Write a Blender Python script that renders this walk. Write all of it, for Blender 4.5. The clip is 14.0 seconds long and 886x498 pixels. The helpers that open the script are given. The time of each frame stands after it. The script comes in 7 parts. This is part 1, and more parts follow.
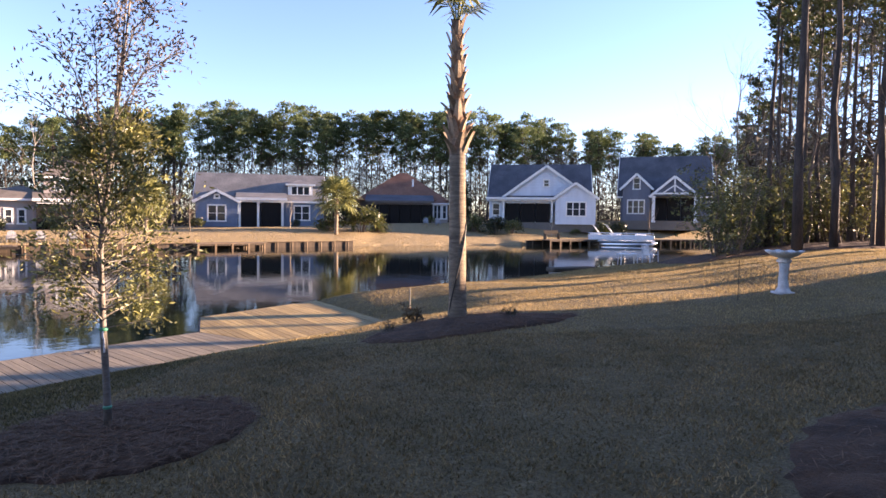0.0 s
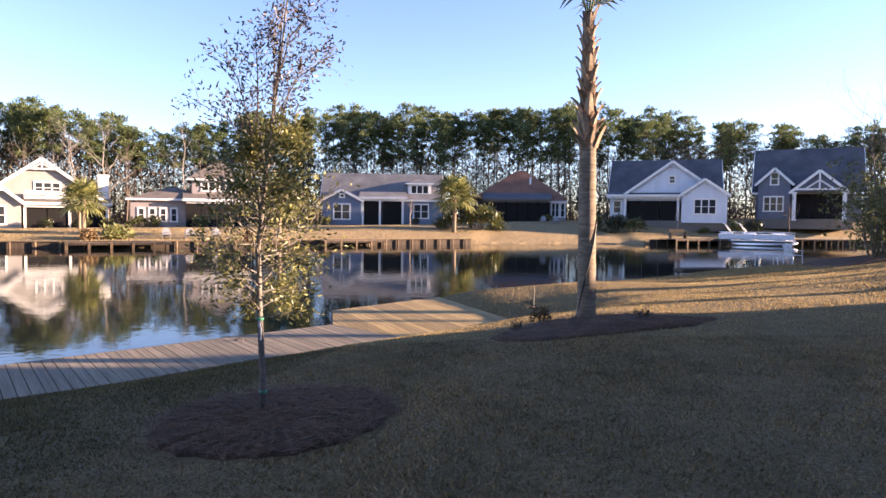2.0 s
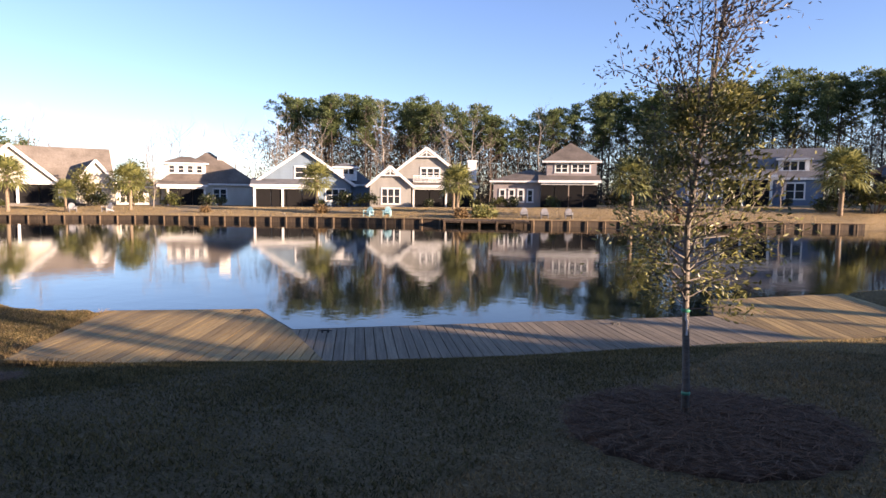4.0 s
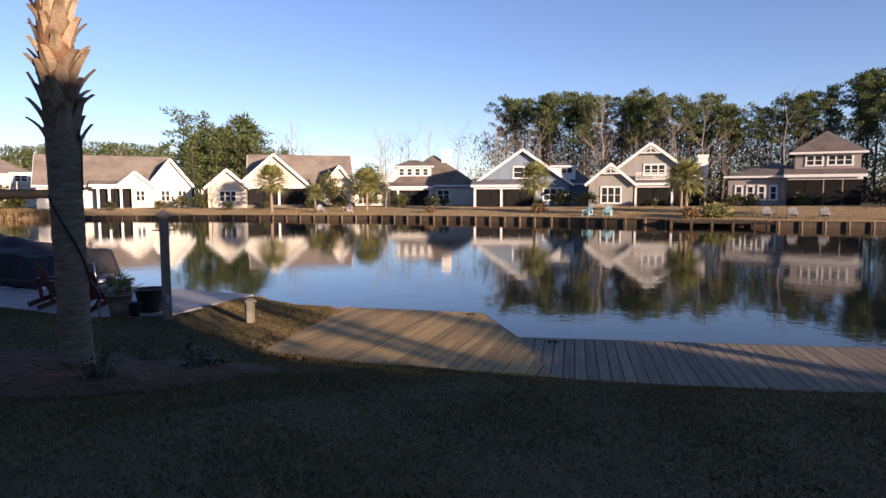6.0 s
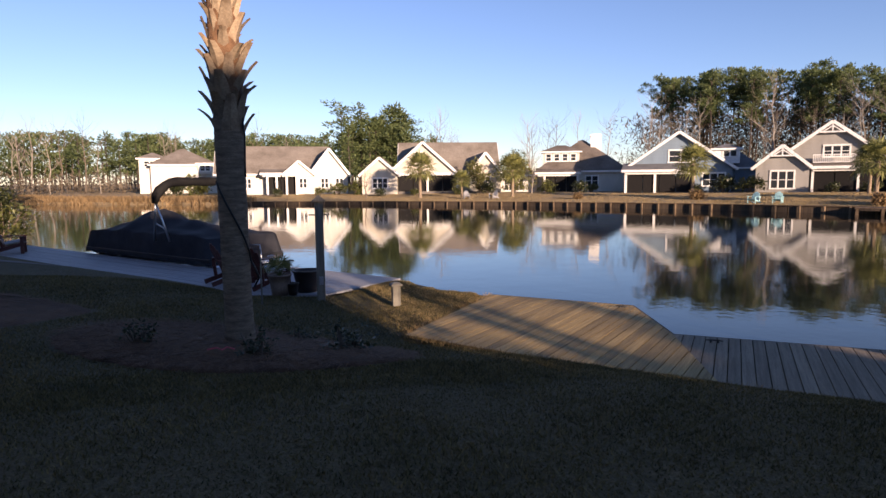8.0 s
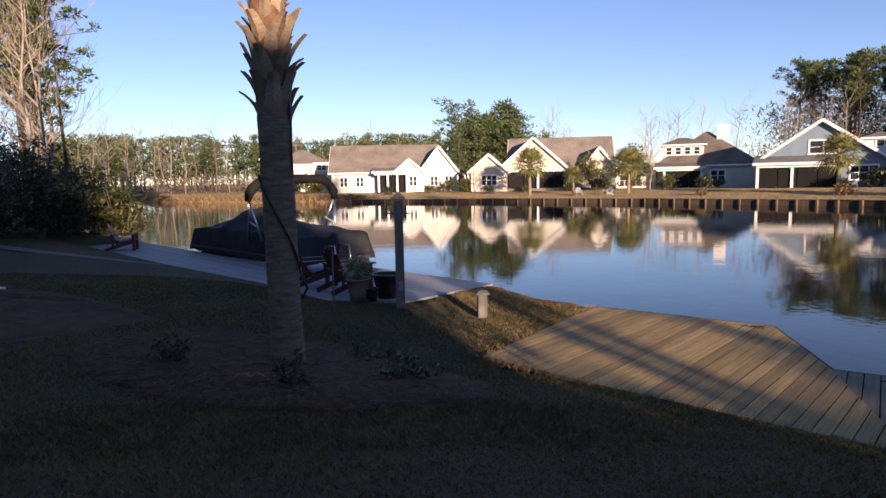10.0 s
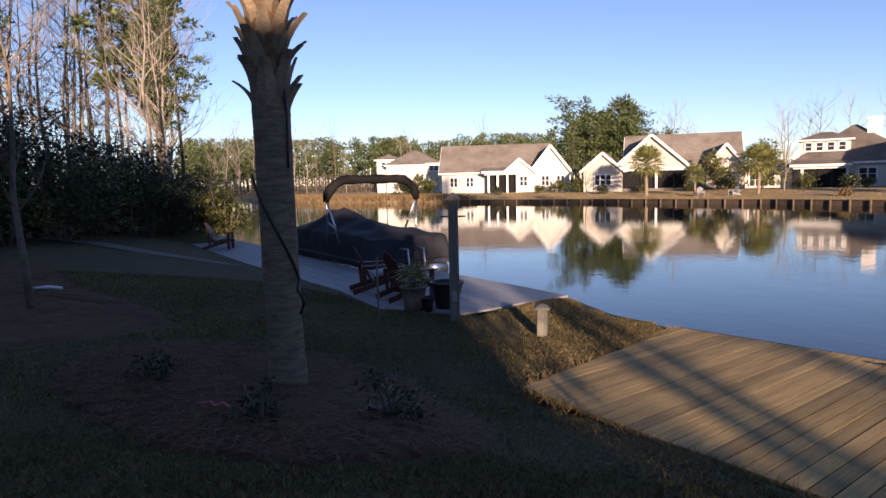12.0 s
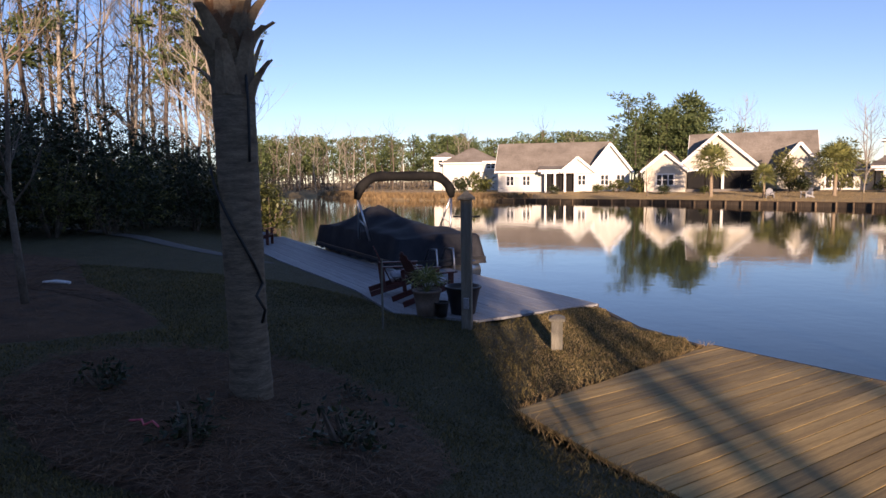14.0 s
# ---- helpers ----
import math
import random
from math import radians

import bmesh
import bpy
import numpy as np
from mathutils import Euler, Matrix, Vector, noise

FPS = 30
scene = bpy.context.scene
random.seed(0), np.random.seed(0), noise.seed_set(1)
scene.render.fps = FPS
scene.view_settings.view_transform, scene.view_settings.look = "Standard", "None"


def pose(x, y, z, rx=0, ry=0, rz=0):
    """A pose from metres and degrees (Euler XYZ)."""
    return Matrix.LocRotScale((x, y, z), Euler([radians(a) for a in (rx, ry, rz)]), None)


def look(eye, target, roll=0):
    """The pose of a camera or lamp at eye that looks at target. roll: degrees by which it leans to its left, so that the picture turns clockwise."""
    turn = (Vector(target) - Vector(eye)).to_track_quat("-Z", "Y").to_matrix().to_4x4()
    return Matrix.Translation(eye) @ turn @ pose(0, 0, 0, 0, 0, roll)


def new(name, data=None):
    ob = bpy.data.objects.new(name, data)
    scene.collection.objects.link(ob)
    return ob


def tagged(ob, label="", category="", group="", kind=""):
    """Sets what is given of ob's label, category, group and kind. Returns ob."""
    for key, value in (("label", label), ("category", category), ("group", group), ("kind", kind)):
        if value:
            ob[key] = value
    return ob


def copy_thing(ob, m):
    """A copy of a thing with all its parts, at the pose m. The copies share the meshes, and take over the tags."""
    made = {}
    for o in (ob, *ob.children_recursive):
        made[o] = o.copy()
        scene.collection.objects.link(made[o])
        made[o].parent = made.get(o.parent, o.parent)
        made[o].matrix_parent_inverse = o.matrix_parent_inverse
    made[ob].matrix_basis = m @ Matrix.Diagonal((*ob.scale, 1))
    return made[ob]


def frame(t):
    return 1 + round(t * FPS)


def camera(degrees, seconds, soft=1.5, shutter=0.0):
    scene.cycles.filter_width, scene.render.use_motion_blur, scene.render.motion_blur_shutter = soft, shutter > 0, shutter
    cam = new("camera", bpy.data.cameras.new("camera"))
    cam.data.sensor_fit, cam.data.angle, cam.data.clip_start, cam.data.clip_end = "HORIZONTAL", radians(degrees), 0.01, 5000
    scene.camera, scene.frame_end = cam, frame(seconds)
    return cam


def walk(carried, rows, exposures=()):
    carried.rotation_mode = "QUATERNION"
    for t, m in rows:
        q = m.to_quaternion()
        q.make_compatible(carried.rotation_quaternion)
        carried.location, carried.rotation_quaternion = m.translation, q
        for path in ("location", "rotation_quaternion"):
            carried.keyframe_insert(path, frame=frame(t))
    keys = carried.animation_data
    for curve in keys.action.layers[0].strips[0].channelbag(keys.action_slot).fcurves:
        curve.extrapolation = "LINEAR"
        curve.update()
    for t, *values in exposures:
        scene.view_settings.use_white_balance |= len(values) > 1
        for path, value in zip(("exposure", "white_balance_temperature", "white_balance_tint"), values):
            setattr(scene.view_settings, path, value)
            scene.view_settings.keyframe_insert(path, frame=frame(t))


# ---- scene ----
cam = camera(70.8, 14.0)
PATH = [
    (0, (-0.359, 0.214, 2.516), (-0.339, 2.212, 2.427), 0.7),
    (0.5, (-0.398, 0.242, 2.504), (-0.39, 2.24, 2.412), 0.7),
    (1, (-0.429, 0.243, 2.499), (-0.492, 2.239, 2.405), 0.6),
    (1.5, (-0.488, 0.25, 2.494), (-0.681, 2.239, 2.398), 0.6),
    (2, (-0.559, 0.236, 2.501), (-0.906, 2.203, 2.402), 0.7),
    (2.5, (-0.666, 0.255, 2.489), (-1.17, 2.188, 2.39), 0.7),
    (3, (-0.89, 0.386, 2.452), (-1.651, 2.232, 2.345), 0.8),
    (3.5, (-1.142, 0.438, 2.461), (-2.229, 2.11, 2.316), 0.7),
    (4, (-1.382, 0.494, 2.463), (-2.684, 2.003, 2.291), 0.6),
    (6.5, (-2.048, 0.741, 2.513), (-3.823, 1.644, 2.332), -0.3),
    (7, (-2.05, 0.735, 2.507), (-3.854, 1.577, 2.314), -0.4),
    (7.5, (-2.093, 0.755, 2.511), (-3.94, 1.494, 2.305), -0.4),
    (8, (-2.277, 0.842, 2.484), (-4.186, 1.398, 2.266), -0.5),
    (8.5, (-2.574, 0.981, 2.451), (-4.507, 1.444, 2.23), -0.5),
    (9, (-2.921, 1.161, 2.429), (-4.872, 1.54, 2.207), -0.7),
    (11.5, (-4.456, 2.256, 2.41), (-6.443, 2.192, 2.196), -1.3),
    (12, (-4.654, 2.543, 2.391), (-6.636, 2.377, 2.178), -1.3),
    (12.5, (-4.876, 2.801, 2.371), (-6.846, 2.532, 2.153), -1.3),
    (13, (-5.123, 3.003, 2.366), (-7.088, 2.705, 2.145), -1.1),
    (13.5, (-5.309, 3.15, 2.36), (-7.271, 2.829, 2.141), -1.0),
    (14, (-5.404, 3.173, 2.371), (-7.36, 2.818, 2.155), -0.7),
]
EXPOSURE = [(0, 1.99, 6950, 37), (3, 1.77, 6900, 36), (4, 1.27, 6750, 33), (6.5, 0.65, 6720, 35), (9, 0.61, 6720, 35), (14, 0.60, 6720, 34)]
walk(cam, [(t, look(eye, target, roll)) for t, eye, target, roll in PATH], EXPOSURE)

# ---- world ----
SUN_AZ, SUN_EL = 76.0, 10.0          # degrees clockwise from +y, above the horizon
world = bpy.data.worlds.new("sky")
scene.world = world
world.use_nodes = True
wn = world.node_tree.nodes
sky = wn.new("ShaderNodeTexSky")
sky.sky_type, sky.sun_disc = "NISHITA", False
sky.sun_elevation, sky.sun_rotation = radians(SUN_EL), radians(SUN_AZ)
sky.air_density, sky.dust_density, sky.ozone_density = 0.85, 0.0, 3.0
world.node_tree.links.new(sky.outputs[0], wn["Background"].inputs[0])
wn["Background"].inputs[1].default_value = 0.13
sun_dir = Vector((math.sin(radians(SUN_AZ)) * math.cos(radians(SUN_EL)),
                  math.cos(radians(SUN_AZ)) * math.cos(radians(SUN_EL)), math.sin(radians(SUN_EL))))
sun = new("sun", bpy.data.lights.new("sun", "SUN"))
sun.data.energy, sun.data.angle, sun.data.color = 6.5, radians(0.55), (1.0, 0.85, 0.58)
sun.matrix_world = look(sun_dir * 60, (0, 0, 0))


# ---- materials ----
def material(name, rough=0.7, metal=0.0):
    m = bpy.data.materials.new(name)
    m.use_nodes = True
    b = m.node_tree.nodes["Principled BSDF"]
    b.inputs["Roughness"].default_value, b.inputs["Metallic"].default_value = rough, metal
    return m, m.node_tree.nodes, m.node_tree.links, b


def ramp(n, stops):
    r = n.new("ShaderNodeValToRGB")
    r.color_ramp.elements[0].position, r.color_ramp.elements[1].position = stops[0][0], stops[-1][0]
    for p, c in stops[1:-1]:
        r.color_ramp.elements.new(p)
    for e, (p, c) in zip(r.color_ramp.elements, stops):
        e.color = (*c, 1)
    return r


def mix(n, l, kind, fac, a, b):
    x = n.new("ShaderNodeMix")
    x.data_type, x.blend_type = "RGBA", kind
    for sock, v in ((x.inputs[0], fac), (x.inputs[6], a), (x.inputs[7], b)):
        if isinstance(v, bpy.types.NodeSocket):
            l.new(v, sock)
        else:
            sock.default_value = v if isinstance(v, (int, float)) else (*v, 1)
    return x.outputs[2]


def noise_tex(n, l, scale, detail=4.0, rough=0.55, stretch=None, coords="Object", distort=0.0):
    tc = n.new("ShaderNodeTexCoord")
    t = n.new("ShaderNodeTexNoise")
    t.inputs["Scale"].default_value, t.inputs["Detail"].default_value = scale, detail
    t.inputs["Roughness"].default_value, t.inputs["Distortion"].default_value = rough, distort
    src = tc.outputs[coords]
    if stretch:
        mp = n.new("ShaderNodeMapping")
        mp.inputs["Scale"].default_value = stretch
        l.new(src, mp.inputs["Vector"])
        src = mp.outputs[0]
    l.new(src, t.inputs["Vector"])
    return t.outputs[0]


def bump(n, l, b, height, strength, dist):
    bp = n.new("ShaderNodeBump")
    bp.inputs["Strength"].default_value, bp.inputs["Distance"].default_value = strength, dist
    l.new(height, bp.inputs["Height"])
    l.new(bp.outputs[0], b.inputs["Normal"])


def speckled(name, dark, light, scale=6.0, fine=60.0, rough=0.8, relief=0.3, dist=0.01, stretch=None, metal=0.0,
             vary=0.0, island=False):
    """Two scales of noise between two colours, fine relief, and a value that varies by object or by island."""
    m, n, l, b = material(name, rough, metal)
    coarse, small = noise_tex(n, l, scale, stretch=stretch), noise_tex(n, l, fine, 5, 0.65, stretch=stretch)
    r = ramp(n, [(0.3, dark), (0.7, light)])
    l.new(coarse, r.inputs[0])
    r2 = ramp(n, [(0.25, (0.62, 0.62, 0.62)), (0.75, (1.25, 1.25, 1.25))])
    l.new(small, r2.inputs[0])
    col = mix(n, l, "MULTIPLY", 1.0, r.outputs[0], r2.outputs[0])
    if vary:
        rnd = n.new("ShaderNodeNewGeometry").outputs["Random Per Island"] if island else n.new("ShaderNodeObjectInfo").outputs["Random"]
        r3 = ramp(n, [(0.0, (1 - vary,) * 3), (1.0, (1 + vary,) * 3)])
        l.new(rnd, r3.inputs[0])
        col = mix(n, l, "MULTIPLY", 1.0, col, r3.outputs[0])
    l.new(col, b.inputs["Base Color"])
    bump(n, l, b, small, relief, dist)
    return m


def leafy(name, dark, light, rough=0.55, through_light=0.25, patches=0.0):
    """Leaves: colour by island, a little light through them."""
    m, n, l, b = material(name, rough)
    geo = n.new("ShaderNodeNewGeometry")
    r = ramp(n, [(0.0, dark), (0.6, tuple((a + c) / 2 for a, c in zip(dark, light))), (1.0, light)])
    l.new(geo.outputs["Random Per Island"], r.inputs[0])
    col = r.outputs[0]
    if patches:
        wide, close = noise_tex(n, l, 0.55, 5, 0.65), noise_tex(n, l, 4.5, 4, 0.6)
        p = ramp(n, [(0.34, (1 - patches, 1 - patches * 0.8, 1 - patches * 0.85)), (0.66, (1 + patches, 1 + patches * 0.9, 1 + patches * 0.75))])
        l.new(mix(n, l, "MIX", 0.5, wide, close), p.inputs[0])
        col = mix(n, l, "MULTIPLY", 1.0, col, p.outputs[0])
    l.new(col, b.inputs["Base Color"])
    tr = n.new("ShaderNodeBsdfTranslucent")
    l.new(col, tr.inputs["Color"])
    ms = n.new("ShaderNodeMixShader")
    ms.inputs[0].default_value = through_light
    l.new(b.outputs[0], ms.inputs[1])
    l.new(tr.outputs[0], ms.inputs[2])
    l.new(ms.outputs[0], n["Material Output"].inputs["Surface"])
    return m


def lawn_material():
    m, n, l, b = material("lawn", 0.9)
    big, mid, fine = (noise_tex(n, l, s, d, 0.6) for s, d in ((0.35, 5.0), (3.2, 6.0), (38.0, 6.0)))
    tan = ramp(n, [(0.25, (0.10, 0.07, 0.03)), (0.5, (0.25, 0.18, 0.08)), (0.75, (0.42, 0.31, 0.15))])
    l.new(fine, tan.inputs[0])
    green = ramp(n, [(0.25, (0.08, 0.058, 0.022)), (0.75, (0.25, 0.185, 0.078))])
    l.new(fine, green.inputs[0])
    pick = ramp(n, [(0.42, (0, 0, 0)), (0.62, (1, 1, 1))])
    l.new(mix(n, l, "MIX", 0.5, big, mid), pick.inputs[0])
    col = mix(n, l, "MIX", pick.outputs[0], tan.outputs[0], green.outputs[0])
    # the yards across the pond: tan, lightened to stand for sun on them
    sep = n.new("ShaderNodeSeparateXYZ")
    l.new(n.new("ShaderNodeTexCoord").outputs["Object"], sep.inputs[0])
    far = n.new("ShaderNodeMath")
    far.operation = "MULTIPLY_ADD"
    l.new(sep.outputs[0], far.inputs[0])
    far.inputs[1].default_value = -0.75
    l.new(sep.outputs[1], far.inputs[2])
    rng = n.new("ShaderNodeMapRange")
    rng.inputs[1].default_value, rng.inputs[2].default_value = 30.0, 44.0
    l.new(far.outputs[0], rng.inputs[0])
    tan2 = ramp(n, [(0.3, (0.20, 0.138, 0.066)), (0.7, (0.43, 0.31, 0.155))])
    l.new(mix(n, l, "MIX", 0.5, mid, fine), tan2.inputs[0])
    col = mix(n, l, "MIX", rng.outputs[0], col, tan2.outputs[0])
    # greener turf by the dock, darkened to carry the shade on it
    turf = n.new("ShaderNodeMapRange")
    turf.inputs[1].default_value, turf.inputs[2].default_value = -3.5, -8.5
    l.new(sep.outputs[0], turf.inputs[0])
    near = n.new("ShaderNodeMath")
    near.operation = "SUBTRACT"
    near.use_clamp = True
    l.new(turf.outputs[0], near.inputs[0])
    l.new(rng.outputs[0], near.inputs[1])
    shaded_turf = ramp(n, [(0.25, (0.034, 0.034, 0.012)), (0.75, (0.14, 0.115, 0.045))])
    l.new(mix(n, l, "MIX", 0.5, mid, fine), shaded_turf.inputs[0])
    col = mix(n, l, "MIX", near.outputs[0], col, shaded_turf.outputs[0])
    l.new(col, b.inputs["Base Color"])
    bump(n, l, b, fine, 1.0, 0.09)
    return m


def siding_material(name, colour, board=0.18):
    """Lapped clapboard: a saw-tooth relief up the wall, faint streaks."""
    m, n, l, b = material(name, 0.6)
    tc = n.new("ShaderNodeTexCoord")
    w = n.new("ShaderNodeTexWave")
    w.wave_type, w.bands_direction, w.wave_profile = "BANDS", "Z", "SAW"
    w.inputs["Scale"].default_value = 1.0 / board / 3.1416 * 0.5 * 3.1416 / 1.0 / 10 * 3.14
    l.new(tc.outputs["Object"], w.inputs["Vector"])
    streak = noise_tex(n, l, 1.2, 5, stretch=(1, 1, 0.25))
    r = ramp(n, [(0.3, tuple(c * 0.88 for c in colour)), (0.7, tuple(min(c * 1.08, 0.92) for c in colour))])
    l.new(streak, r.inputs[0])
    l.new(r.outputs[0], b.inputs["Base Color"])
    bump(n, l, b, w.outputs[1], 0.6, 0.02)
    return m


def shingle_material(name, dark, light):
    m = speckled(name, dark, light, 0.5, 7.0, 0.92, 0.5, 0.03)
    return m


def water_material():
    m, n, l, b = material("pond_water", 0.03)
    b.inputs["Base Color"].default_value = (0.012, 0.016, 0.014, 1)
    b.inputs["IOR"].default_value = 1.33
    b.inputs["Specular IOR Level"].default_value = 0.75
    a = noise_tex(n, l, 1.1, 3, 0.5, stretch=(1.0, 1.0, 1.0))
    c = noise_tex(n, l, 5.0, 3, 0.5)
    bump(n, l, b, mix(n, l, "MIX", 0.3, a, c), 0.05, 0.10)
    return m


def wood_material(name, dark, light, rough=0.7, axis=(1.0, 14.0, 14.0), scale=2.0, vary=0.18):
    return speckled(name, dark, light, scale, scale * 9, rough, 0.35, 0.004, stretch=axis, vary=vary)


def glass_material():
    m, n, l, b = material("window_glass", 0.06)
    b.inputs["Base Color"].default_value = (0.03, 0.035, 0.04, 1)
    return m


def plain(name, colour, rough=0.6, metal=0.0, k=0.12, scale=5.0):
    return speckled(name, tuple(c * (1 - k) for c in colour), tuple(min(1, c * (1 + k)) for c in colour), scale, scale * 12, rough, 0.12, 0.003, metal=metal)


LAWN = lawn_material()
WATER = water_material()
GLASS = glass_material()
MULCH = speckled("pine_straw_mulch", (0.055, 0.026, 0.012), (0.15, 0.072, 0.034), 3.0, 45.0, 0.95, 0.9, 0.03)
STRAW = leafy("straw", (0.065, 0.034, 0.017), (0.21, 0.11, 0.055), 0.8, 0.0)
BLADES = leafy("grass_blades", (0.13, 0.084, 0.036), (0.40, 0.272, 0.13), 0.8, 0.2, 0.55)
# Greener, darker blade copy: the left lawn's shade is in its colour.
SHADED_GREEN_BLADES = leafy("shaded_green_blades", (0.055, 0.045, 0.015), (0.23, 0.172, 0.066), 0.8, 0.2, 0.5)
# Lighter blade copy: the brightness of low sun is put into the colour.
SUNLIT_BLADES = leafy("sunlit_grass_blades", (0.21, 0.148, 0.066), (0.50, 0.365, 0.185), 0.8, 0.4, 0.3)
DECK_WOOD = wood_material("pine_deck_boards", (0.24, 0.155, 0.054), (0.43, 0.295, 0.115), 0.75, (0.6, 14.0, 14.0), 1.6, 0.26)
# Weathered grey, and darkened for the shade on the middle boards.
GREY_DECK = wood_material("weathered_shaded_deck_boards", (0.15, 0.118, 0.078), (0.28, 0.225, 0.155), 0.8, (0.6, 14.0, 14.0), 1.6, 0.2)
DECK_EDGE = wood_material("wet_dark_timber", (0.05, 0.04, 0.03), (0.11, 0.085, 0.06), 0.8)
COMPOSITE = wood_material("grey_composite_board", (0.24, 0.24, 0.25), (0.34, 0.34, 0.35), 0.65, (1.0, 14.0, 14.0), 1.6, 0.06)
POST_WOOD = wood_material("weathered_post", (0.13, 0.12, 0.095), (0.22, 0.20, 0.16), 0.8, (14, 14, 1), 1.5, 0.05)
PILE_WOOD = wood_material("bulkhead_timber", (0.095, 0.06, 0.034), (0.20, 0.135, 0.078), 0.85, (14, 14, 1), 1.0, 0.25)
BULK_WOOD = wood_material("bulkhead_sheet", (0.035, 0.025, 0.018), (0.09, 0.062, 0.04), 0.9, (14, 14, 1), 1.0, 0.2)
PALM_BARK = speckled("palm_trunk", (0.15, 0.11, 0.075), (0.36, 0.275, 0.19), 5.0, 26.0, 0.9, 0.9, 0.02, stretch=(1, 1, 5))
BOOT = speckled("palm_boot", (0.20, 0.13, 0.08), (0.47, 0.36, 0.24), 4.0, 40.0, 0.85, 0.6, 0.01, vary=0.3)
BOOT_FIBRE = speckled("palm_fibre", (0.12, 0.06, 0.03), (0.26, 0.14, 0.07), 8.0, 60.0, 0.9, 0.9, 0.02)
PALM_LEAF = leafy("palm_leaf", (0.085, 0.10, 0.03), (0.31, 0.30, 0.10))
PINE_BARK = speckled("pine_bark", (0.038, 0.029, 0.024), (0.11, 0.082, 0.066), 2.0, 14.0, 0.95, 0.9, 0.03, stretch=(3, 3, 0.6))
PALE_BARK = speckled("pale_bark", (0.20, 0.165, 0.13), (0.40, 0.35, 0.29), 3.0, 30.0, 0.9, 0.6, 0.01)
OAK_BARK = speckled("young_oak_bark", (0.115, 0.098, 0.08), (0.27, 0.235, 0.20), 4.0, 34.0, 0.9, 0.6, 0.008, stretch=(1, 1, 2.5))
TWIG = speckled("twig_bark", (0.10, 0.075, 0.055), (0.22, 0.17, 0.13), 5.0, 40.0, 0.9, 0.5, 0.005)
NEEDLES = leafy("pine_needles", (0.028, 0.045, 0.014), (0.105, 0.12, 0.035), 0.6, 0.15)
# Paler needle copy: sun on the crowns is put into the colour.
LIT_NEEDLES = leafy("lit_pine_needles", (0.055, 0.085, 0.030), (0.185, 0.22, 0.08), 0.65, 0.35)
OAK_LEAF = leafy("young_oak_leaf", (0.062, 0.074, 0.02), (0.36, 0.335, 0.112), 0.38, 0.3)
OAK_TOP = leafy("young_oak_top_leaf", (0.06, 0.05, 0.04), (0.16, 0.12, 0.10), 0.4, 0.3)
EDGE_SHRUB = leafy("edge_shrub_leaf", (0.07, 0.075, 0.024), (0.26, 0.24, 0.075), 0.45, 0.35)
SHRUB = leafy("shrub_leaf", (0.04, 0.05, 0.016), (0.17, 0.175, 0.05), 0.45, 0.3)
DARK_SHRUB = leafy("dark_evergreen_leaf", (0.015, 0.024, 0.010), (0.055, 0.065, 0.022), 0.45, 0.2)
DRY_GRASS = leafy("dry_reed", (0.12, 0.074, 0.032), (0.29, 0.19, 0.088), 0.8, 0.2)
BROWN_LEAF = leafy("dead_brown_leaf", (0.12, 0.06, 0.03), (0.30, 0.15, 0.07), 0.7, 0.3)
RUSSET = leafy("bare_wood_twigs", (0.06, 0.046, 0.03), (0.16, 0.125, 0.085), 0.9, 0.0)
WHITE = plain("white_trim_paint", (0.78, 0.77, 0.74), 0.5)
# Screens opaque and near black: the porches' inner shade is in the colour.
SCREEN = plain("shaded_porch_screen", (0.014, 0.013, 0.013), 0.85)
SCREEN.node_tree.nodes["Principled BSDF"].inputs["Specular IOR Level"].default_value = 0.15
PORCH_IN = plain("porch_wall", (0.16, 0.14, 0.12), 0.8)
BRICK = speckled("chimney_brick", (0.66, 0.64, 0.60), (0.80, 0.78, 0.74), 2, 20, 0.85)
STONE = speckled("cast_stone", (0.55, 0.53, 0.50), (0.78, 0.76, 0.72), 9, 70, 0.8, 0.5, 0.004)
CANVAS = speckled("boat_canvas", (0.020, 0.021, 0.026), (0.042, 0.043, 0.05), 2.0, 90.0, 0.75, 0.3, 0.003)
BIMINI = speckled("bimini_canvas", (0.007, 0.007, 0.008), (0.018, 0.017, 0.016), 3.0, 80.0, 0.8, 0.3, 0.003)
for cloth in (CANVAS, BIMINI):
    cloth.node_tree.nodes["Principled BSDF"].inputs["Specular IOR Level"].default_value = 0.12
ALU = plain("aluminium", (0.72, 0.72, 0.73), 0.3, 1.0, 0.05)
HULL = plain("dark_hull", (0.02, 0.02, 0.022), 0.4)
RED_WOOD = wood_material("red_stained_chair", (0.075, 0.018, 0.014), (0.15, 0.036, 0.028), 0.55, (1, 1, 8), 3.0, 0.1)
CLAY = speckled("clay_pot", (0.20, 0.14, 0.115), (0.33, 0.25, 0.20), 4, 50, 0.8)
DARK_POT = plain("dark_glazed_pot", (0.035, 0.028, 0.026), 0.45)
SOIL = speckled("potting_soil", (0.02, 0.014, 0.01), (0.05, 0.035, 0.025), 20, 90, 0.95, 0.8, 0.01)
CLOTH = speckled("striped_cushion", (0.35, 0.36, 0.42), (0.72, 0.71, 0.72), 14, 90, 0.9, stretch=(6, 0.2, 0.2))
CABLE = plain("black_cable", (0.012, 0.012, 0.012), 0.5)
RIBBON = plain("pink_flagging_tape", (0.75, 0.10, 0.14), 0.5)
ORANGE = plain("orange_paint", (0.72, 0.16, 0.05), 0.5)
WHITE_PLASTIC = plain("white_plastic", (0.82, 0.82, 0.83), 0.35)
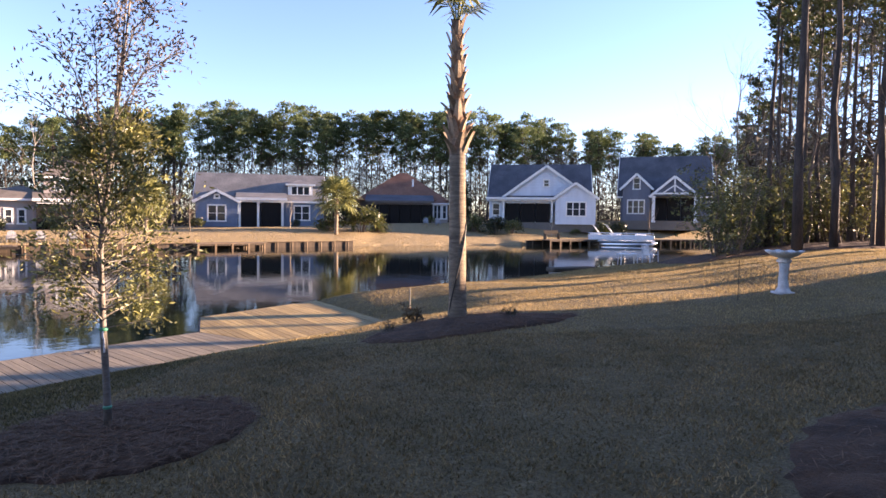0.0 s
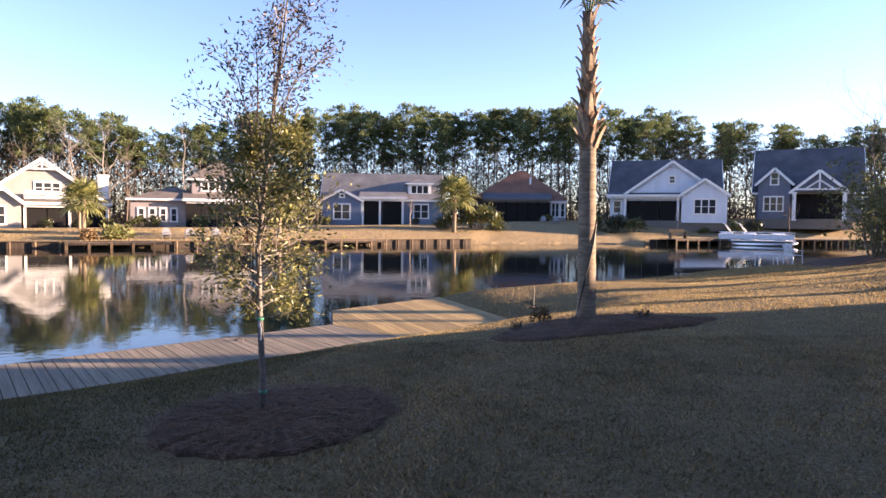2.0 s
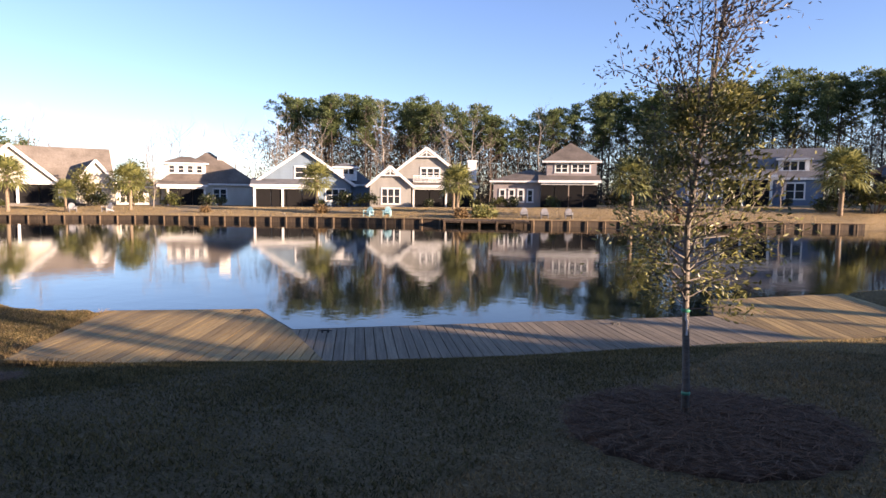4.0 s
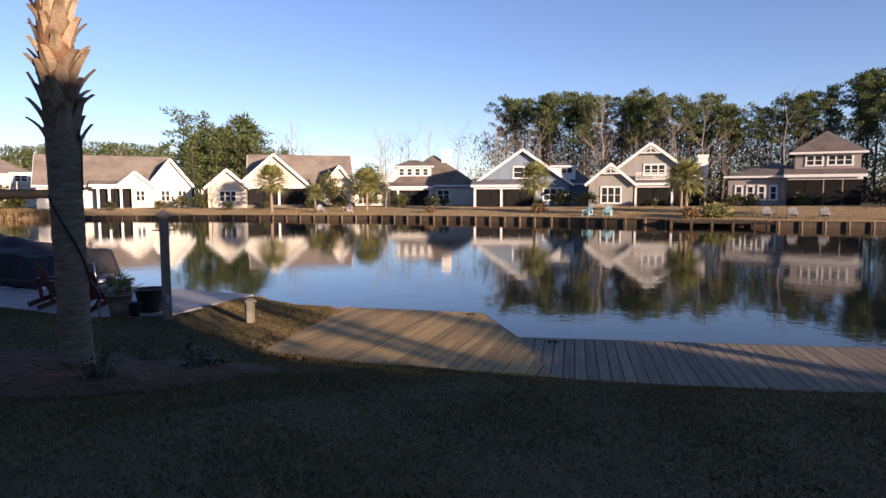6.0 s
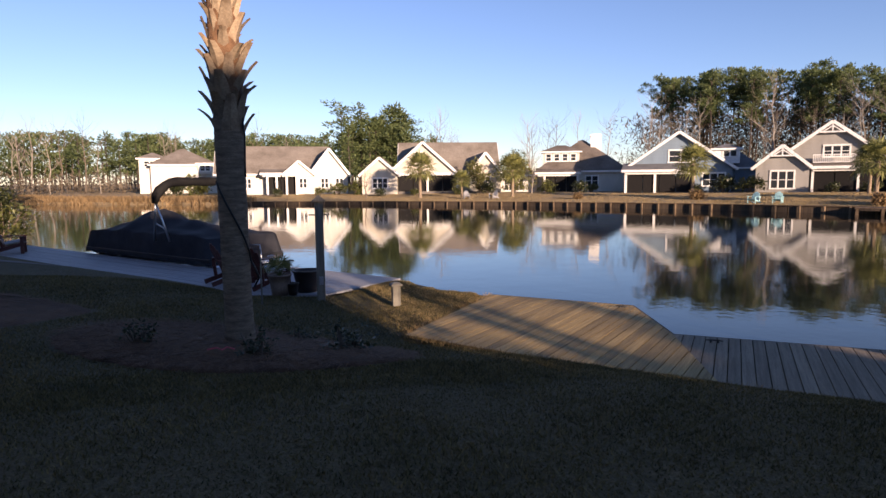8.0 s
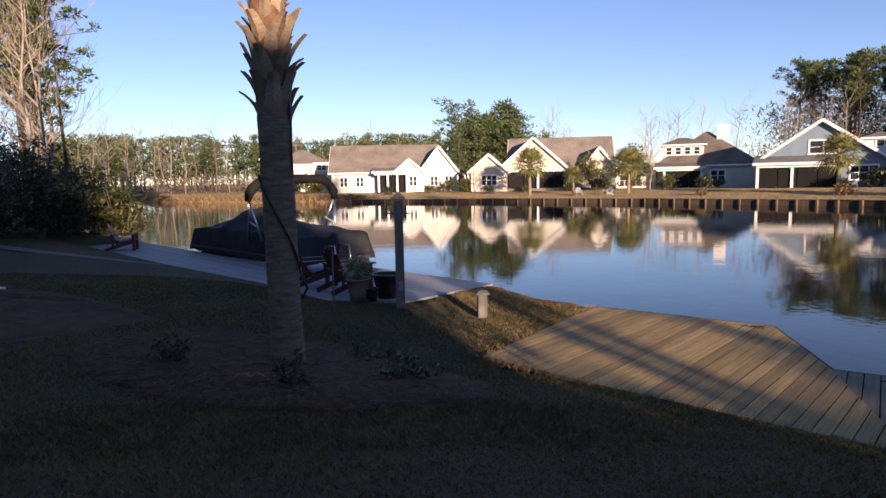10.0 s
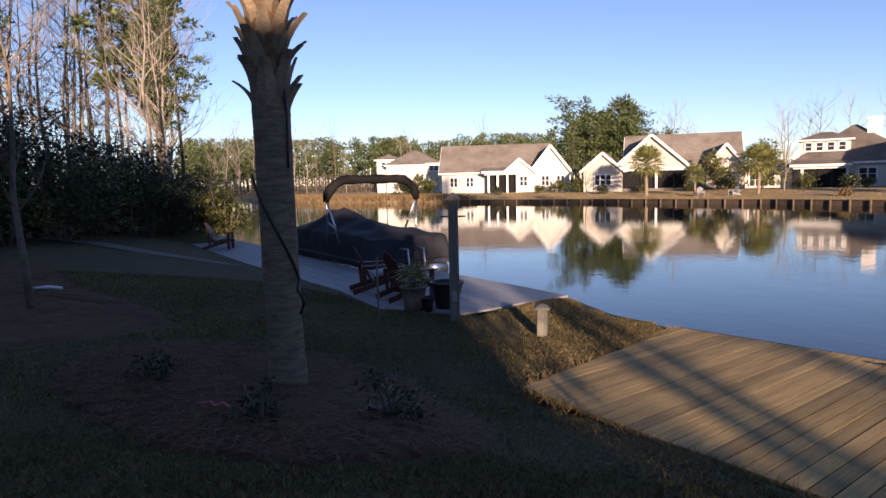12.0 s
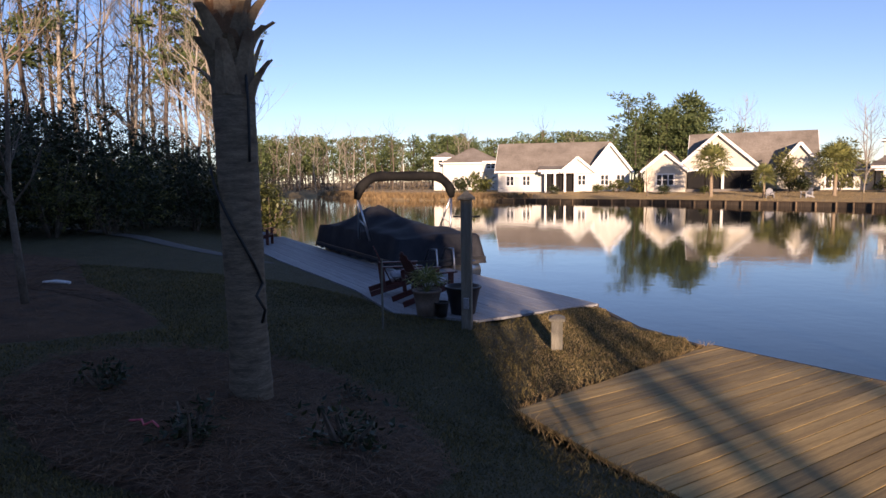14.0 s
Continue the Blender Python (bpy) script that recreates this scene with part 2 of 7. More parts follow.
TEAL = plain("pale_teal_paint", (0.28, 0.52, 0.56), 0.5)
GREEN_TAPE = plain("green_tree_tie", (0.05, 0.32, 0.20), 0.5)
PATHWAY = speckled("pale_path", (0.10, 0.092, 0.085), (0.17, 0.155, 0.14), 3, 50, 0.9, 0.5, 0.006)


# ---- mesh helpers ----
def link(name, bm, mat, parent=None, label="", smooth=False):
    me = bpy.data.meshes.new(name)
    bm.normal_update()
    bm.to_mesh(me)
    bm.free()
    for mm in (mat if isinstance(mat, (list, tuple)) else (mat,)):
        me.materials.append(mm)
    if smooth:
        me.shade_smooth()
    ob = new(name, me)
    if parent is not None:
        ob.parent = parent
    if label:
        tagged(ob, label)
    return ob


def part(name, bm, mat, parent, label="", smooth=False):
    return link(name, bm, mat, parent, label, smooth)


def raw(name, verts, faces, mat, parent=None, label="", smooth=False):
    me = bpy.data.meshes.new(name)
    me.from_pydata([tuple(v) for v in verts], [], faces)
    for mm in (mat if isinstance(mat, (list, tuple)) else (mat,)):
        me.materials.append(mm)
    if smooth:
        me.shade_smooth()
    ob = new(name, me)
    if parent is not None:
        ob.parent = parent
    if label:
        tagged(ob, label)
    return ob


def thing(name, m, label, category, group="", kind=""):
    e = new(name)
    e.empty_display_size = 0.2
    e.matrix_basis = m
    return tagged(e, label, category, group, kind)


def box(bm, x0, x1, y0, y1, z0, z1, bevel=0.0, m=None):
    r = bmesh.ops.create_cube(bm, size=1, matrix=Matrix.LocRotScale(((x0 + x1) / 2, (y0 + y1) / 2, (z0 + z1) / 2), None,
                                                                   (abs(x1 - x0), abs(y1 - y0), abs(z1 - z0))))
    vs = r["verts"]
    if bevel:
        es = {e for v in vs for e in v.link_edges}
        out = bmesh.ops.bevel(bm, geom=list(es), offset=bevel, segments=1, affect="EDGES", profile=0.5)
        vs = list({v for f in out["faces"] for v in f.verts} | {v for v in vs if v.is_valid})
    if m is not None:
        bmesh.ops.transform(bm, matrix=m, verts=[v for v in vs if v.is_valid])
    return vs


def boxes(*specs, bevel=0.0):
    bm = bmesh.new()
    for s in specs:
        box(bm, *s, bevel=bevel)
    return bm


def prism(bm, poly, z0, z1):
    """A solid from a plan polygon."""
    lo, hi = [bm.verts.new((x, y, z0)) for x, y in poly], [bm.verts.new((x, y, z1)) for x, y in poly]
    k = len(poly)
    bm.faces.new(hi)
    bm.faces.new(lo[::-1])
    for i in range(k):
        bm.faces.new((lo[i], lo[(i + 1) % k], hi[(i + 1) % k], hi[i]))


def tube(bm, pts, radii, sides=6, cap=True):
    """A tapered tube through points."""
    rings, side = [], None
    for i, p in enumerate(pts):
        p = Vector(p)
        d = (Vector(pts[min(i + 1, len(pts) - 1)]) - Vector(pts[max(i - 1, 0)])).normalized()
        if side is None:
            side = d.orthogonal().normalized()
        side = (side - d * side.dot(d))
        side = side.normalized() if side.length > 1e-5 else d.orthogonal().normalized()
        up = d.cross(side)
        rings.append([bm.verts.new(p + (side * math.cos(a) + up * math.sin(a)) * radii[i])
                      for a in (2 * math.pi * k / sides for k in range(sides))])
    for a, b in zip(rings, rings[1:]):
        for k in range(sides):
            bm.faces.new((a[k], a[(k + 1) % sides], b[(k + 1) % sides], b[k]))
    if cap and sides > 2:
        bm.faces.new(rings[0][::-1])
        bm.faces.new(rings[-1])


def lathe(bm, profile, sides=20, wobble=0.0):
    rings = []
    for r, z in profile:
        rings.append([bm.verts.new((r * math.cos(a) * (1 + wobble * math.sin(3 * a + z)), r * math.sin(a), z))
                      for a in (2 * math.pi * k / sides for k in range(sides))])
    for a, b in zip(rings, rings[1:]):
        for k in range(sides):
            bm.faces.new((a[k], a[(k + 1) % sides], b[(k + 1) % sides], b[k]))
    bm.faces.new(rings[0][::-1])
    bm.faces.new(rings[-1])


def beam(bm, a, b, w, h):
    """A straight bar of section w x h from a to b."""
    a, b = Vector(a), Vector(b)
    d = b - a
    q = d.to_track_quat("X", "Z").to_matrix().to_4x4()
    box(bm, 0, d.length, -w / 2, w / 2, -h / 2, h / 2, m=Matrix.Translation(a) @ q)


# ---- the lie of the land ----
DECK_Z = 0.22
DECK_WATER = [(-13.78, 5.18), (-11.93, 7.20), (-9.92, 6.56), (-5.12, 12.76), (-5.82, 14.65), (-3.78, 17.9)]
DECK_LAWN = [(-1.40, 14.25), (-2.4, 12.75), (-3.2, 11.62), (-4.2, 10.4), (-5.15, 9.05), (-6.2, 7.55), (-7.1, 6.45), (-7.85, 5.65),
             (-8.5, 5.05), (-9.2, 4.42), (-10.1, 3.62), (-11.12, 2.82)]
DOCK = [(-16.35, 3.9), (-18.1, 2.5), (-20.5, 0.57), (-19.7, -0.5), (-29.0, -7.7), (-27.8, -9.2), (-21.7, -4.5), (-17.2, -0.75), (-15.2, 0.55), (-14.8, 2.0)]
NEAR_RIGHT = [(-3.78, 17.9), (-1.6, 20.8), (0.3, 22.2), (4.0, 27.0), (7.2, 31.4), (13.3, 37.6), (20.0, 46.0), (26.0, 57.0), (31.0, 68.0), (37.0, 76.0)]
FAR = [(36.0, 79.5), (19.0, 74.5), (9.2, 69.0), (-8.8, 61.0), (-20.0, 52.2), (-30.0, 43.8), (-38.9, 37.9), (-45.6, 34.2), (-57.8, 25.3),
       (-69.0, 12.2), (-77.0, -3.0), (-84.0, -17.0), (-92.0, -27.5), (-110.0, -38.0)]
NEAR_LEFT = [(-112.0, -48.0), (-60.0, -26.0), (-36.0, -13.0), (-29.0, -7.7)]
POND = DECK_WATER[:-1] + NEAR_RIGHT + FAR + NEAR_LEFT + [(-19.7, -0.5), (-20.5, 0.57), (-18.1, 2.5), (-16.35, 3.9), (-14.9, 4.35)]
SOLID = [DECK_WATER + DECK_LAWN, DOCK]       # boards over the bank
BANK_X, BANK_H = (-75, -66, -46, -20, 40), (0.30, 0.36, 0.46, 0.48, 0.50)      # height of the far bank over the water
YARD_X = (-140, -90, -60, -40, -21, -5, 13, 28, 60)
YARD_H = (0.25, 0.25, 0.35, 0.60, 1.00, 1.60, 1.95, 2.35, 2.4)


def inside(poly, x, y):
    c = np.zeros(x.shape, bool)
    for (ax, ay), (bx, by) in zip(poly, poly[1:] + poly[:1]):
        if ay != by:
            c ^= ((ay > y) != (by > y)) & (x < (bx - ax) * (y - ay) / (by - ay) + ax)
    return c


def reach(line, x, y, closed=False):
    d = np.full(x.shape, 1e9)
    for (ax, ay), (bx, by) in zip(line, line[1:] + (line[:1] if closed else [])):
        k = np.clip(((x - ax) * (bx - ax) + (y - ay) * (by - ay)) / max((bx - ax) ** 2 + (by - ay) ** 2, 1e-9), 0, 1)
        d = np.minimum(d, np.hypot(x - ax - k * (bx - ax), y - ay - k * (by - ay)))
    return d


def sstep(a, b, x):
    t = np.clip((x - a) / (b - a), 0, 1)
    return t * t * (3 - 2 * t)


def terrain(x, y):
    x, y = np.asarray(x, float), np.asarray(y, float)
    pond = inside(POND, x, y)
    boards = np.zeros(x.shape, bool)
    d_bank = reach(POND, x, y, True)
    for poly in SOLID:
        boards |= inside(poly, x, y)
        d_bank = np.minimum(d_bank, reach(poly, x, y, True))
    d_far = reach(FAR, x, y)
    d_near = np.minimum(reach(NEAR_RIGHT, x, y), reach(DECK_WATER, x, y))
    d_near = np.minimum(d_near, np.minimum(reach(NEAR_LEFT, x, y), reach(DOCK, x, y, True)))
    easy = 2.0 + 3.0 * sstep(-4, 4, x) * sstep(13, 19, y) + 3.0 * np.exp(-((x + 12.6) ** 2 + (y - 3.1) ** 2) / 5.0)
    near = 0.225 + 0.67 * (1 - np.exp(-d_bank / easy)) + 0.78 * sstep(0.0, 13.0, x) * sstep(2.5, 12.0, d_bank) + 0.12 * sstep(-3, 1, x) * sstep(1, 3, d_bank)
    near = near - 0.40 * np.exp(-((x + 13.7) ** 2 + (y - 2.9) ** 2) / 5.5) * sstep(0.15, 0.6, near)
    near = near - 0.20 * np.exp(-((x + 10.4) ** 2 + (y - 0.5) ** 2) / 6.0)
    yard = np.interp(x, YARD_X, YARD_H)
    slope = sstep(-9.5, -7.0, x) * (1 - sstep(6.5, 9.0, x))
    bank = np.interp(x, BANK_X, BANK_H) - 0.02
    far = bank * (1 - 0.8 * slope) + (np.maximum(yard + 0.58 - bank, 0.08) + 0.8 * bank * slope) * sstep(0.0, 17.0, d_far)
    far = far + 1.2 * sstep(60, 200, d_far)
    h = np.where(d_far < d_near, far, near)
    h = h + 0.02 * np.sin(x * 1.3 + 0.7 * y) * np.cos(y * 1.1 - 0.4 * x) * sstep(0.5, 3, d_bank)
    h = np.where(pond, -np.minimum(0.9, 0.25 + 0.4 * d_bank), h)
    return np.where(boards & ~pond, np.minimum(h, 0.06), h)


def axis_steps(bounds):
    out = []
    for a, b, s in bounds:
        out += list(np.arange(a, b, s))
    return np.array(out + [bounds[-1][1]])


gx = axis_steps([(-1500, -400, 100), (-400, -150, 12), (-150, -33, 1.5), (-33, 24, 0.3), (24, 70, 1.5), (70, 300, 14), (300, 1500, 100)])
gy = axis_steps([(-1500, -300, 100), (-300, -60, 12), (-60, -14, 1.5), (-14, 34, 0.3), (34, 110, 1.4), (110, 300, 14), (300, 1500, 100)])
mx, my = np.meshgrid(gx, gy)
mz = terrain(mx, my)
ny, nx = mx.shape


def ground_z(x, y):
    """Height of the ground sheet."""
    i = min(max(int(np.searchsorted(gx, x)) - 1, 0), nx - 2)
    j = min(max(int(np.searchsorted(gy, y)) - 1, 0), ny - 2)
    u, v = (x - gx[i]) / (gx[i + 1] - gx[i]), (y - gy[j]) / (gy[j + 1] - gy[j])
    return float((mz[j, i] * (1 - u) + mz[j, i + 1] * u) * (1 - v) + (mz[j + 1, i] * (1 - u) + mz[j + 1, i + 1] * u) * v)


idx = np.arange(nx * ny).reshape(ny, nx)
quads = np.stack([idx[:-1, :-1], idx[:-1, 1:], idx[1:, 1:], idx[1:, :-1]], -1).reshape(-1, 4)
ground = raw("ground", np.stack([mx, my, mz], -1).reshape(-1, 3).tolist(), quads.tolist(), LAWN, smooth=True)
tagged(ground, "dormant tan and green lawn sloping to a pond", "lawn", kind="structure")

wb = bmesh.new()
wv = [wb.verts.new(p) for p in ((-150, -80, 0), (60, -80, 0), (60, 100, 0), (-150, 100, 0))]
wb.faces.new(wv)
water = tagged(link("water", wb, WATER), "calm dark pond reflecting houses and sky", "pond", kind="structure")


# ---- boardwalk and dock ----
def cut_strip(poly, origin, along, t0, t1):
    """The piece of a plan polygon that lies between two parallel lines, as a polygon (Sutherland and Hodgman)."""
    ax = Vector(along).normalized()
    nrm = Vector((-ax.y, ax.x))
    o = Vector(origin)

    def clip(pts, limit, sign):
        out = []
        for i, p in enumerate(pts):
            q = pts[(i + 1) % len(pts)]
            dp, dq = sign * ((p - o).dot(nrm) - limit), sign * ((q - o).dot(nrm) - limit)
            if dp >= 0:
                out.append(p)
            if dp * dq < 0:
                out.append(p + (q - p) * (dp / (dp - dq)))
        return out
    pts = clip([Vector(p) for p in poly], t0, 1)
    return clip(pts, t1, -1) if pts else pts


def shrink_dupes(pts):
    out = []
    for p in pts:
        if not out or (p - out[-1]).length > 1e-3:
            out.append(p)
    if len(out) > 2 and (out[0] - out[-1]).length < 1e-3:
        out.pop()
    return out


def board_floor(name, poly, along, width, gap, top, thick, mat, label, category):
    """A floor of boards cut to the outline, each board a part."""
    ax = Vector(along).normalized()
    nrm = Vector((-ax.y, ax.x))
    o = Vector(poly[0])
    root = thing(name, pose(o.x, o.y, 0, 0, 0, math.degrees(math.atan2(ax.y, ax.x))), label, category, kind="structure")
    ts = [(Vector(p) - o).dot(nrm) for p in poly]
    t, i = min(ts), 0
    while t < max(ts):
        pts = shrink_dupes(cut_strip(poly, o, along, t + gap / 2, t + width - gap / 2))
        if len(pts) > 2:
            bm = bmesh.new()
            dz = random.uniform(-0.002, 0.002)
            prism(bm, [((p - o).dot(ax), (p - o).dot(nrm)) for p in pts], top - thick + dz, top + dz)
            bmesh.ops.recalc_face_normals(bm, faces=bm.faces)
            part("board", bm, mat, root)
        t += width
        i += 1
    return root


def edge_boards(name, line, top, depth, thick, mat, label):
    root = thing(name, Matrix(), label, "timber edge", kind="structure")
    for a, b in zip(line, line[1:]):
        bm = bmesh.new()
        beam(bm, (*a, top - depth / 2), (*b, top - depth / 2), thick, depth)
        part("fascia_board", bm, mat, root)
    return root


MID = [DECK_WATER[2], DECK_WATER[3], DECK_LAWN[2], DECK_LAWN[3], DECK_LAWN[4], DECK_LAWN[5], DECK_LAWN[6], DECK_LAWN[7]]
LEFT = [DECK_WATER[0], DECK_WATER[1], DECK_WATER[2], DECK_LAWN[7], DECK_LAWN[8], DECK_LAWN[9], DECK_LAWN[10], DECK_LAWN[11]]
RIGHT = [DECK_WATER[3], DECK_WATER[4], DECK_WATER[5], DECK_LAWN[0], DECK_LAWN[1], DECK_LAWN[2]]

board_floor("boardwalk", MID, (0.75, -0.66), 0.15, 0.012, DECK_Z, 0.04, GREY_DECK, "grey weathered pine boardwalk along the pond bank, darkened for shade", "boardwalk")
board_floor("boardwalk_platform", LEFT, (0.659, -0.752), 0.15, 0.012, DECK_Z, 0.04, DECK_WOOD, "golden pine deck platform jutting over the pond", "deck")
board_floor("boardwalk_platform", RIGHT, (0.585, -0.81), 0.15, 0.012, DECK_Z, 0.04, DECK_WOOD, "sun-striped pine deck platform beside the lawn", "deck")
board_floor("dock", DOCK, (0.79, 0.61), 0.15, 0.007, DECK_Z + 0.01, 0.04, COMPOSITE, "grey composite boat dock along the bank", "dock")
edge_boards("bulkhead", [(x - 0.02, y + 0.02) for x, y in DECK_WATER], DECK_Z - 0.005, 0.55, 0.05, DECK_EDGE, "dark wet timber bulkhead under the boardwalk edge")
edge_boards("dock_edge", DOCK[:4] + [DOCK[4]], DECK_Z, 0.4, 0.05, DECK_EDGE, "dark timber edge of the boat dock")
edge_boards("bank_edging", [(-13.78, 5.18), (-14.9, 4.4), (-16.35, 3.9)], 0.17, 0.5, 0.08, DECK_EDGE, "dark timber edging below the grass bank")


# ---- houses ----
def gable_block(root, wall, roof, u0, u1, v0, v1, zb, ze, zr, ridge, over=0.45, trim=WHITE, front_trim=True):
    """Walls with a gable roof whose ridge runs along u or v, or a hip roof."""
    bm = bmesh.new()
    uc, vc = (u0 + u1) / 2, (v0 + v1) / 2
    zw = ze if ridge.startswith("hip") else zr - 0.14
    if ridge == "v":
        ends = [((u0, v, zb), (u1, v, zb), (u1, v, ze), (uc, v, zw), (u0, v, ze)) for v in (v0, v1)]
    elif ridge == "u":
        ends = [((u, v0, zb), (u, v1, zb), (u, v1, ze), (u, vc, zw), (u, v0, ze)) for u in (u0, u1)]
    else:
        ends = [((u0, v, zb), (u1, v, zb), (u1, v, ze), (u0, v, ze)) for v in (v0, v1)]
    a, b = [[bm.verts.new(p) for p in e] for e in ends]
    bm.faces.new(a)
    bm.faces.new(b[::-1])
    for i in range(len(a)):
        bm.faces.new((a[i], b[i], b[(i + 1) % len(a)], a[(i + 1) % len(a)]))
    bmesh.ops.recalc_face_normals(bm, faces=bm.faces)
    part("wall", bm, wall, root)
    th = 0.16
    if ridge in ("u", "v"):
        half = (u1 - u0) / 2 if ridge == "v" else (v1 - v0) / 2
        k = (zr - ze) / half
        lo, hi = ((v0, v1) if ridge == "v" else (u0, u1))
        for s in (-1, 1):
            bm = bmesh.new()
            w = half + over
            sec = [(0, zr), (s * w, zr - k * w), (s * w, zr - k * w + th), (0, zr + th)]
            ends = []
            for e in (lo - over, hi + over):
                ends.append([bm.verts.new((uc + p, e, z) if ridge == "v" else (e, vc + p, z)) for p, z in sec])
            bm.faces.new(ends[0])
            bm.faces.new(ends[1][::-1])
            for i in range(4):
                bm.faces.new((ends[0][i], ends[1][i], ends[1][(i + 1) % 4], ends[0][(i + 1) % 4]))
            bmesh.ops.recalc_face_normals(bm, faces=bm.faces)
            part("roof_slope", bm, roof, root)
            if trim:
                for e, out in ((lo - over, -1), (hi + over, 1)):
                    bm = bmesh.new()
                    f = 0.03 * out
                    p0 = (uc, e + f, zr - 0.06) if ridge == "v" else (e + f, vc, zr - 0.06)
                    p1 = (uc + s * w, e + f, zr - k * w - 0.06) if ridge == "v" else (e + f, vc + s * w, zr - k * w - 0.06)
                    beam(bm, p0, p1, 0.06, 0.30)
                    part("rake_board", bm, trim, root, "white rake board")
                bm = bmesh.new()
                zz = zr - k * w + 0.02
                if ridge == "v":
                    beam(bm, (uc + s * (w + 0.03), lo - over, zz), (uc + s * (w + 0.03), hi + over, zz), 0.08, 0.22)
                else:
                    beam(bm, (lo - over, vc + s * (w + 0.03), zz), (hi + over, vc + s * (w + 0.03), zz), 0.08, 0.22)
                part("fascia", bm, trim, root, "white eave board")
    else:
        bm = bmesh.new()
        run = min(u1 - u0, v1 - v0) / 2 + over
        if u1 - u0 >= v1 - v0:
            top = [(u0 - over + run, vc, zr), (u1 + over - run, vc, zr)]
        else:
            top = [(uc, v0 - over + run, zr), (uc, v1 + over - run, zr)]
        if ridge == "hip_point":
            top = [(uc - 0.3, vc, zr), (uc + 0.3, vc, zr)]
        c = [bm.verts.new(p) for p in ((u0 - over, v0 - over, ze), (u1 + over, v0 - over, ze), (u1 + over, v1 + over, ze), (u0 - over, v1 + over, ze))]
        d = [bm.verts.new((p.co.x, p.co.y, ze - 0.16)) for p in c]
        t = [bm.verts.new(p) for p in top]
        if u1 - u0 >= v1 - v0 or ridge == "hip_point":
            for f in ((c[0], c[1], t[1], t[0]), (c[2], c[3], t[0], t[1]), (c[1], c[2], t[1]), (c[3], c[0], t[0])):
                bm.faces.new(f)
        else:
            for f in ((c[0], c[1], t[0]), (c[1], c[2], t[1], t[0]), (c[2], c[3], t[1]), (c[3], c[0], t[0], t[1])):
                bm.faces.new(f)
        for i in range(4):
            bm.faces.new((d[i], d[(i + 1) % 4], c[(i + 1) % 4], c[i]))
        bm.faces.new(d[::-1])
        bmesh.ops.recalc_face_normals(bm, faces=bm.faces)
        part("roof", bm, roof, root)
        if trim:
            bm = boxes((u0 - over - 0.02, u1 + over + 0.02, v0 - over - 0.05, v0 - over, ze - 0.2, ze + 0.0))
            part("fascia", bm, trim, root, "white eave board")


def window(root, u0, u1, z0, z1, v, panes=1, rows=2, trim=WHITE, axis="u"):
    """A framed window on the face v (facing -v), or on a side face when axis is v (facing +u)."""
    def at(spec):
        a0, a1, b0, b1, c0, c1 = spec
        if axis == "u":
            return (a0, a1, v + b0, v + b1, c0, c1)
        return (v - b1, v - b0, a0, a1, c0, c1)
    t = 0.10
    glass = part("window", boxes(at((u0 + t, u1 - t, -0.03, 0.02, z0 + t, z1 - t))), GLASS, root)
    fr = [at((u0 - 0.06, u1 + 0.06, -0.07, 0.01, z1 - t, z1 + 0.08)), at((u0 - 0.1, u1 + 0.1, -0.10, 0.01, z0 - 0.05, z0 + t)),
          at((u0 - 0.06, u0 + t, -0.07, 0.01, z0, z1)), at((u1 - t, u1 + 0.06, -0.07, 0.01, z0, z1))]
    part("window_frame", boxes(*fr), trim, glass, "white window frame")
    bars = []
    for i in range(1, panes):
        c = u0 + (u1 - u0) * i / panes
        bars.append(at((c - 0.07, c + 0.07, -0.06, 0.0, z0 + t, z1 - t)))
    for j in range(1, rows):
        c = z0 + (z1 - z0) * j / rows
        bars.append(at((u0 + t, u1 - t, -0.05, 0.0, c - 0.03, c + 0.03)))
    for bar in bars:
        part("glazing_bar", boxes(bar), trim, glass)


def column(root, u, v, z0, z1, w=0.26):
    part("column", boxes((u - w / 2, u + w / 2, v - w / 2, v + w / 2, z0, z1), (u - w * 0.7, u + w * 0.7, v - w * 0.7, v + w * 0.7, z0, z0 + 0.2),
                         (u - w * 0.7, u + w * 0.7, v - w * 0.7, v + w * 0.7, z1 - 0.2, z1)), WHITE, root, "white square porch column")


def shed_roof(root, roof, u0, u1, v0, v1, z0, z1, over=0.35, trim=WHITE):
    """A lean-to roof, low at v0, with a white eave board."""
    bm = bmesh.new()
    vs = [[bm.verts.new((u, v, z + d)) for u, v, z in ((u0 - over, v0 - over, z0), (u1 + over, v0 - over, z0), (u1 + over, v1, z1), (u0 - over, v1, z1))] for d in (0, 0.14)]
    bm.faces.new(vs[1])
    bm.faces.new(vs[0][::-1])
    for i in range(4):
        bm.faces.new((vs[0][i], vs[0][(i + 1) % 4], vs[1][(i + 1) % 4], vs[1][i]))
    part("porch_roof", bm, roof, root)
    part("porch_beam", boxes((u0 - over, u1 + over, v0 - over - 0.06, v0 - over, z0 - 0.12, z0 + 0.16), (u0, u1, v0 - 0.1, v0 + 0.1, z0 - 0.35, z0 - 0.02)), trim, root, "porch beam")


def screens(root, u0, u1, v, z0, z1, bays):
    """Insect screens between the posts of a porch, its inner shade put into their near-black colour."""
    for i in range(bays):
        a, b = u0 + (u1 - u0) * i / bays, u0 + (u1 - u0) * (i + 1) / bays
        part("screen_panel", boxes((a + 0.05, b - 0.05, v - 0.015, v + 0.015, z0, z1), (a + 0.05, b - 0.05, v - 0.03, v + 0.02, z0 + 0.8, z0 + 0.86)), SCREEN, root, "insect screen darkened for the porch shade")


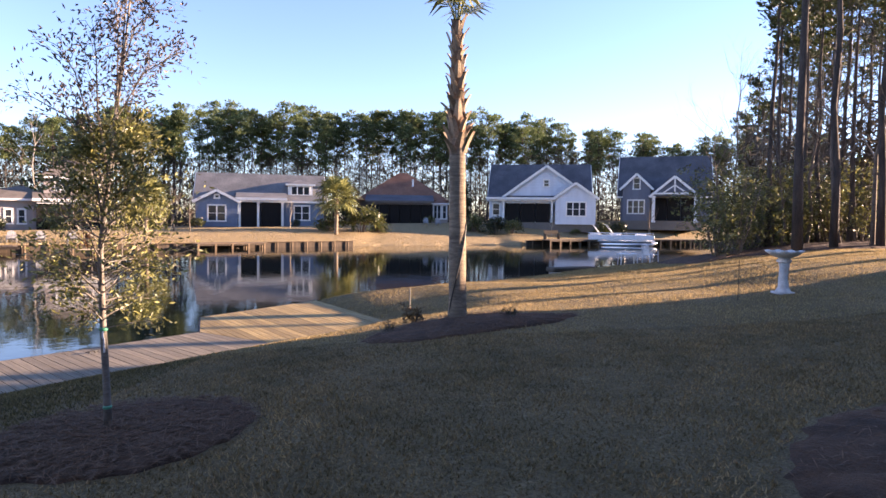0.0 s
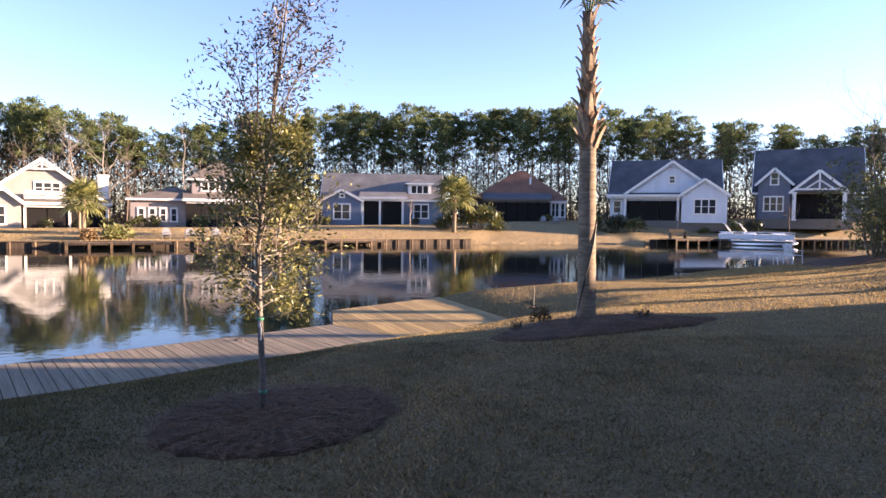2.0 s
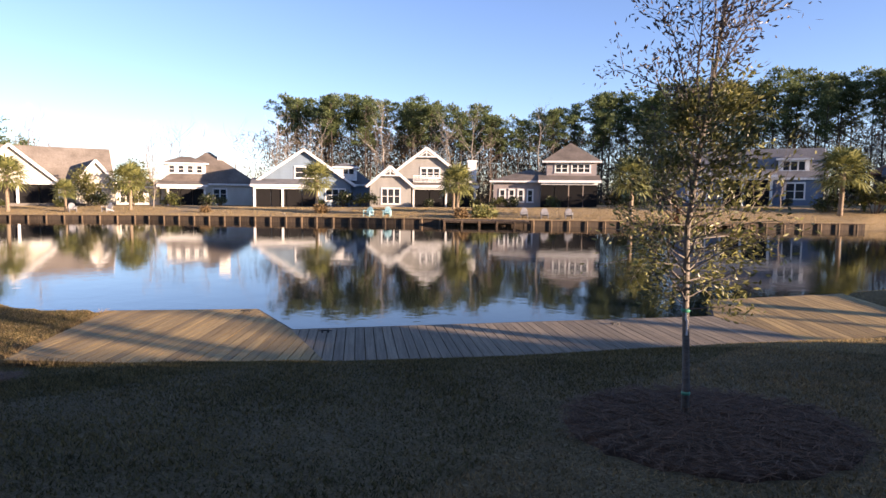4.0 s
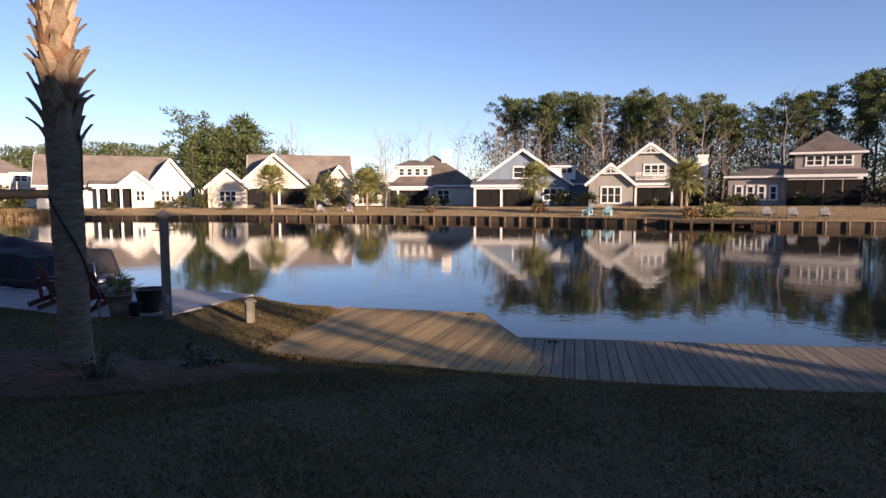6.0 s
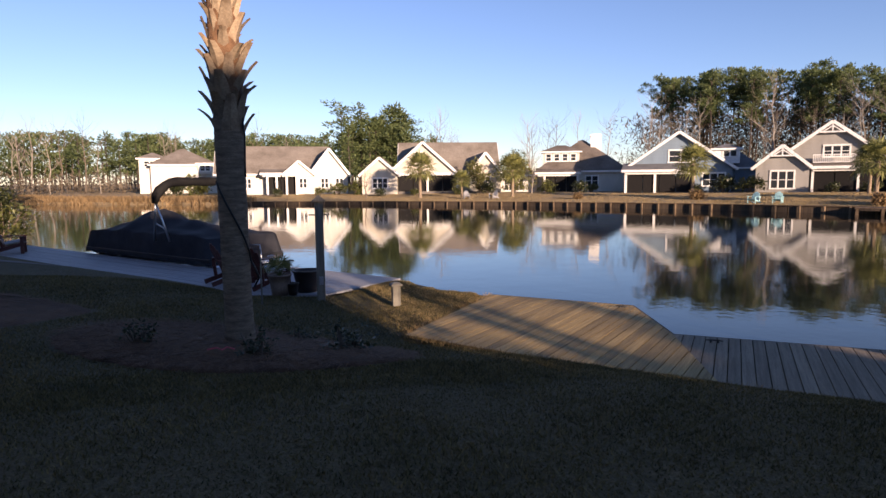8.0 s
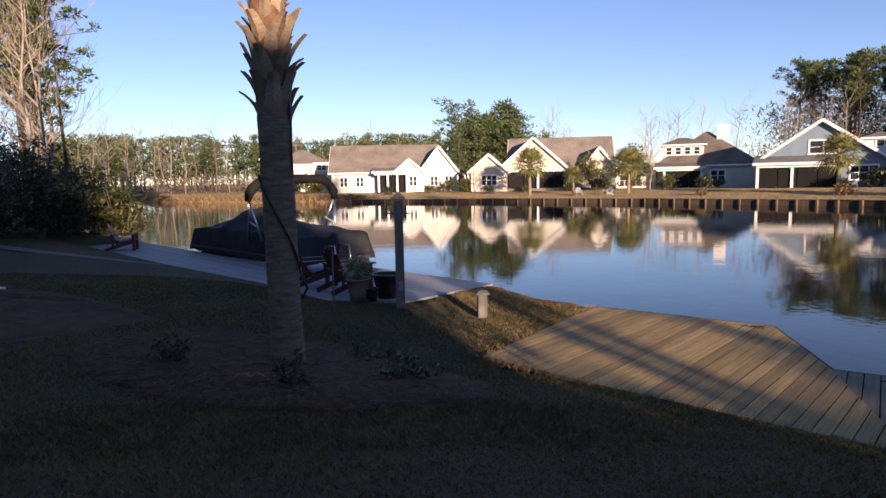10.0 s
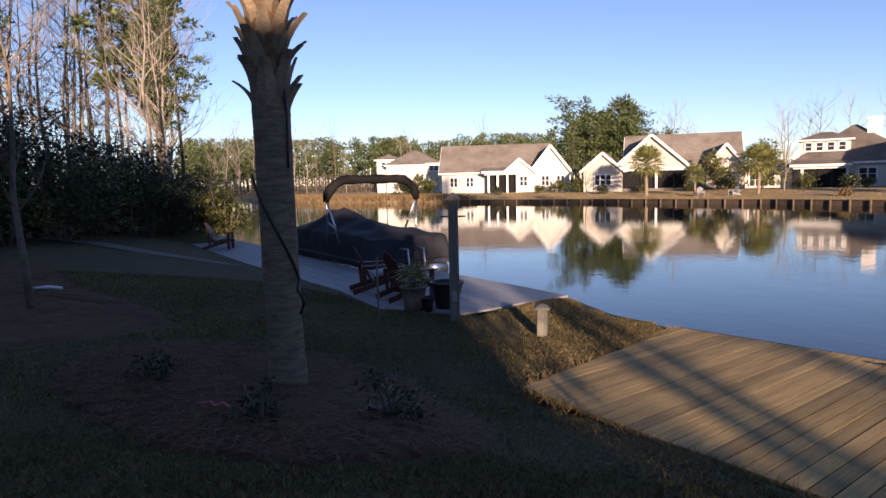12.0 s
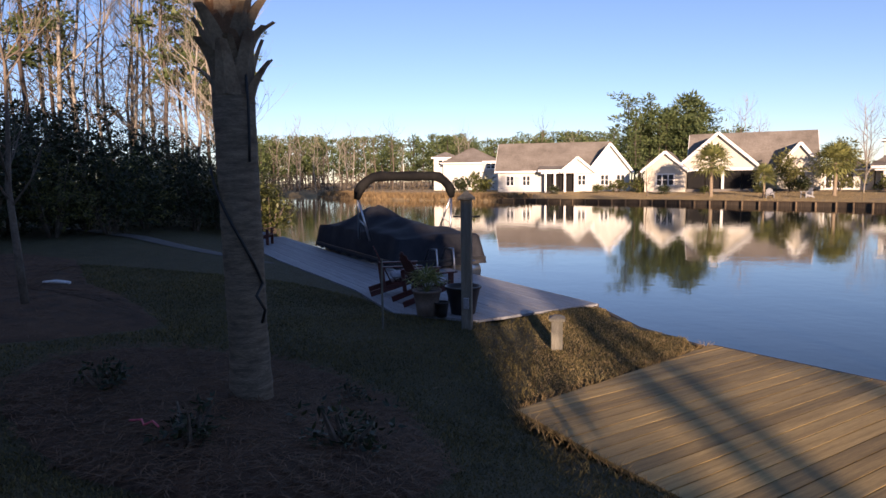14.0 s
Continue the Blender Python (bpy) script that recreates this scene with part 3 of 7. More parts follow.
def house(label, x, y, rz, base):
    root = thing("house", pose(x, y, 0, 0, 0, rz), label, "house", "houses round the pond")
    return root


def footing(root, u0, u1, v0, v1, z):
    part("foundation", boxes((u0 - 0.05, u1 + 0.05, v0 - 0.05, v1 + 0.05, z - 1.2, z + 0.02)), PORCH_IN, root, "dark plinth")


BLUE = siding_material("blue_siding", (0.125, 0.17, 0.245))
PALE = siding_material("pale_blue_siding", (0.58, 0.63, 0.70))
NAVY = siding_material("slate_siding", (0.125, 0.14, 0.18))
GREY = siding_material("grey_blue_siding", (0.165, 0.225, 0.285))
BEIGE = siding_material("beige_siding", (0.29, 0.278, 0.255))
UMBER = siding_material("umber_siding", (0.10, 0.083, 0.072))
TAUPE = siding_material("taupe_siding", (0.30, 0.26, 0.25))
CREAM = siding_material("cream_siding", (0.55, 0.50, 0.41))
IVORY = siding_material("ivory_siding", (0.56, 0.535, 0.48))
R_GREY = shingle_material("grey_shingles", (0.10, 0.10, 0.105), (0.19, 0.185, 0.185))
R_DARK = shingle_material("charcoal_shingles", (0.055, 0.057, 0.068), (0.11, 0.11, 0.125))
R_RUST = shingle_material("rust_shingles", (0.155, 0.066, 0.04), (0.27, 0.12, 0.072))
R_BROWN = shingle_material("brown_shingles", (0.105, 0.085, 0.068), (0.195, 0.16, 0.132))
R_TAN = shingle_material("tan_shingles", (0.145, 0.12, 0.097), (0.245, 0.21, 0.175))

# blue cottage with a front gable and a dormer
h = house("blue lap-sided cottage with white trim and grey shingle roof", -21.34, 74.3, 15.8, 1.5)
footing(h, -7.1, 7.7, 0, 9, 1.55)
gable_block(h, BLUE, R_GREY, -7.2, 7.7, 3.0, 11.0, 1.4, 4.85, 8.15, "u")
gable_block(h, BLUE, R_GREY, -7.1, -2.5, 0, 6, 1.4, 4.65, 5.85, "v", 0.3)
gable_block(h, BLUE, R_GREY, 2.75, 7.6, 1.6, 5, 1.4, 4.7, 5.4, "u", 0.2)
shed_roof(h, R_GREY, -2.4, 2.8, 0.2, 4.2, 4.85, 5.75)
screens(h, -2.4, 2.6, 0.45, 1.6, 4.5, 2)
for u in (-2.3, -0.19, 2.6):
    column(h, u, 0.35, 1.4, 4.6)
window(h, -5.8, -3.8, 2.2, 4.1, 0, 2)
window(h, 4.0, 5.9, 2.4, 4.2, 1.6, 2)
window(h, -5.05, -4.5, 4.85, 5.3, 0, 1, 1)
gable_block(h, WHITE, R_GREY, 3.4, 6.4, 3.6, 7.0, 5.0, 6.95, 7.6, "hip", 0.3)
window(h, 3.75, 6.05, 5.55, 6.7, 3.6, 3, 1)

# low brown-roofed house with a screened porch
h = house("low house with rust-brown hip roof and screened porch", -4.81, 84.1, 3.0, 2.2)
footing(h, -6.0, 5.8, 0, 9, 2.2)
gable_block(h, UMBER, R_RUST, -6.0, 5.6, 1.6, 12, 2.0, 5.35, 9.4, "hip", 0.5, None)
shed_roof(h, R_DARK, -4.8, 3.6, -0.9, 2.0, 5.0, 5.9, trim=UMBER)
screens(h, -4.7, 3.6, -0.8, 2.2, 4.9, 6)
gable_block(h, TAUPE, R_RUST, 3.75, 5.9, 0.3, 3, 2.0, 4.95, 5.5, "hip", 0.2)
window(h, 3.95, 5.0, 2.8, 4.7, 0.3, 2)
window(h, 5.15, 5.75, 2.8, 4.7, 0.3, 1)
bm = bmesh.new()
tube(bm, [(1.2, 4, 7.2), (1.2, 4, 8.3)], [0.13, 0.13], 10)
part("vent_pipe", bm, WHITE, h, "white vent pipe")

# pale blue house with two front gables
h = house("pale blue two-gable house with charcoal roof and dark screened porch", 13.31, 81.07, -9.6, 2.5)
footing(h, -6.9, 6.7, 0.4, 10, 2.5)
gable_block(h, PALE, R_DARK, -7.0, 6.1, 3.5, 13.0, 2.3, 5.9, 10.6, "u")
gable_block(h, PALE, R_DARK, -5.2, 6.1, 0.8, 8.5, 5.0, 5.85, 9.9, "v", 0.4)
gable_block(h, PALE, R_DARK, 1.6, 6.7, 0.0, 6.5, 2.3, 5.85, 7.65, "v", 0.35)
part("wall", boxes((-7.0, -5.0, 1.0, 4.0, 2.3, 5.75)), PALE, h)
shed_roof(h, R_DARK, -7.0, 1.6, 0.4, 1.0, 5.6, 5.95)
screens(h, -4.9, 1.0, 0.9, 2.5, 5.1, 3)
for u in (-5.1, 1.2):
    column(h, u, 0.6, 2.3, 5.3)
window(h, -6.6, -5.6, 3.4, 5.0, 1.0, 1)
window(h, 3.0, 5.5, 3.35, 5.2, 0, 3)
window(h, 0.05, 0.8, 7.15, 8.1, 0.8, 1)

# slate blue house with a gabled entrance porch
h = house("slate blue gabled house with white timber porch truss", 28.11, 83.48, -18.9, 2.9)
footing(h, -3.7, 6.5, 0.4, 10, 2.9)
gable_block(h, NAVY, R_DARK, -3.9, 7.5, 2.0, 12.0, 2.6, 6.6, 12.0, "u")
gable_block(h, NAVY, R_DARK, -3.6, 0.0, 0.6, 7.0, 2.6, 7.5, 9.25, "v", 0.35)
gable_block(h, NAVY, R_DARK, 0.2, 5.8, -0.6, 5.0, 6.2, 6.4, 8.8, "v", 0.35)
screens(h, 0.4, 5.6, 1.2, 3.0, 6.0, 3)
for u in (0.4, 5.6):
    column(h, u, -0.8, 2.7, 6.2, 0.4)
bm = bmesh.new()
beam(bm, (0.2, -1.12, 6.5), (5.8, -1.12, 6.5), 0.12, 0.22)
beam(bm, (3.0, -1.12, 6.5), (3.0, -1.12, 8.5), 0.12, 0.18)
beam(bm, (1.6, -1.12, 6.6), (3.0, -1.12, 7.6), 0.12, 0.16)
beam(bm, (4.4, -1.12, 6.6), (3.0, -1.12, 7.6), 0.12, 0.16)
part("porch_truss", bm, WHITE, h, "white timber truss")
window(h, -2.95, -0.75, 3.85, 5.7, 0.6, 3)
window(h, -2.25, -1.35, 7.15, 8.7, 0.6, 1)

# tan two-storey house with a hip roof
h = house("taupe two-storey house with brown hip roof and screened porch", -39.46, 61.19, 32.4, 1.1)
footing(h, -5.2, 6.4, 0, 9, 1.1)
gable_block(h, TAUPE, R_BROWN, -5.2, 3.0, 0.3, 8, 0.9, 4.2, 5.6, "hip", 0.4)
gable_block(h, TAUPE, R_BROWN, 0.8, 6.4, 1.5, 9, 0.9, 6.5, 8.8, "hip", 0.5)
shed_roof(h, R_BROWN, 0.2, 6.4, -0.4, 1.8, 4.1, 4.8)
screens(h, 0.1, 6.4, -0.3, 1.1, 4.0, 4)
for u in (-4.5, -3.45, -2.4, -1.35):
    window(h, u, u + 0.65, 1.75, 3.2, 0.3, 1)
window(h, 1.75, 3.2, 5.15, 6.2, 1.5, 2)
window(h, 3.6, 5.7, 5.15, 6.2, 1.5, 3)

# grey-blue gabled house with a long screened porch
h = house("grey-blue gabled house with white trim and screened porch", -61.96, 45.94, 53.0, 0.9)
footing(h, -5.9, 5.4, 0.5, 12, 0.9)
gable_block(h, GREY, R_GREY, -5.9, 5.3, 1.2, 13.0, 0.7, 3.85, 7.75, "v", 0.5)
gable_block(h, GREY, R_GREY, 4.0, 8.3, 6.0, 13, 0.7, 3.75, 5.9, "hip", 0.4)
shed_roof(h, R_GREY, -6.0, 1.4, -0.6, 1.5, 3.35, 4.15)
screens(h, -5.8, 1.2, -0.35, 1.0, 3.2, 4)
for u in (-5.9, -2.75, 1.3):
    column(h, u, -0.4, 0.7, 3.2)
window(h, -1.4, 1.2, 4.3, 5.7, 1.2, 2)
window(h, 2.2, 4.6, 1.6, 3.1, 1.2, 3)
gable_block(h, WHITE, R_GREY, 3.4, 6.2, 4.2, 7.0, 4.2, 5.9, 6.5, "hip", 0.3)
window(h, 4.4, 5.9, 4.9, 5.7, 4.2, 2, 1)

# beige gabled house with a balcony
h = house("beige double-gable house with white balcony and chimney", -51.25, 54.72, 42.3, 0.9)
footing(h, -6.3, 6.1, 0.3, 11, 0.9)
gable_block(h, BEIGE, R_BROWN, -5.4, 6.0, 1.6, 12.0, 0.7, 3.75, 8.1, "v", 0.45)
gable_block(h, BEIGE, R_BROWN, -6.3, -1.5, -0.2, 6.0, 0.7, 3.75, 5.8, "v", 0.4)
shed_roof(h, R_BROWN, -1.2, 6.1, -0.1, 1.9, 3.45, 4.05)
screens(h, -1.1, 6.0, 0.15, 1.0, 3.3, 4)
for u in (-1.2, 2.63, 6.0):
    column(h, u, 0.1, 0.7, 3.3, 0.22)
window(h, -4.95, -2.75, 1.35, 3.2, -0.2, 3)
window(h, -0.4, 1.9, 4.5, 5.7, 1.6, 3)
for uc, vz, v in ((0.3, 7.9, 1.1), (-3.9, 5.6, -0.65)):
    bm = bmesh.new()
    beam(bm, (uc - 1.1, v, vz - 0.9), (uc + 1.1, v, vz - 0.9), 0.08, 0.14)
    beam(bm, (uc, v, vz - 0.9), (uc, v, vz - 0.1), 0.08, 0.12)
    beam(bm, (uc - 0.8, v, vz - 0.85), (uc, v, vz - 0.3), 0.08, 0.10)
    beam(bm, (uc + 0.8, v, vz - 0.85), (uc, v, vz - 0.3), 0.08, 0.10)
    part("gable_truss", bm, WHITE, h, "white gable truss")
rail = [(-1.25, 2.3, 0.55, 0.62, 4.7, 4.78), (-1.25, 2.3, 0.55, 0.62, 3.95, 4.03)]
rail += [(-1.25 + i * 0.16, -1.19 + i * 0.16, 0.56, 0.61, 4.0, 4.75) for i in range(23)]
part("balcony_rail", boxes(*rail), WHITE, h, "white balcony railing")
part("chimney", boxes((5.4, 6.45, 3.6, 4.6, 3.0, 6.8), (5.3, 6.55, 3.5, 4.7, 6.55, 6.75)), BRICK, h, "white painted chimney")

# tan-roofed house with a shed dormer
h = house("white house with brown hip roof, wide dormer and chimney", -76.8, 41.14, 61.6, 0.6)
footing(h, -5.2, 4.4, 0.4, 11, 0.6)
gable_block(h, IVORY, R_BROWN, -5.2, 6.3, 1.0, 12.0, 0.4, 3.65, 8.0, "hip", 0.5)
gable_block(h, IVORY, R_BROWN, -4.7, 0.2, 2.2, 6.0, 4.2, 6.3, 7.2, "hip", 0.35)
for i in range(4):
    window(h, -4.3 + i * 1.1, -3.5 + i * 1.1, 4.95, 6.0, 2.2, 1)
shed_roof(h, R_BROWN, -5.2, 0.1, -0.5, 1.3, 3.3, 3.9)
screens(h, -4.3, 0.0, -0.2, 0.7, 3.1, 3)
for u in (-4.3, 0.0):
    column(h, u, -0.3, 0.5, 3.2)
window(h, 1.0, 2.7, 1.6, 3.0, 1.0, 2)
gable_block(h, IVORY, R_BROWN, -10.4, -5.4, 2.0, 9.0, 0.4, 3.2, 4.6, "hip", 0.4)
window(h, -10.0, -7.2, 1.0, 2.7, 2.0, 4)
part("chimney", boxes((1.7, 3.1, 5.0, 6.2, 5.5, 8.7), (1.6, 3.2, 4.9, 6.3, 8.4, 8.6)), BRICK, h, "white painted chimney")

# cream house with a row of gables
h = house("cream gabled house with tan roof and deep porch", -80.2, 21.86, 75.0, 1.1)
footing(h, -8.6, 9.0, 0.3, 10, 1.1)
gable_block(h, CREAM, R_TAN, -3.9, 9.0, 3.0, 11.0, 0.8, 3.6, 7.6, "u", 0.4)
gable_block(h, CREAM, R_TAN, -5.4, 3.6, 1.2, 7.5, 3.4, 3.5, 7.5, "v", 0.45)
gable_block(h, CREAM, R_TAN, -8.7, -4.2, 0.0, 7.0, 0.8, 3.55, 5.5, "v", 0.4)
gable_block(h, CREAM, R_TAN, 5.2, 9.3, 1.0, 6.0, 0.8, 3.6, 6.1, "v", 0.35)
screens(h, -4.1, 3.6, 1.6, 1.0, 3.2, 4)
for u in (-0.3, 3.6):
    column(h, u, 1.3, 0.8, 3.5)
part("porch_beam", boxes((-4.2, 4.0, 1.1, 1.35, 3.2, 3.5)), WHITE, h, "white porch beam")
window(h, -7.4, -5.4, 1.55, 2.9, 0, 3)
window(h, -2.0, -1.0, 5.1, 6.2, 1.2, 1)
window(h, 6.5, 7.9, 1.5, 3.0, 1.0, 2)

# long ivory house
h = house("long ivory ranch house with tan roof and porch columns", -88.89, 3.62, 88.4, 0.8)
footing(h, -8.3, 8.8, 0.3, 11, 0.8)
gable_block(h, IVORY, R_TAN, -8.3, 6.4, 2.0, 11.0, 0.6, 3.8, 7.4, "u", 0.4)
gable_block(h, IVORY, R_TAN, 3.9, 8.9, 0.6, 9.0, 0.6, 3.8, 7.0, "v", 0.4)
gable_block(h, IVORY, R_TAN, 0.4, 4.2, 0.0, 6.0, 3.2, 3.7, 5.3, "v", 0.3)
screens(h, -2.0, 1.9, 0.9, 0.8, 3.2, 4)
shed_roof(h, R_TAN, -2.4, 2.0, 0.3, 2.3, 3.55, 4.1)
for u in (-1.8, -0.6, 0.7, 2.0):
    column(h, u, 0.2, 0.6, 3.45)
part("wall", boxes((2.0, 4.1, 0.25, 3.0, 0.6, 3.6)), IVORY, h)
for u in (2.3, 5.2, 7.2):
    window(h, u, u + 1.1, 1.6, 3.0, 0.25 if u < 4 else 0.6, 2)
for u in (-7.2, -5.0):
    window(h, u, u + 1.1, 1.6, 3.0, 2.0, 2)

# far house, half hidden
h = house("white house with tan roof beyond reeds", -109.02, -10.56, 97.3, 0.9)
footing(h, -5.0, 5.0, 0.3, 11, 1.0)
gable_block(h, IVORY, R_TAN, -4.8, 4.8, 0.0, 9.0, 0.5, 5.4, 8.0, "hip_point", 0.4)
gable_block(h, IVORY, R_TAN, -6.5, -2.5, 2.0, 9.0, 0.5, 6.4, 7.4, "hip", 0.4)
gable_block(h, IVORY, R_TAN, 2.0, 4.2, -0.6, 4.0, 3.9, 5.6, 6.4, "hip", 0.3)
window(h, 2.3, 3.9, 4.3, 5.3, -0.6, 2)
window(h, -5.8, -3.2, 5.0, 6.0, 2.0, 3)

# ---- plants ----
def tuft(verts, faces, c, size, count, rnd, flat=0.6, slim=0.28, spread=0.55):
    """A clump of small pointed leaves about c."""
    cx, cy, cz = c
    for _ in range(count):
        a, b = rnd.uniform(0, 6.283), rnd.uniform(-1, 1)
        r = math.sqrt(max(0, 1 - b * b))
        d = (r * math.cos(a), r * math.sin(a), b * flat)
        k = rnd.uniform(0.2, 1.0) * size
        px, py, pz = cx + d[0] * k * spread, cy + d[1] * k * spread, cz + d[2] * k * spread
        L = size * rnd.uniform(0.35, 0.7)
        a2 = rnd.uniform(0, 6.283)
        tx, ty, tz = d[0] + 0.6 * math.cos(a2), d[1] + 0.6 * math.sin(a2), d[2] + rnd.uniform(-0.4, 0.5)
        n = math.sqrt(tx * tx + ty * ty + tz * tz) + 1e-6
        tx, ty, tz = tx / n * L, ty / n * L, tz / n * L
        a3 = rnd.uniform(0, 6.283)
        w = L * slim
        wx, wy, wz = w * math.cos(a3), w * math.sin(a3), w * rnd.uniform(-0.8, 0.8)
        i = len(verts)
        verts += [(px - tx * 0.4, py - ty * 0.4, pz - tz * 0.4), (px + wx, py + wy, pz + wz), (px + tx, py + ty, pz + tz), (px - wx, py - wy, pz - wz)]
        faces.append((i, i + 1, i + 2, i + 3))


def needles(verts, faces, c, size, count, rnd, width=0.17):
    """A rounded, flattened cloud of short needle sprays about c."""
    cx, cy, cz = c
    for _ in range(count):
        a, b = rnd.uniform(0, 6.283), rnd.uniform(-0.75, 1)
        r = math.sqrt(max(0, 1 - b * b))
        k = size * rnd.uniform(0.35, 1.0)
        dx, dy, dz = r * math.cos(a), r * math.sin(a), b
        px, py, pz = cx + dx * k, cy + dy * k, cz + dz * k * 0.62
        L = size * rnd.uniform(0.35, 0.62)
        tx, ty, tz = dx + rnd.uniform(-0.7, 0.7), dy + rnd.uniform(-0.7, 0.7), dz * 0.7 + rnd.uniform(-0.1, 0.8)
        n = L / (math.sqrt(tx * tx + ty * ty + tz * tz) + 1e-6)
        a2, w = rnd.uniform(0, 6.283), size * width * rnd.uniform(0.7, 1.3)
        wx, wy, wz = w * math.cos(a2), w * math.sin(a2), w * rnd.uniform(-0.7, 0.7)
        i = len(verts)
        verts += [(px - wx, py - wy, pz - wz), (px + wx, py + wy, pz + wz), (px + tx * n, py + ty * n, pz + tz * n)]
        faces.append((i, i + 1, i + 2))


def pine_tree(seed, height, crown_from, spread, radius, limbs, per, leaf, needle=NEEDLES, bark=PINE_BARK):
    """A tall pine: bare trunk, dead stubs, then tiers of limbs that carry rounded needle clouds with gaps between."""
    rnd = random.Random(seed)
    root = thing("pine_tree", Matrix(), "tall pine with bare dark trunk and clumped crown", "pine tree", "pines round the pond")
    bm = bmesh.new()
    lean = (rnd.uniform(-0.02, 0.02), rnd.uniform(-0.02, 0.02))
    wob = [rnd.uniform(-0.12, 0.12) for _ in range(8)]
    pts = [(lean[0] * z + wob[i] * (i > 0), lean[1] * z + wob[-1 - i] * (i > 0), z) for i, z in enumerate(height * k / 7 for k in range(8))]
    tube(bm, pts, [radius * (1.15 if i == 0 else 1 - 0.78 * i / 7) for i in range(8)], 8)

    def at(z):
        k = z / height * 7
        j = min(int(k), 6)
        return [pts[j][q] + (pts[j + 1][q] - pts[j][q]) * (k - j) for q in (0, 1)]
    for i in range(7):
        z = height * rnd.uniform(crown_from * 0.55, crown_from)
        bx, by = at(z)
        a, L = rnd.uniform(0, 6.283), rnd.uniform(0.4, 1.3)
        tube(bm, [(bx, by, z), (bx + L * math.cos(a), by + L * math.sin(a), z + rnd.uniform(-0.1, 0.3))], [radius * 0.14, radius * 0.04], 3, False)
    verts, faces = [], []
    heavy = rnd.uniform(0, 6.283)               # the side on which the crown has grown out
    for i in range(limbs):
        f = ((i + rnd.random()) / limbs) ** 0.8
        z = height * (crown_from + (0.97 - crown_from) * f)
        env = (0.40 + 0.85 * f) if f < 0.65 else 0.95 - 1.35 * (f - 0.65)
        a = i * 2.4 + rnd.uniform(-0.9, 0.9)
        out = spread * max(env, 0.3) * rnd.choice((0.35, 0.6, 0.85, 1.0, 1.2)) * (1 + 0.3 * math.cos(a - heavy))
        bx, by = at(z)
        end = (bx + out * math.cos(a), by + out * math.sin(a), z + out * rnd.uniform(0.0, 0.45))
        tube(bm, [(bx, by, z - 0.3), ((bx + end[0]) / 2, (by + end[1]) / 2, (z + end[2]) / 2 - 0.15), end], [radius * 0.22, radius * 0.15, radius * 0.05], 3, False)
        size = leaf * rnd.uniform(0.65, 1.35)
        for q in range(3):
            s = (1.0, 0.78, 0.55)[q] * rnd.uniform(0.9, 1.08)
            c = (bx + (end[0] - bx) * s + rnd.uniform(-0.4, 0.4), by + (end[1] - by) * s + rnd.uniform(-0.4, 0.4), z + (end[2] - z) * s + rnd.uniform(-0.05, 0.35))
            needles(verts, faces, c, size * (1.0, 0.8, 0.6)[q], per, rnd)
    for q in range(3):
        bx, by = at(height * 0.98)
        needles(verts, faces, (bx + rnd.uniform(-0.6, 0.6), by + rnd.uniform(-0.6, 0.6), height * 0.98 + rnd.uniform(-0.7, 0.4)), leaf * rnd.uniform(0.7, 1.1), per, rnd)
    part("trunk", bm, bark, root, smooth=True)
    raw("crown", verts, faces, needle, root)
    return root


def grow(bm, rnd, p, d, length, radius, depth, up=0.25, tips=None, forks=(2, 3), sides=5, wild=0.35):
    """Forking limbs."""
    steps = 3
    pts, rad = [Vector(p)], [radius]
    for i in range(steps):
        d = (d + Vector((rnd.uniform(-wild, wild), rnd.uniform(-wild, wild), rnd.uniform(-wild, wild) + up * 0.3)) * 0.35).normalized()
        pts.append(pts[-1] + d * length / steps)
        rad.append(radius * (1 - 0.42 * (i + 1) / steps))
    tube(bm, pts, rad, max(3, sides), False)
    if tips is not None:
        tips.append((pts[-1], d, depth))
    if depth <= 0:
        return
    for k in range(rnd.randint(*forks)):
        at = pts[-1] if k == 0 else pts[rnd.choice((1, 2, 3))]
        a, tilt = rnd.uniform(0, 6.283), rnd.uniform(0.3, 0.8)
        side = d.orthogonal().normalized()
        side = (Matrix.Rotation(a, 3, d) @ side)
        nd = (d * math.cos(tilt) + side * math.sin(tilt) + Vector((0, 0, up))).normalized()
        grow(bm, rnd, at, nd, length * rnd.uniform(0.6, 0.85), radius * rnd.uniform(0.42, 0.6), depth - 1, up, tips, forks, sides - 1, wild)


def bare_tree(seed, height, radius, depth=4, mat=PALE_BARK, label="tall leafless tree with pale grey limbs"):
    rnd = random.Random(seed)
    root = thing("bare_tree", Matrix(), label, "tree", "leafless trees")
    bm = bmesh.new()
    trunk = [(0, 0, -0.2)]
    for i in range(1, 6):
        trunk.append((trunk[-1][0] + rnd.uniform(-0.03, 0.03) * height, trunk[-1][1] + rnd.uniform(-0.03, 0.03) * height, height * i / 5))
    tube(bm, trunk, [radius * (1 - 0.17 * i) for i in range(6)], 7)
    part("trunk", bm, mat, root, smooth=True)
    bm = bmesh.new()
    for i in range(14):
        f = rnd.uniform(0.3, 1.0)
        k = min(int(f * 5), 4)
        p = Vector(trunk[k]).lerp(Vector(trunk[k + 1]), f * 5 - k)
        a = rnd.uniform(0, 6.283)
        grow(bm, rnd, p, Vector((math.cos(a) * 0.8, math.sin(a) * 0.8, 0.8)).normalized(), height * rnd.uniform(0.10, 0.2), radius * 0.35 * (1.2 - 0.7 * f), depth - 1, 0.35, None, (2, 3), 4)
    tagged(part("branchwork", bm, mat, root), kind="stuff")
    return root


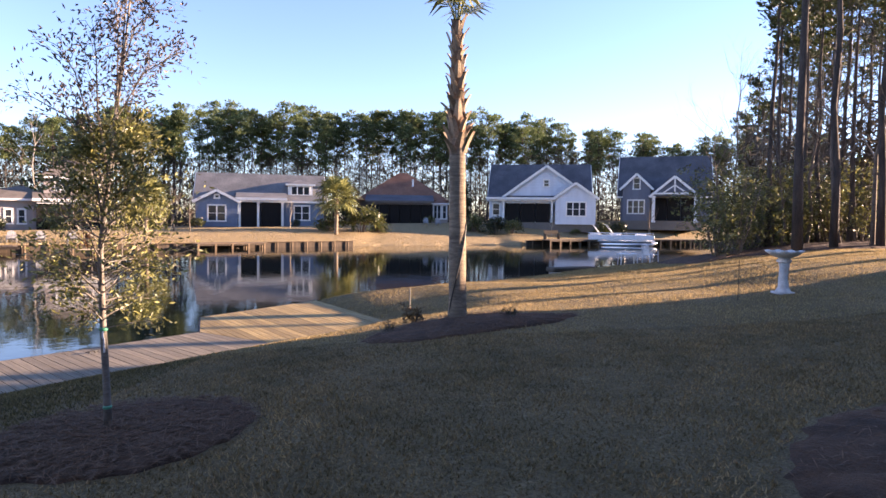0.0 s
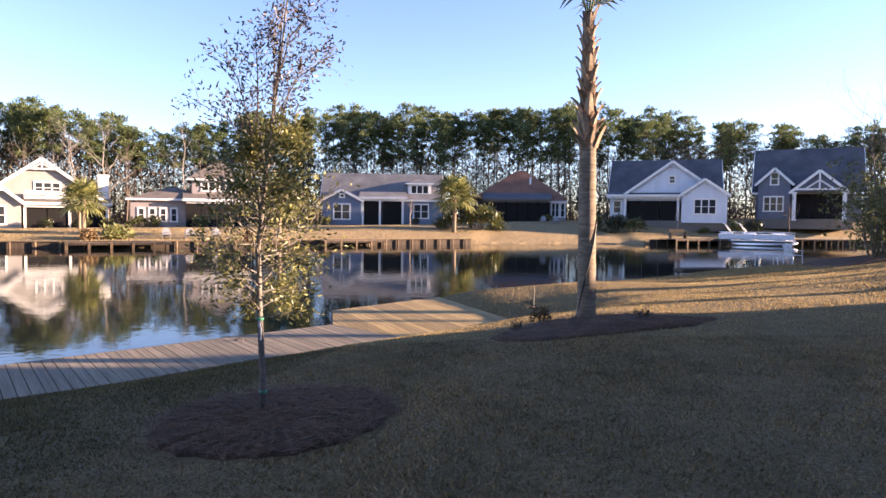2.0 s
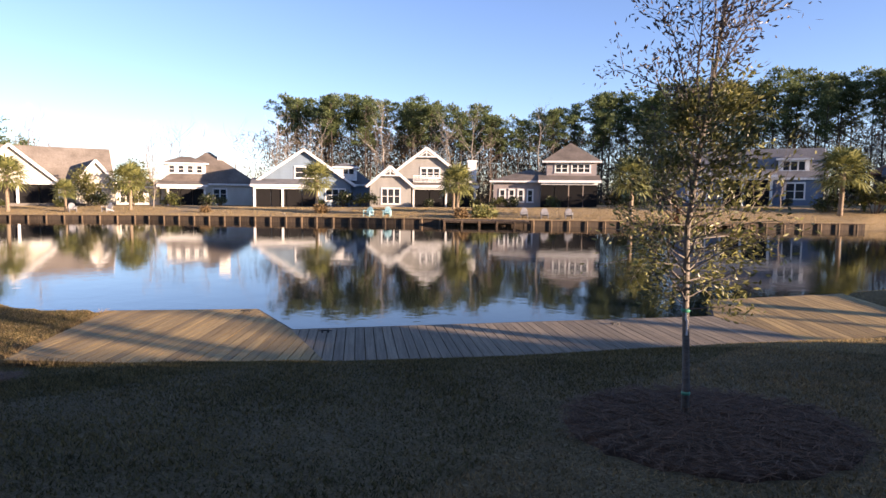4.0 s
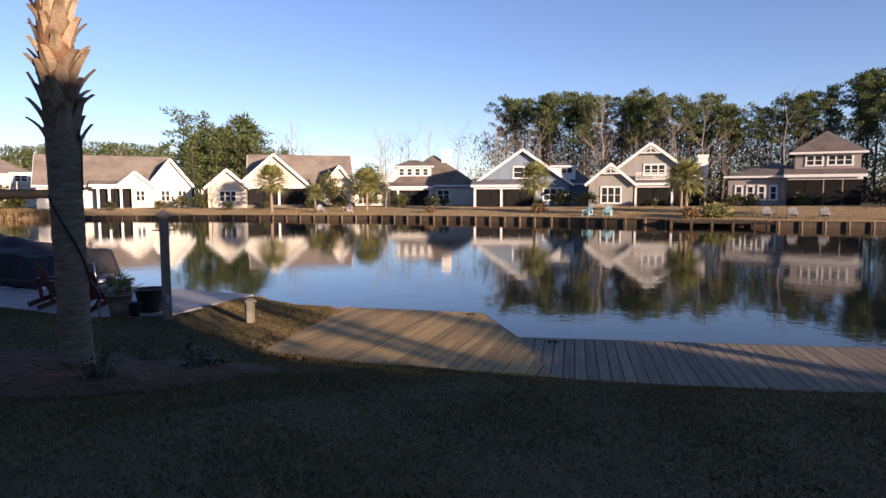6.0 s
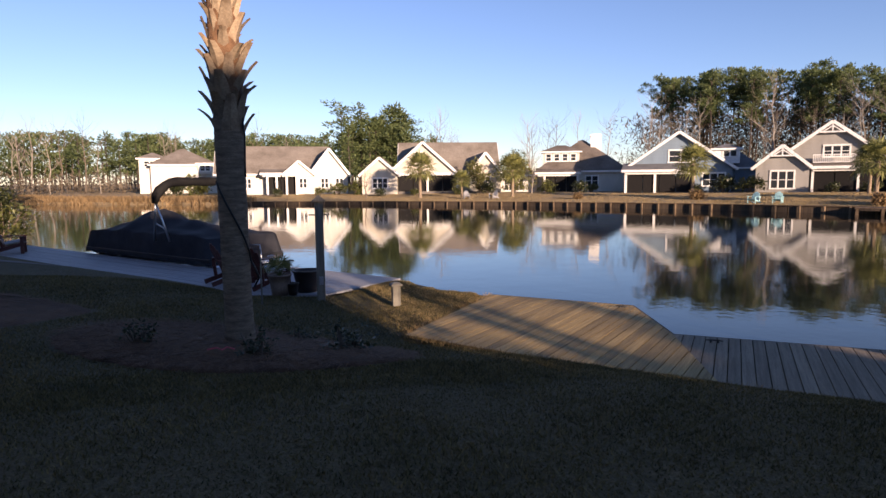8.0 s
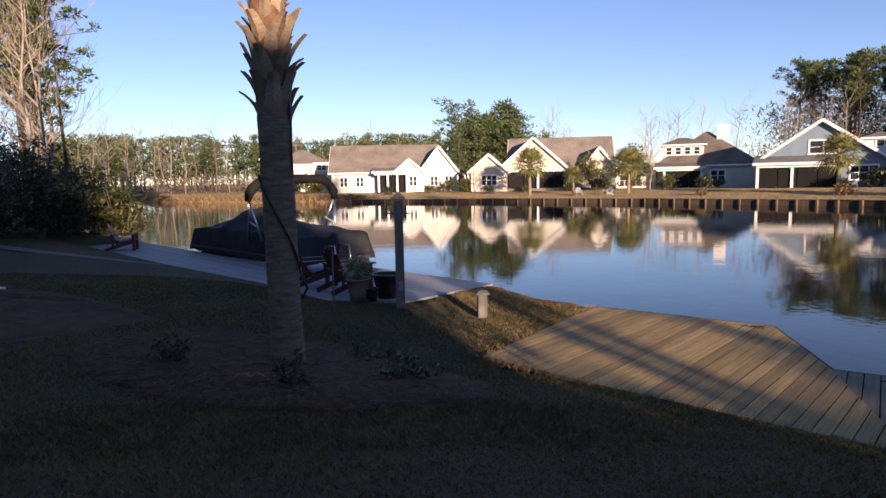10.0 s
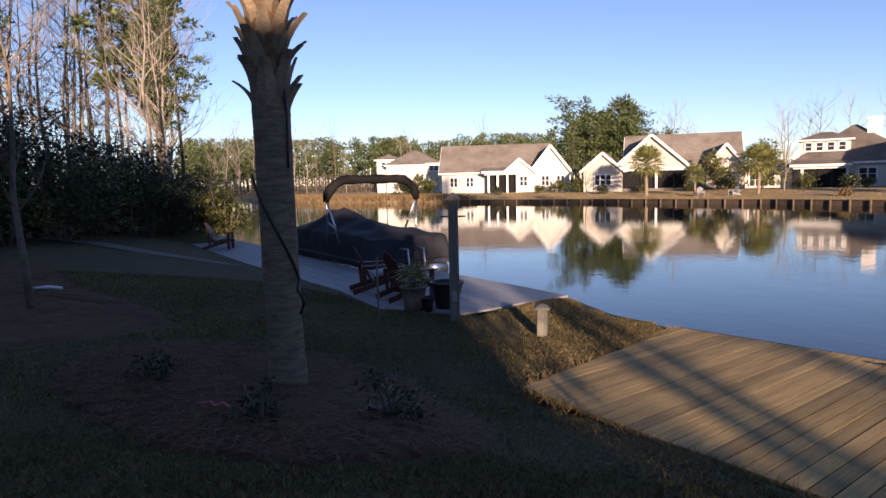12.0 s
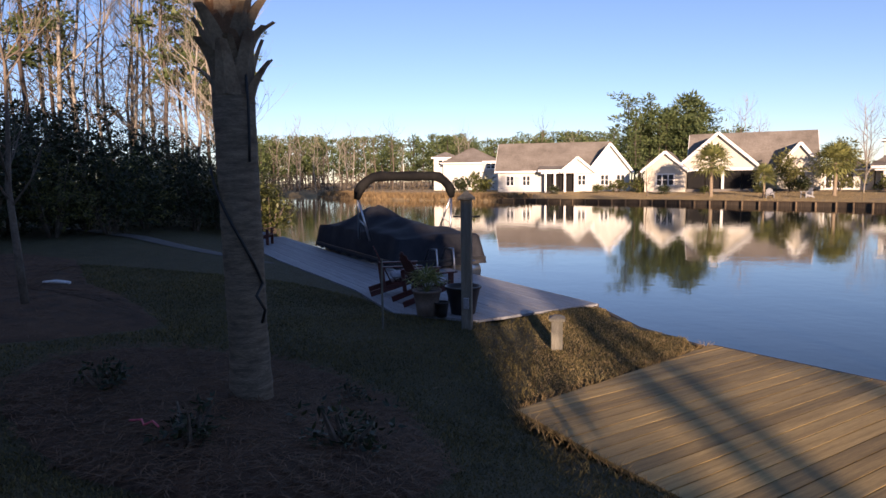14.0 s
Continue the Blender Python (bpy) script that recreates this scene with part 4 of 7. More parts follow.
def shrub(name, label, category, seed, rx, ry, rz, leaves, leaf, mat=SHRUB, group="", stems=7, z0=0.25):
    """A bush of stems and many leaf clumps with an uneven outline."""
    rnd = random.Random(seed)
    root = thing(name, Matrix(), label, category, group)
    bm = bmesh.new()
    for i in range(stems):
        a, k = rnd.uniform(0, 6.283), rnd.uniform(0.2, 0.8)
        tube(bm, [(0.06 * math.cos(a), 0.06 * math.sin(a), -0.1), (rx * k * 0.5 * math.cos(a), ry * k * 0.5 * math.sin(a), rz * 0.6), (rx * k * math.cos(a), ry * k * math.sin(a), rz * rnd.uniform(1.0, 1.7))],
             [0.03, 0.022, 0.008], 4, False)
    part("stemwork", bm, TWIG, root)
    verts, faces = [], []
    lobes = [(rnd.uniform(-0.6, 0.6) * rx, rnd.uniform(-0.6, 0.6) * ry, rz * rnd.uniform(0.5, 1.35), rnd.uniform(0.4, 0.7)) for _ in range(9)]
    for i in range(leaves // 8):
        lx, ly, lz, lr = lobes[i % 9]
        a, b = rnd.uniform(0, 6.283), rnd.uniform(-1, 1)
        r = math.sqrt(1 - b * b)
        k = lr * rnd.uniform(0.55, 1.08)
        c = (lx + rx * k * r * math.cos(a), ly + ry * k * r * math.sin(a), max(z0 * 0.3, lz + rz * k * b))
        tuft(verts, faces, c, leaf, 8, rnd, 0.8, 0.35, 0.9)
    raw("foliage", verts, faces, mat, root)
    return root


def place(ob, x, y, rz=0.0, s=1.0, dz=0.0):
    ob.scale = (1, 1, 1)
    ob.matrix_basis = Matrix.Translation((x, y, ground_z(x, y) + dz)) @ Matrix.Rotation(radians(rz), 4, "Z") @ Matrix.Scale(s, 4)
    return ob


def scatter(kinds, spots):
    """The first spots take the things themselves, the rest copies."""
    for i, (x, y, rz, s) in enumerate(spots):
        m = Matrix.Translation((x, y, ground_z(x, y) - 0.05)) @ Matrix.Rotation(radians(rz), 4, "Z") @ Matrix.Scale(s, 4)
        k = kinds[i % len(kinds)]
        if i < len(kinds):
            k.matrix_basis = m
        else:
            k2 = copy_thing(k, Matrix())
            k2.matrix_basis = m


rnd = random.Random(11)
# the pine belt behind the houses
belt = [pine_tree(100 + i, 20.0, (0.50, 0.60, 0.55, 0.65)[i % 4], 2.6 + 0.5 * (i % 3), 0.19, 23 + 3 * (i % 3), 40, 0.86, LIT_NEEDLES) for i in range(8)]
spots = []
BELT = [(62, 96), (30, 110), (-5, 114), (-36, 108), (-62, 92), (-82, 78), (-100, 63)]
# the wood's skyline: rise over run at each bearing from the lawn, in degrees
SKY_B = (-60, -53, -47, -40, -35.5, -32, -27, -19.5, -5, 7, 11, 14, 17, 20, 26, 34)
SKY_K = (0.137, 0.158, 0.153, 0.155, 0.126, 0.139, 0.160, 0.179, 0.181, 0.173, 0.168, 0.150, 0.152, 0.126, 0.137, 0.13)
for (ax, ay), (bx, by) in zip(BELT, BELT[1:]):
    k = int(math.hypot(bx - ax, by - ay) / 1.25)
    for i in range(k):
        f = (i + rnd.random()) / k
        off = rnd.uniform(-2, 14)
        x, y = ax + (bx - ax) * f + rnd.uniform(-1, 1) - off * 0.25, ay + (by - ay) * f + off
        bearing, dist = math.degrees(math.atan2(x + 0.8, y - 0.3)), math.hypot(x + 0.8, y - 0.3)
        if bearing < -58.5:
            continue
        top = 2.45 + float(np.interp(bearing, SKY_B, SKY_K)) * dist - ground_z(x, y)
        spots.append((x, y, rnd.uniform(0, 360), top / 20.0 * rnd.uniform(0.83, 1.0)))
rnd.shuffle(spots)
scatter(belt, spots)

def out_along(side, d):
    """Plan position d metres out along a bearing across the lawn (side: offset to the right for 1102 ahead)."""
    n = math.hypot(side, 1102.0)
    return (-0.36 + d * side / n, 0.21 + d * 1102.0 / n)


# ---- out of view: houses and trees added to shade the lawn ----
h = thing("house", pose(25.0, 0, 0), "unseen house added to cast the lawn's shadow", "house", "houses round the pond")
# block heights are cut to the outline of the shadow on lawn and deck
gable_block(h, TAUPE, R_BROWN, -4.5, 4.5, -22.0, 10.4, 0.6, 7.2, 10.12, "v", 0.4)
gable_block(h, TAUPE, R_BROWN, -3.0, 3.0, 10.4, 12.75, 0.6, 4.3, 6.5, "v", 0.15)
gable_block(h, TAUPE, R_BROWN, -2.4, 2.4, 12.77, 14.85, 0.6, 4.3, 6.28, "v", 0.1)
# stack added only to keep sun off the dock post
part("chimney", boxes((-0.35, 0.35, 10.9, 11.85, 5.0, 9.3)), BRICK, h)
# plain block out of view, added to hold sky light off the lawn
shade_house = thing("house", pose(5.0, -11.0, 0), "unseen house added behind the lawn to deepen its shade", "house", "houses round the pond")
gable_block(shade_house, TAUPE, R_BROWN, -6.5, 7.0, -6.0, 5.0, 0.4, 6.6, 9.6, "v", 0.4)
# unseen bare trees, added for limb shadows on the deck and lawn
shade_trees = [bare_tree(880 + i, 12.0, 0.2, 4) for i in range(2)]
scatter(shade_trees, [(21.0, 12.9, 0, 1.0), (19.5, 12.0, 70, 1.0), (20.2, 14.4, 150, 0.9), (21.5, 21.5, 10, 1.1), (24.0, 18.6, 60, 1.2)])

# two more unseen blocks that shade the boardwalk and bound the sunlit strip
gable_block(h, TAUPE, R_BROWN, -1.0, 1.0, 14.85, 16.2, 0.6, 6.45, 6.75, "hip", 0.1)
gable_block(h, TAUPE, R_BROWN, -1.0, 1.0, 16.32, 16.95, 0.6, 5.6, 5.95, "hip", 0.1)

# trees out of view, added to keep sun off the dock thicket
shade_evergreens = [shrub("evergreen_tree", "unseen dense evergreen added to shade the lawn and thicket", "tree", 900 + i, 2.2, 2.2, 4.2, 3000, 0.8, DARK_SHRUB, "shade trees", 9) for i in range(2)]
scatter(shade_evergreens, [(12.0, -2.0, 0, 1.5), (11.0, -6.0, 60, 1.6), (10.5, -10.0, 120, 1.6), (9.5, -14.0, 200, 1.7), (8.0, -18.5, 30, 1.7), (14.0, -8.0, 80, 1.7), (13.0, -13.0, 10, 1.6)])

# ---- the pines beside the lawn ----
near_pines = [pine_tree(300 + i, 19 + 1.5 * (i % 2), 0.66, 2.6, 0.155, 20, 40, 0.62) for i in range(3)]
spots = []
for side, d, s in ((641, 24.5, 1.06), (706, 26, 0.86), (586, 29, 0.72), (601, 34, 0.80), (676, 30, 0.62), (733, 29, 0.66), (622, 38, 0.75), (690, 36, 0.6), (560, 46, 0.62),
                 (790, 27, 0.9), (830, 33, 0.8), (880, 25, 0.9), (760, 42, 0.8), (960, 34, 0.9), (1010, 27, 0.75), (1120, 36, 0.8), (920, 44, 0.9), (1250, 30, 0.8), (648, 33, 0.7), (664, 40, 0.75), (716, 34, 0.8), (612, 45, 0.7), (638, 52, 0.7), (700, 48, 0.72),
                 (745, 50, 0.75), (780, 46, 0.8), (575, 55, 0.62), (600, 60, 0.66), (540, 62, 0.6), (670, 58, 0.7)):
    x, y = out_along(side, d)
    spots.append((x, y, rnd.uniform(0, 360), s))
scatter(near_pines, spots)
thicket = [shrub("evergreen_shrub", "olive-green broadleaf evergreen shrub at the wood's edge", "shrub", 400 + i, 1.5, 1.5, 1.5, 2900, 0.14, EDGE_SHRUB, "wood's edge shrubs", 9) for i in range(3)]
spots = []
for side, d, s in ((495, 28, 1.05), (530, 26, 1.3), (505, 31, 1.6), (560, 29, 1.35), (600, 30, 1.2), (650, 32, 1.3), (700, 31, 1.4), (750, 30, 1.4),
                 (620, 36, 1.7), (680, 38, 1.7), (740, 37, 1.8), (545, 35, 1.7)):
    x, y = out_along(side, d)
    spots.append((x, y, rnd.uniform(0, 360), s))
scatter(thicket, spots)
scrub = [bare_tree(450 + i, 6.5 + i, 0.07, 4, TWIG, "bare grey-brown understory tree") for i in range(2)]
spots = []
for side, d, s in ((500, 26, 0.8), (540, 30, 1.0), (655, 29, 1.1), (720, 28, 1.2), (775, 27, 1.3), (690, 33, 1.3), (610, 28, 0.8)):
    x, y = out_along(side, d)
    spots.append((x, y, rnd.uniform(0, 360), s))
scatter(scrub, spots)

verts, faces = [], []
for i in range(4200):
    x, y = out_along(rnd.uniform(540, 1000), rnd.uniform(34, 62))
    tuft(verts, faces, (x, y, ground_z(x, y) + rnd.random() ** 1.4 * 7.0), 0.95, 5, rnd, 1.0, 0.13, 1.0)
tagged(raw("understory", verts, faces, RUSSET), "brown brush under the pines", "undergrowth", kind="stuff")

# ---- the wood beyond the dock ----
# near-black leaves: the thicket's deep shade is partly in their colour
dark = [shrub("evergreen_shrub", "dense evergreen shrub, dark leaves carrying its shade", "shrub", 500 + i, 1.7, 1.7, 1.75, 5200, 0.17, DARK_SHRUB, "dark shrubs by the dock", 8) for i in range(3)]
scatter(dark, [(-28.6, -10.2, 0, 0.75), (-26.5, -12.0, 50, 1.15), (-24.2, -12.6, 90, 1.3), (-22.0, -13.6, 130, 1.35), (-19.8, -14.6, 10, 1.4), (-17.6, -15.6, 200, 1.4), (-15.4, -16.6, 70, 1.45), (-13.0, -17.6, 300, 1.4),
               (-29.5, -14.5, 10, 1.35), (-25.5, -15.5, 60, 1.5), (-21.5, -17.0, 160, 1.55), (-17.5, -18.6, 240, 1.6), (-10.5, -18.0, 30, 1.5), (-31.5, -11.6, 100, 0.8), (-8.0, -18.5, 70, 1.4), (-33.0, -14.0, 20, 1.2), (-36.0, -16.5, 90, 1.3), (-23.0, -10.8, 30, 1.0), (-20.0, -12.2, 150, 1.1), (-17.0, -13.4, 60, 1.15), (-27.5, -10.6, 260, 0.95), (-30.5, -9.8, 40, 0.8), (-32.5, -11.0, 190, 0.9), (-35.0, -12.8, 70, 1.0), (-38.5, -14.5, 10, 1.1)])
# two lighter-leaved shrubs, their colour standing for sun on the thicket's middle
scatter([copy_thing(thicket[1], Matrix()), copy_thing(thicket[2], Matrix())], [(-23.6, -10.9, 40, 1.15), (-21.6, -11.6, 200, 1.0)])
myrtle = shrub("wax_myrtle", "grey-green myrtle leaning over the water", "shrub", 531, 0.9, 0.9, 0.95, 1800, 0.2, SHRUB, "", 9)
place(myrtle, -30.2, -8.75, 0, 1.4)
tall_bare = [bare_tree(600 + i, 15 + 2 * i, 0.16, 4) for i in range(4)]
spots = []
for i in range(60):
    f = i / 59
    spots.append((-48 + 46 * f + rnd.uniform(-1.5, 1.5), -23 - 7 * f + rnd.uniform(-4, 2), rnd.uniform(0, 360), rnd.uniform(0.8, 1.1)))
scatter(tall_bare, spots)
scatter([copy_thing(k, Matrix()) for k in tall_bare[:2]], [(-36.5, -14.4, 20, 0.75), (-38.2, -15.4, 90, 0.8), (-40.0, -16.4, 200, 0.85), (-35.0, -13.9, 300, 0.65), (-33.0, -13.6, 10, 0.7), (-42.0, -17.6, 140, 0.85)])
verts, faces = [], []
for i in range(5200):
    f = rnd.random()
    x, y = -50 + 50 * f + rnd.uniform(-2, 2), -19.5 - 8 * f + rnd.uniform(-7, 1)
    tuft(verts, faces, (x, y, ground_z(x, y) + rnd.random() ** 1.5 * 10.0), 0.85, 5, rnd, 1.0, 0.06, 1.0)
tagged(raw("understory", verts, faces, RUSSET), "grey-brown brush among the bare trees", "undergrowth", kind="stuff")
wood_pines = [pine_tree(640 + i, 19, 0.42, 2.2, 0.17, 26, 52, 0.62, LIT_NEEDLES) for i in range(2)]
scatter(wood_pines, [(-40, -20, 0, 0.95), (-27, -24, 100, 1.0), (-16, -28, 200, 1.0), (-48, -24, 10, 0.9), (-9, -30, 10, 1.0), (-37, -25, 140, 0.85), (-31, -21, 200, 0.9), (-51, -23, 100, 0.8),
                     (-44, -19.6, 70, 0.8), (-54, -24.8, 250, 0.8), (-38.8, -16.0, 90, 0.7), (-35.7, -13.3, 40, 0.62), (-42.6, -18.2, 20, 0.8)])

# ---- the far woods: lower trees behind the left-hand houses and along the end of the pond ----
far_kinds = [pine_tree(700 + i, 13 + i * 0.5, 0.22, 2.7, 0.2, 26, 15, 1.25, LIT_NEEDLES) for i in range(4)]
scatter(far_kinds, [(-112 + rnd.uniform(-6, 6), 19 + rnd.uniform(-5.5, 7), rnd.uniform(0, 360), rnd.uniform(0.78, 1.02)) for i in range(18)])
verts, faces = [], []
bm = bmesh.new()
for i in range(270):
    a, d = radians(rnd.uniform(74, 117)), rnd.uniform(148, 195)
    x, y, tall = -3 - d * math.sin(a), 1 + d * math.cos(a), rnd.uniform(11.0, 14.2) * d / 172
    z0 = ground_z(x, y)
    tube(bm, [(x, y, z0 - 0.2), (x + rnd.uniform(-0.3, 0.3), y, z0 + tall)], [0.2, 0.06], 5, False)
    wide = rnd.uniform(1.8, 3.2)
    for q in range(26):
        f = rnd.random()
        r, b = wide * (0.35 + 0.75 * math.sin(math.pi * min(0.96, 0.2 + 0.75 * f))) * rnd.uniform(0.2, 1.0), rnd.uniform(0, 6.283)
        needles(verts, faces, (x + r * math.cos(b), y + r * math.sin(b), z0 + tall * (0.25 + 0.72 * f)), rnd.uniform(0.9, 1.5), 22, rnd)
tagged(raw("far_wood_crowns", verts, faces, LIT_NEEDLES), "green pine crowns of the far wood", "woods", kind="stuff")
tagged(link("far_wood_trunks", bm, PINE_BARK), "pine trunks of the far wood", "woods", kind="stuff")
far_bare = [bare_tree(760 + i, 10 + i, 0.13, 3, (PALE_BARK, TWIG, PALE_BARK)[i]) for i in range(3)]
spots = []
for i in range(22):
    a = radians(rnd.uniform(86, 114))
    d = rnd.uniform(120, 148)
    spots.append((-3 - d * math.sin(a), 1 + d * math.cos(a), rnd.uniform(0, 360), rnd.uniform(0.8, 1.1)))
for i in range(28):
    f = rnd.random()
    spots.append((-120 + 70 * f + rnd.uniform(-3, 3), 30 + 42 * f + rnd.uniform(0, 10), rnd.uniform(0, 360), rnd.uniform(0.8, 1.15)))
for i in range(40):
    f = rnd.random()
    spots.append((-60 + 120 * f, 104 + rnd.uniform(0, 18), rnd.uniform(0, 360), rnd.uniform(0.7, 1.0)))
scatter(far_bare, spots)
# brown understory behind the belt
verts, faces = [], []
for i in range(30000):
    f = rnd.random() * 6
    k = int(f)
    (ax, ay), (bx, by) = BELT[k], BELT[k + 1] if k < 6 else BELT[k]
    x, y = ax + (bx - ax) * (f - k) + rnd.uniform(-4, 4) - 3, ay + (by - ay) * (f - k) + rnd.uniform(-1, 16)
    tuft(verts, faces, (x, y, ground_z(x, y) + rnd.uniform(0.0, 1.0) ** 1.4 * 12.5), 1.3, 5, rnd, 1.0, 0.12, 1.0)
under = raw("understory", verts, faces, RUSSET)
tagged(under, "brown leafless understory of the pine wood", "undergrowth", kind="stuff")
verts, faces = [], []
for i in range(1500):
    a = radians(rnd.uniform(84, 116))
    d = rnd.uniform(118, 150)
    x, y = -3 - d * math.sin(a), 1 + d * math.cos(a)
    tuft(verts, faces, (x, y, ground_z(x, y) + rnd.uniform(0.0, 3.0)), 1.4, 4, rnd, 1.0, 0.14, 1.0)
under = raw("understory", verts, faces, RUSSET)
tagged(under, "brown brush below the far wood", "undergrowth", kind="stuff")


# ---- far bank ----
def bulkhead(line, label):
    root = thing("bulkhead", Matrix(), label, "bulkhead", kind="structure")
    post = None
    for (ax, ay), (bx, by) in zip(line, line[1:]):
        L = math.hypot(bx - ax, by - ay)
        k = max(1, int(L / 1.35))
        nx_, ny_ = (by - ay) / L, -(bx - ax) / L
        if nx_ * (-20 - ax) + ny_ * (10 - ay) < 0:
            nx_, ny_ = -nx_, -ny_
        ax, ay, bx, by = ax + nx_ * 0.55, ay + ny_ * 0.55, bx + nx_ * 0.55, by + ny_ * 0.55
        ta, tb = (float(np.interp(x, BANK_X, BANK_H)) for x in (ax, bx))
        bm = bmesh.new()
        beam(bm, (ax, ay, ta - 0.5), (bx, by, tb - 0.5), 0.08, 1.0)
        part("sheet_wall", bm, BULK_WOOD, root, "dark timber sheeting")
        bm = bmesh.new()
        beam(bm, (ax, ay, ta + 0.025), (bx, by, tb + 0.025), 0.32, 0.05)
        beam(bm, (ax - nx_ * 0.45, ay - ny_ * 0.45, ta - 0.03), (bx - nx_ * 0.45, by - ny_ * 0.45, tb - 0.03), 0.75, 0.05)
        part("cap_board", bm, PILE_WOOD, root)
        for i in range(k):
            f = (i + 0.5) / k
            bm = bmesh.new()
            tube(bm, [(0, 0, -0.6), (0, 0, ta + (tb - ta) * f)], [0.085, 0.08], 8)
            p = part("piling", bm, PILE_WOOD, root, smooth=False)
            p.location = (ax + (bx - ax) * f + nx_ * 0.2, ay + (by - ay) * f + ny_ * 0.2, 0)
    return root


bulkhead(FAR[3:11], "timber bulkhead with tan piles along the far bank")
bulkhead(FAR[0:3], "low timber bulkhead at the pond's end")


def far_dock(x, y, rz, w, d, z, label):
    root = thing("dock", pose(x, y, 0, 0, 0, rz), label, "dock", "docks on the far bank")
    for i in range(int(w / 0.3)):
        part("board", boxes((i * 0.3 - w / 2, i * 0.3 - w / 2 + 0.28, -d, 0.3, z - 0.05, z)), PILE_WOOD, root)
    part("beam", boxes((-w / 2, w / 2, -d - 0.03, -d + 0.06, z - 0.2, z - 0.05)), BULK_WOOD, root)
    for u in np.arange(-w / 2 + 0.15, w / 2, 1.4):
        part("piling", boxes((u - 0.08, u + 0.08, -d - 0.06, -d + 0.10, -0.8, z - 0.05)), PILE_WOOD, root)
    return root


far_dock(-18.4, 53.4, 40, 6.0, 1.8, 0.50, "small timber swim dock by the blue cottage")
far_dock(-32.4, 42.0, 35, 7.0, 2.0, 0.48, "low timber dock with pale pilings")
far_dock(14.5, 71.0, 30, 9.0, 2.2, 0.66, "timber dock with a bench")
far_dock(28.0, 76.5, 16, 8.0, 2.0, 0.66, "timber dock beside the slate blue house")


# ---- palms ----
def fan_leaf(bm, base, d, stalk, size, rnd, blades=13):
    """A fan palm leaf: a stalk and pleated blades."""
    d = Vector(d).normalized()
    base = Vector(base)
    hub = base + d * stalk
    tube(bm, [base, base + d * stalk * 0.5 + Vector((0, 0, 0.04)), hub], [0.03 * size, 0.022 * size, 0.012 * size], 3, False)
    side = d.cross(Vector((0, 0, 1)))
    side = side.normalized() if side.length > 0.01 else Vector((1, 0, 0))
    up = side.cross(d)
    for i in range(blades):
        a = (i / (blades - 1) - 0.5) * 3.9
        v = (d * math.cos(a) + side * math.sin(a)).normalized()
        L = size * (1.0 - 0.25 * abs(a) / 1.95) * rnd.uniform(0.85, 1.1)
        mid = hub + v * L * 0.55 + up * 0.06 * size
        tip = hub + v * L - Vector((0, 0, 0.22 * L * rnd.uniform(0.4, 1.3)))
        w = side * math.cos(a) * 0.055 * size - d * math.sin(a) * 0.055 * size
        q = [bm.verts.new(p) for p in (hub, mid + w, tip, mid - w)]
        bm.faces.new(q)


def far_palm(seed, height, radius, crown, leaves=26):
    rnd2 = random.Random(seed)
    root = thing("cabbage_palm", Matrix(), "cabbage palm with pale trunk and yellow-green fan crown", "palm", "palms on the far bank")
    bm = bmesh.new()
    zs = [height * i / 8 for i in range(9)]
    tube(bm, [(0.03 * math.sin(z), 0, z - 0.1 * (z == 0)) for z in zs], [radius * (1.25 if i == 0 else 1.0 + 0.25 * (i > 5)) for i in range(9)], 9)
    part("trunk", bm, PALM_BARK, root, smooth=True)
    bm = bmesh.new()
    for i in range(leaves):
        a = i * 2.4
        el = 1.35 - 2.1 * (i / leaves)
        fan_leaf(bm, (0, 0, height - 0.1), (math.cos(a) * math.cos(el), math.sin(a) * math.cos(el), math.sin(el)), crown * 0.55, crown * 0.62, rnd2)
    part("crown", bm, PALM_LEAF, root)
    return root


palms = [far_palm(800, 3.5, 0.17, 2.1, 40), far_palm(801, 3.2, 0.16, 1.95, 40), far_palm(802, 3.6, 0.19, 2.5, 44)]
scatter(palms, [(-51.0, 38.9, 0, 0.95), (-36.8, 43.4, 60, 0.98), (-11.2, 67.3, 20, 1.1), (-24.2, 51.5, 10, 1.03), (-72.0, 18.5, 200, 1.1), (-67.0, 27.8, 100, 0.85), (-44.0, 51.5, 33, 0.8), (-69.0, 22.5, 80, 0.66)])
sago = shrub("sago_palm", "low spreading sago palm on the far bank", "shrub", 820, 1.2, 1.2, 0.6, 700, 0.5, PALM_LEAF, "", 5)
place(sago, -34.6, 44.6)

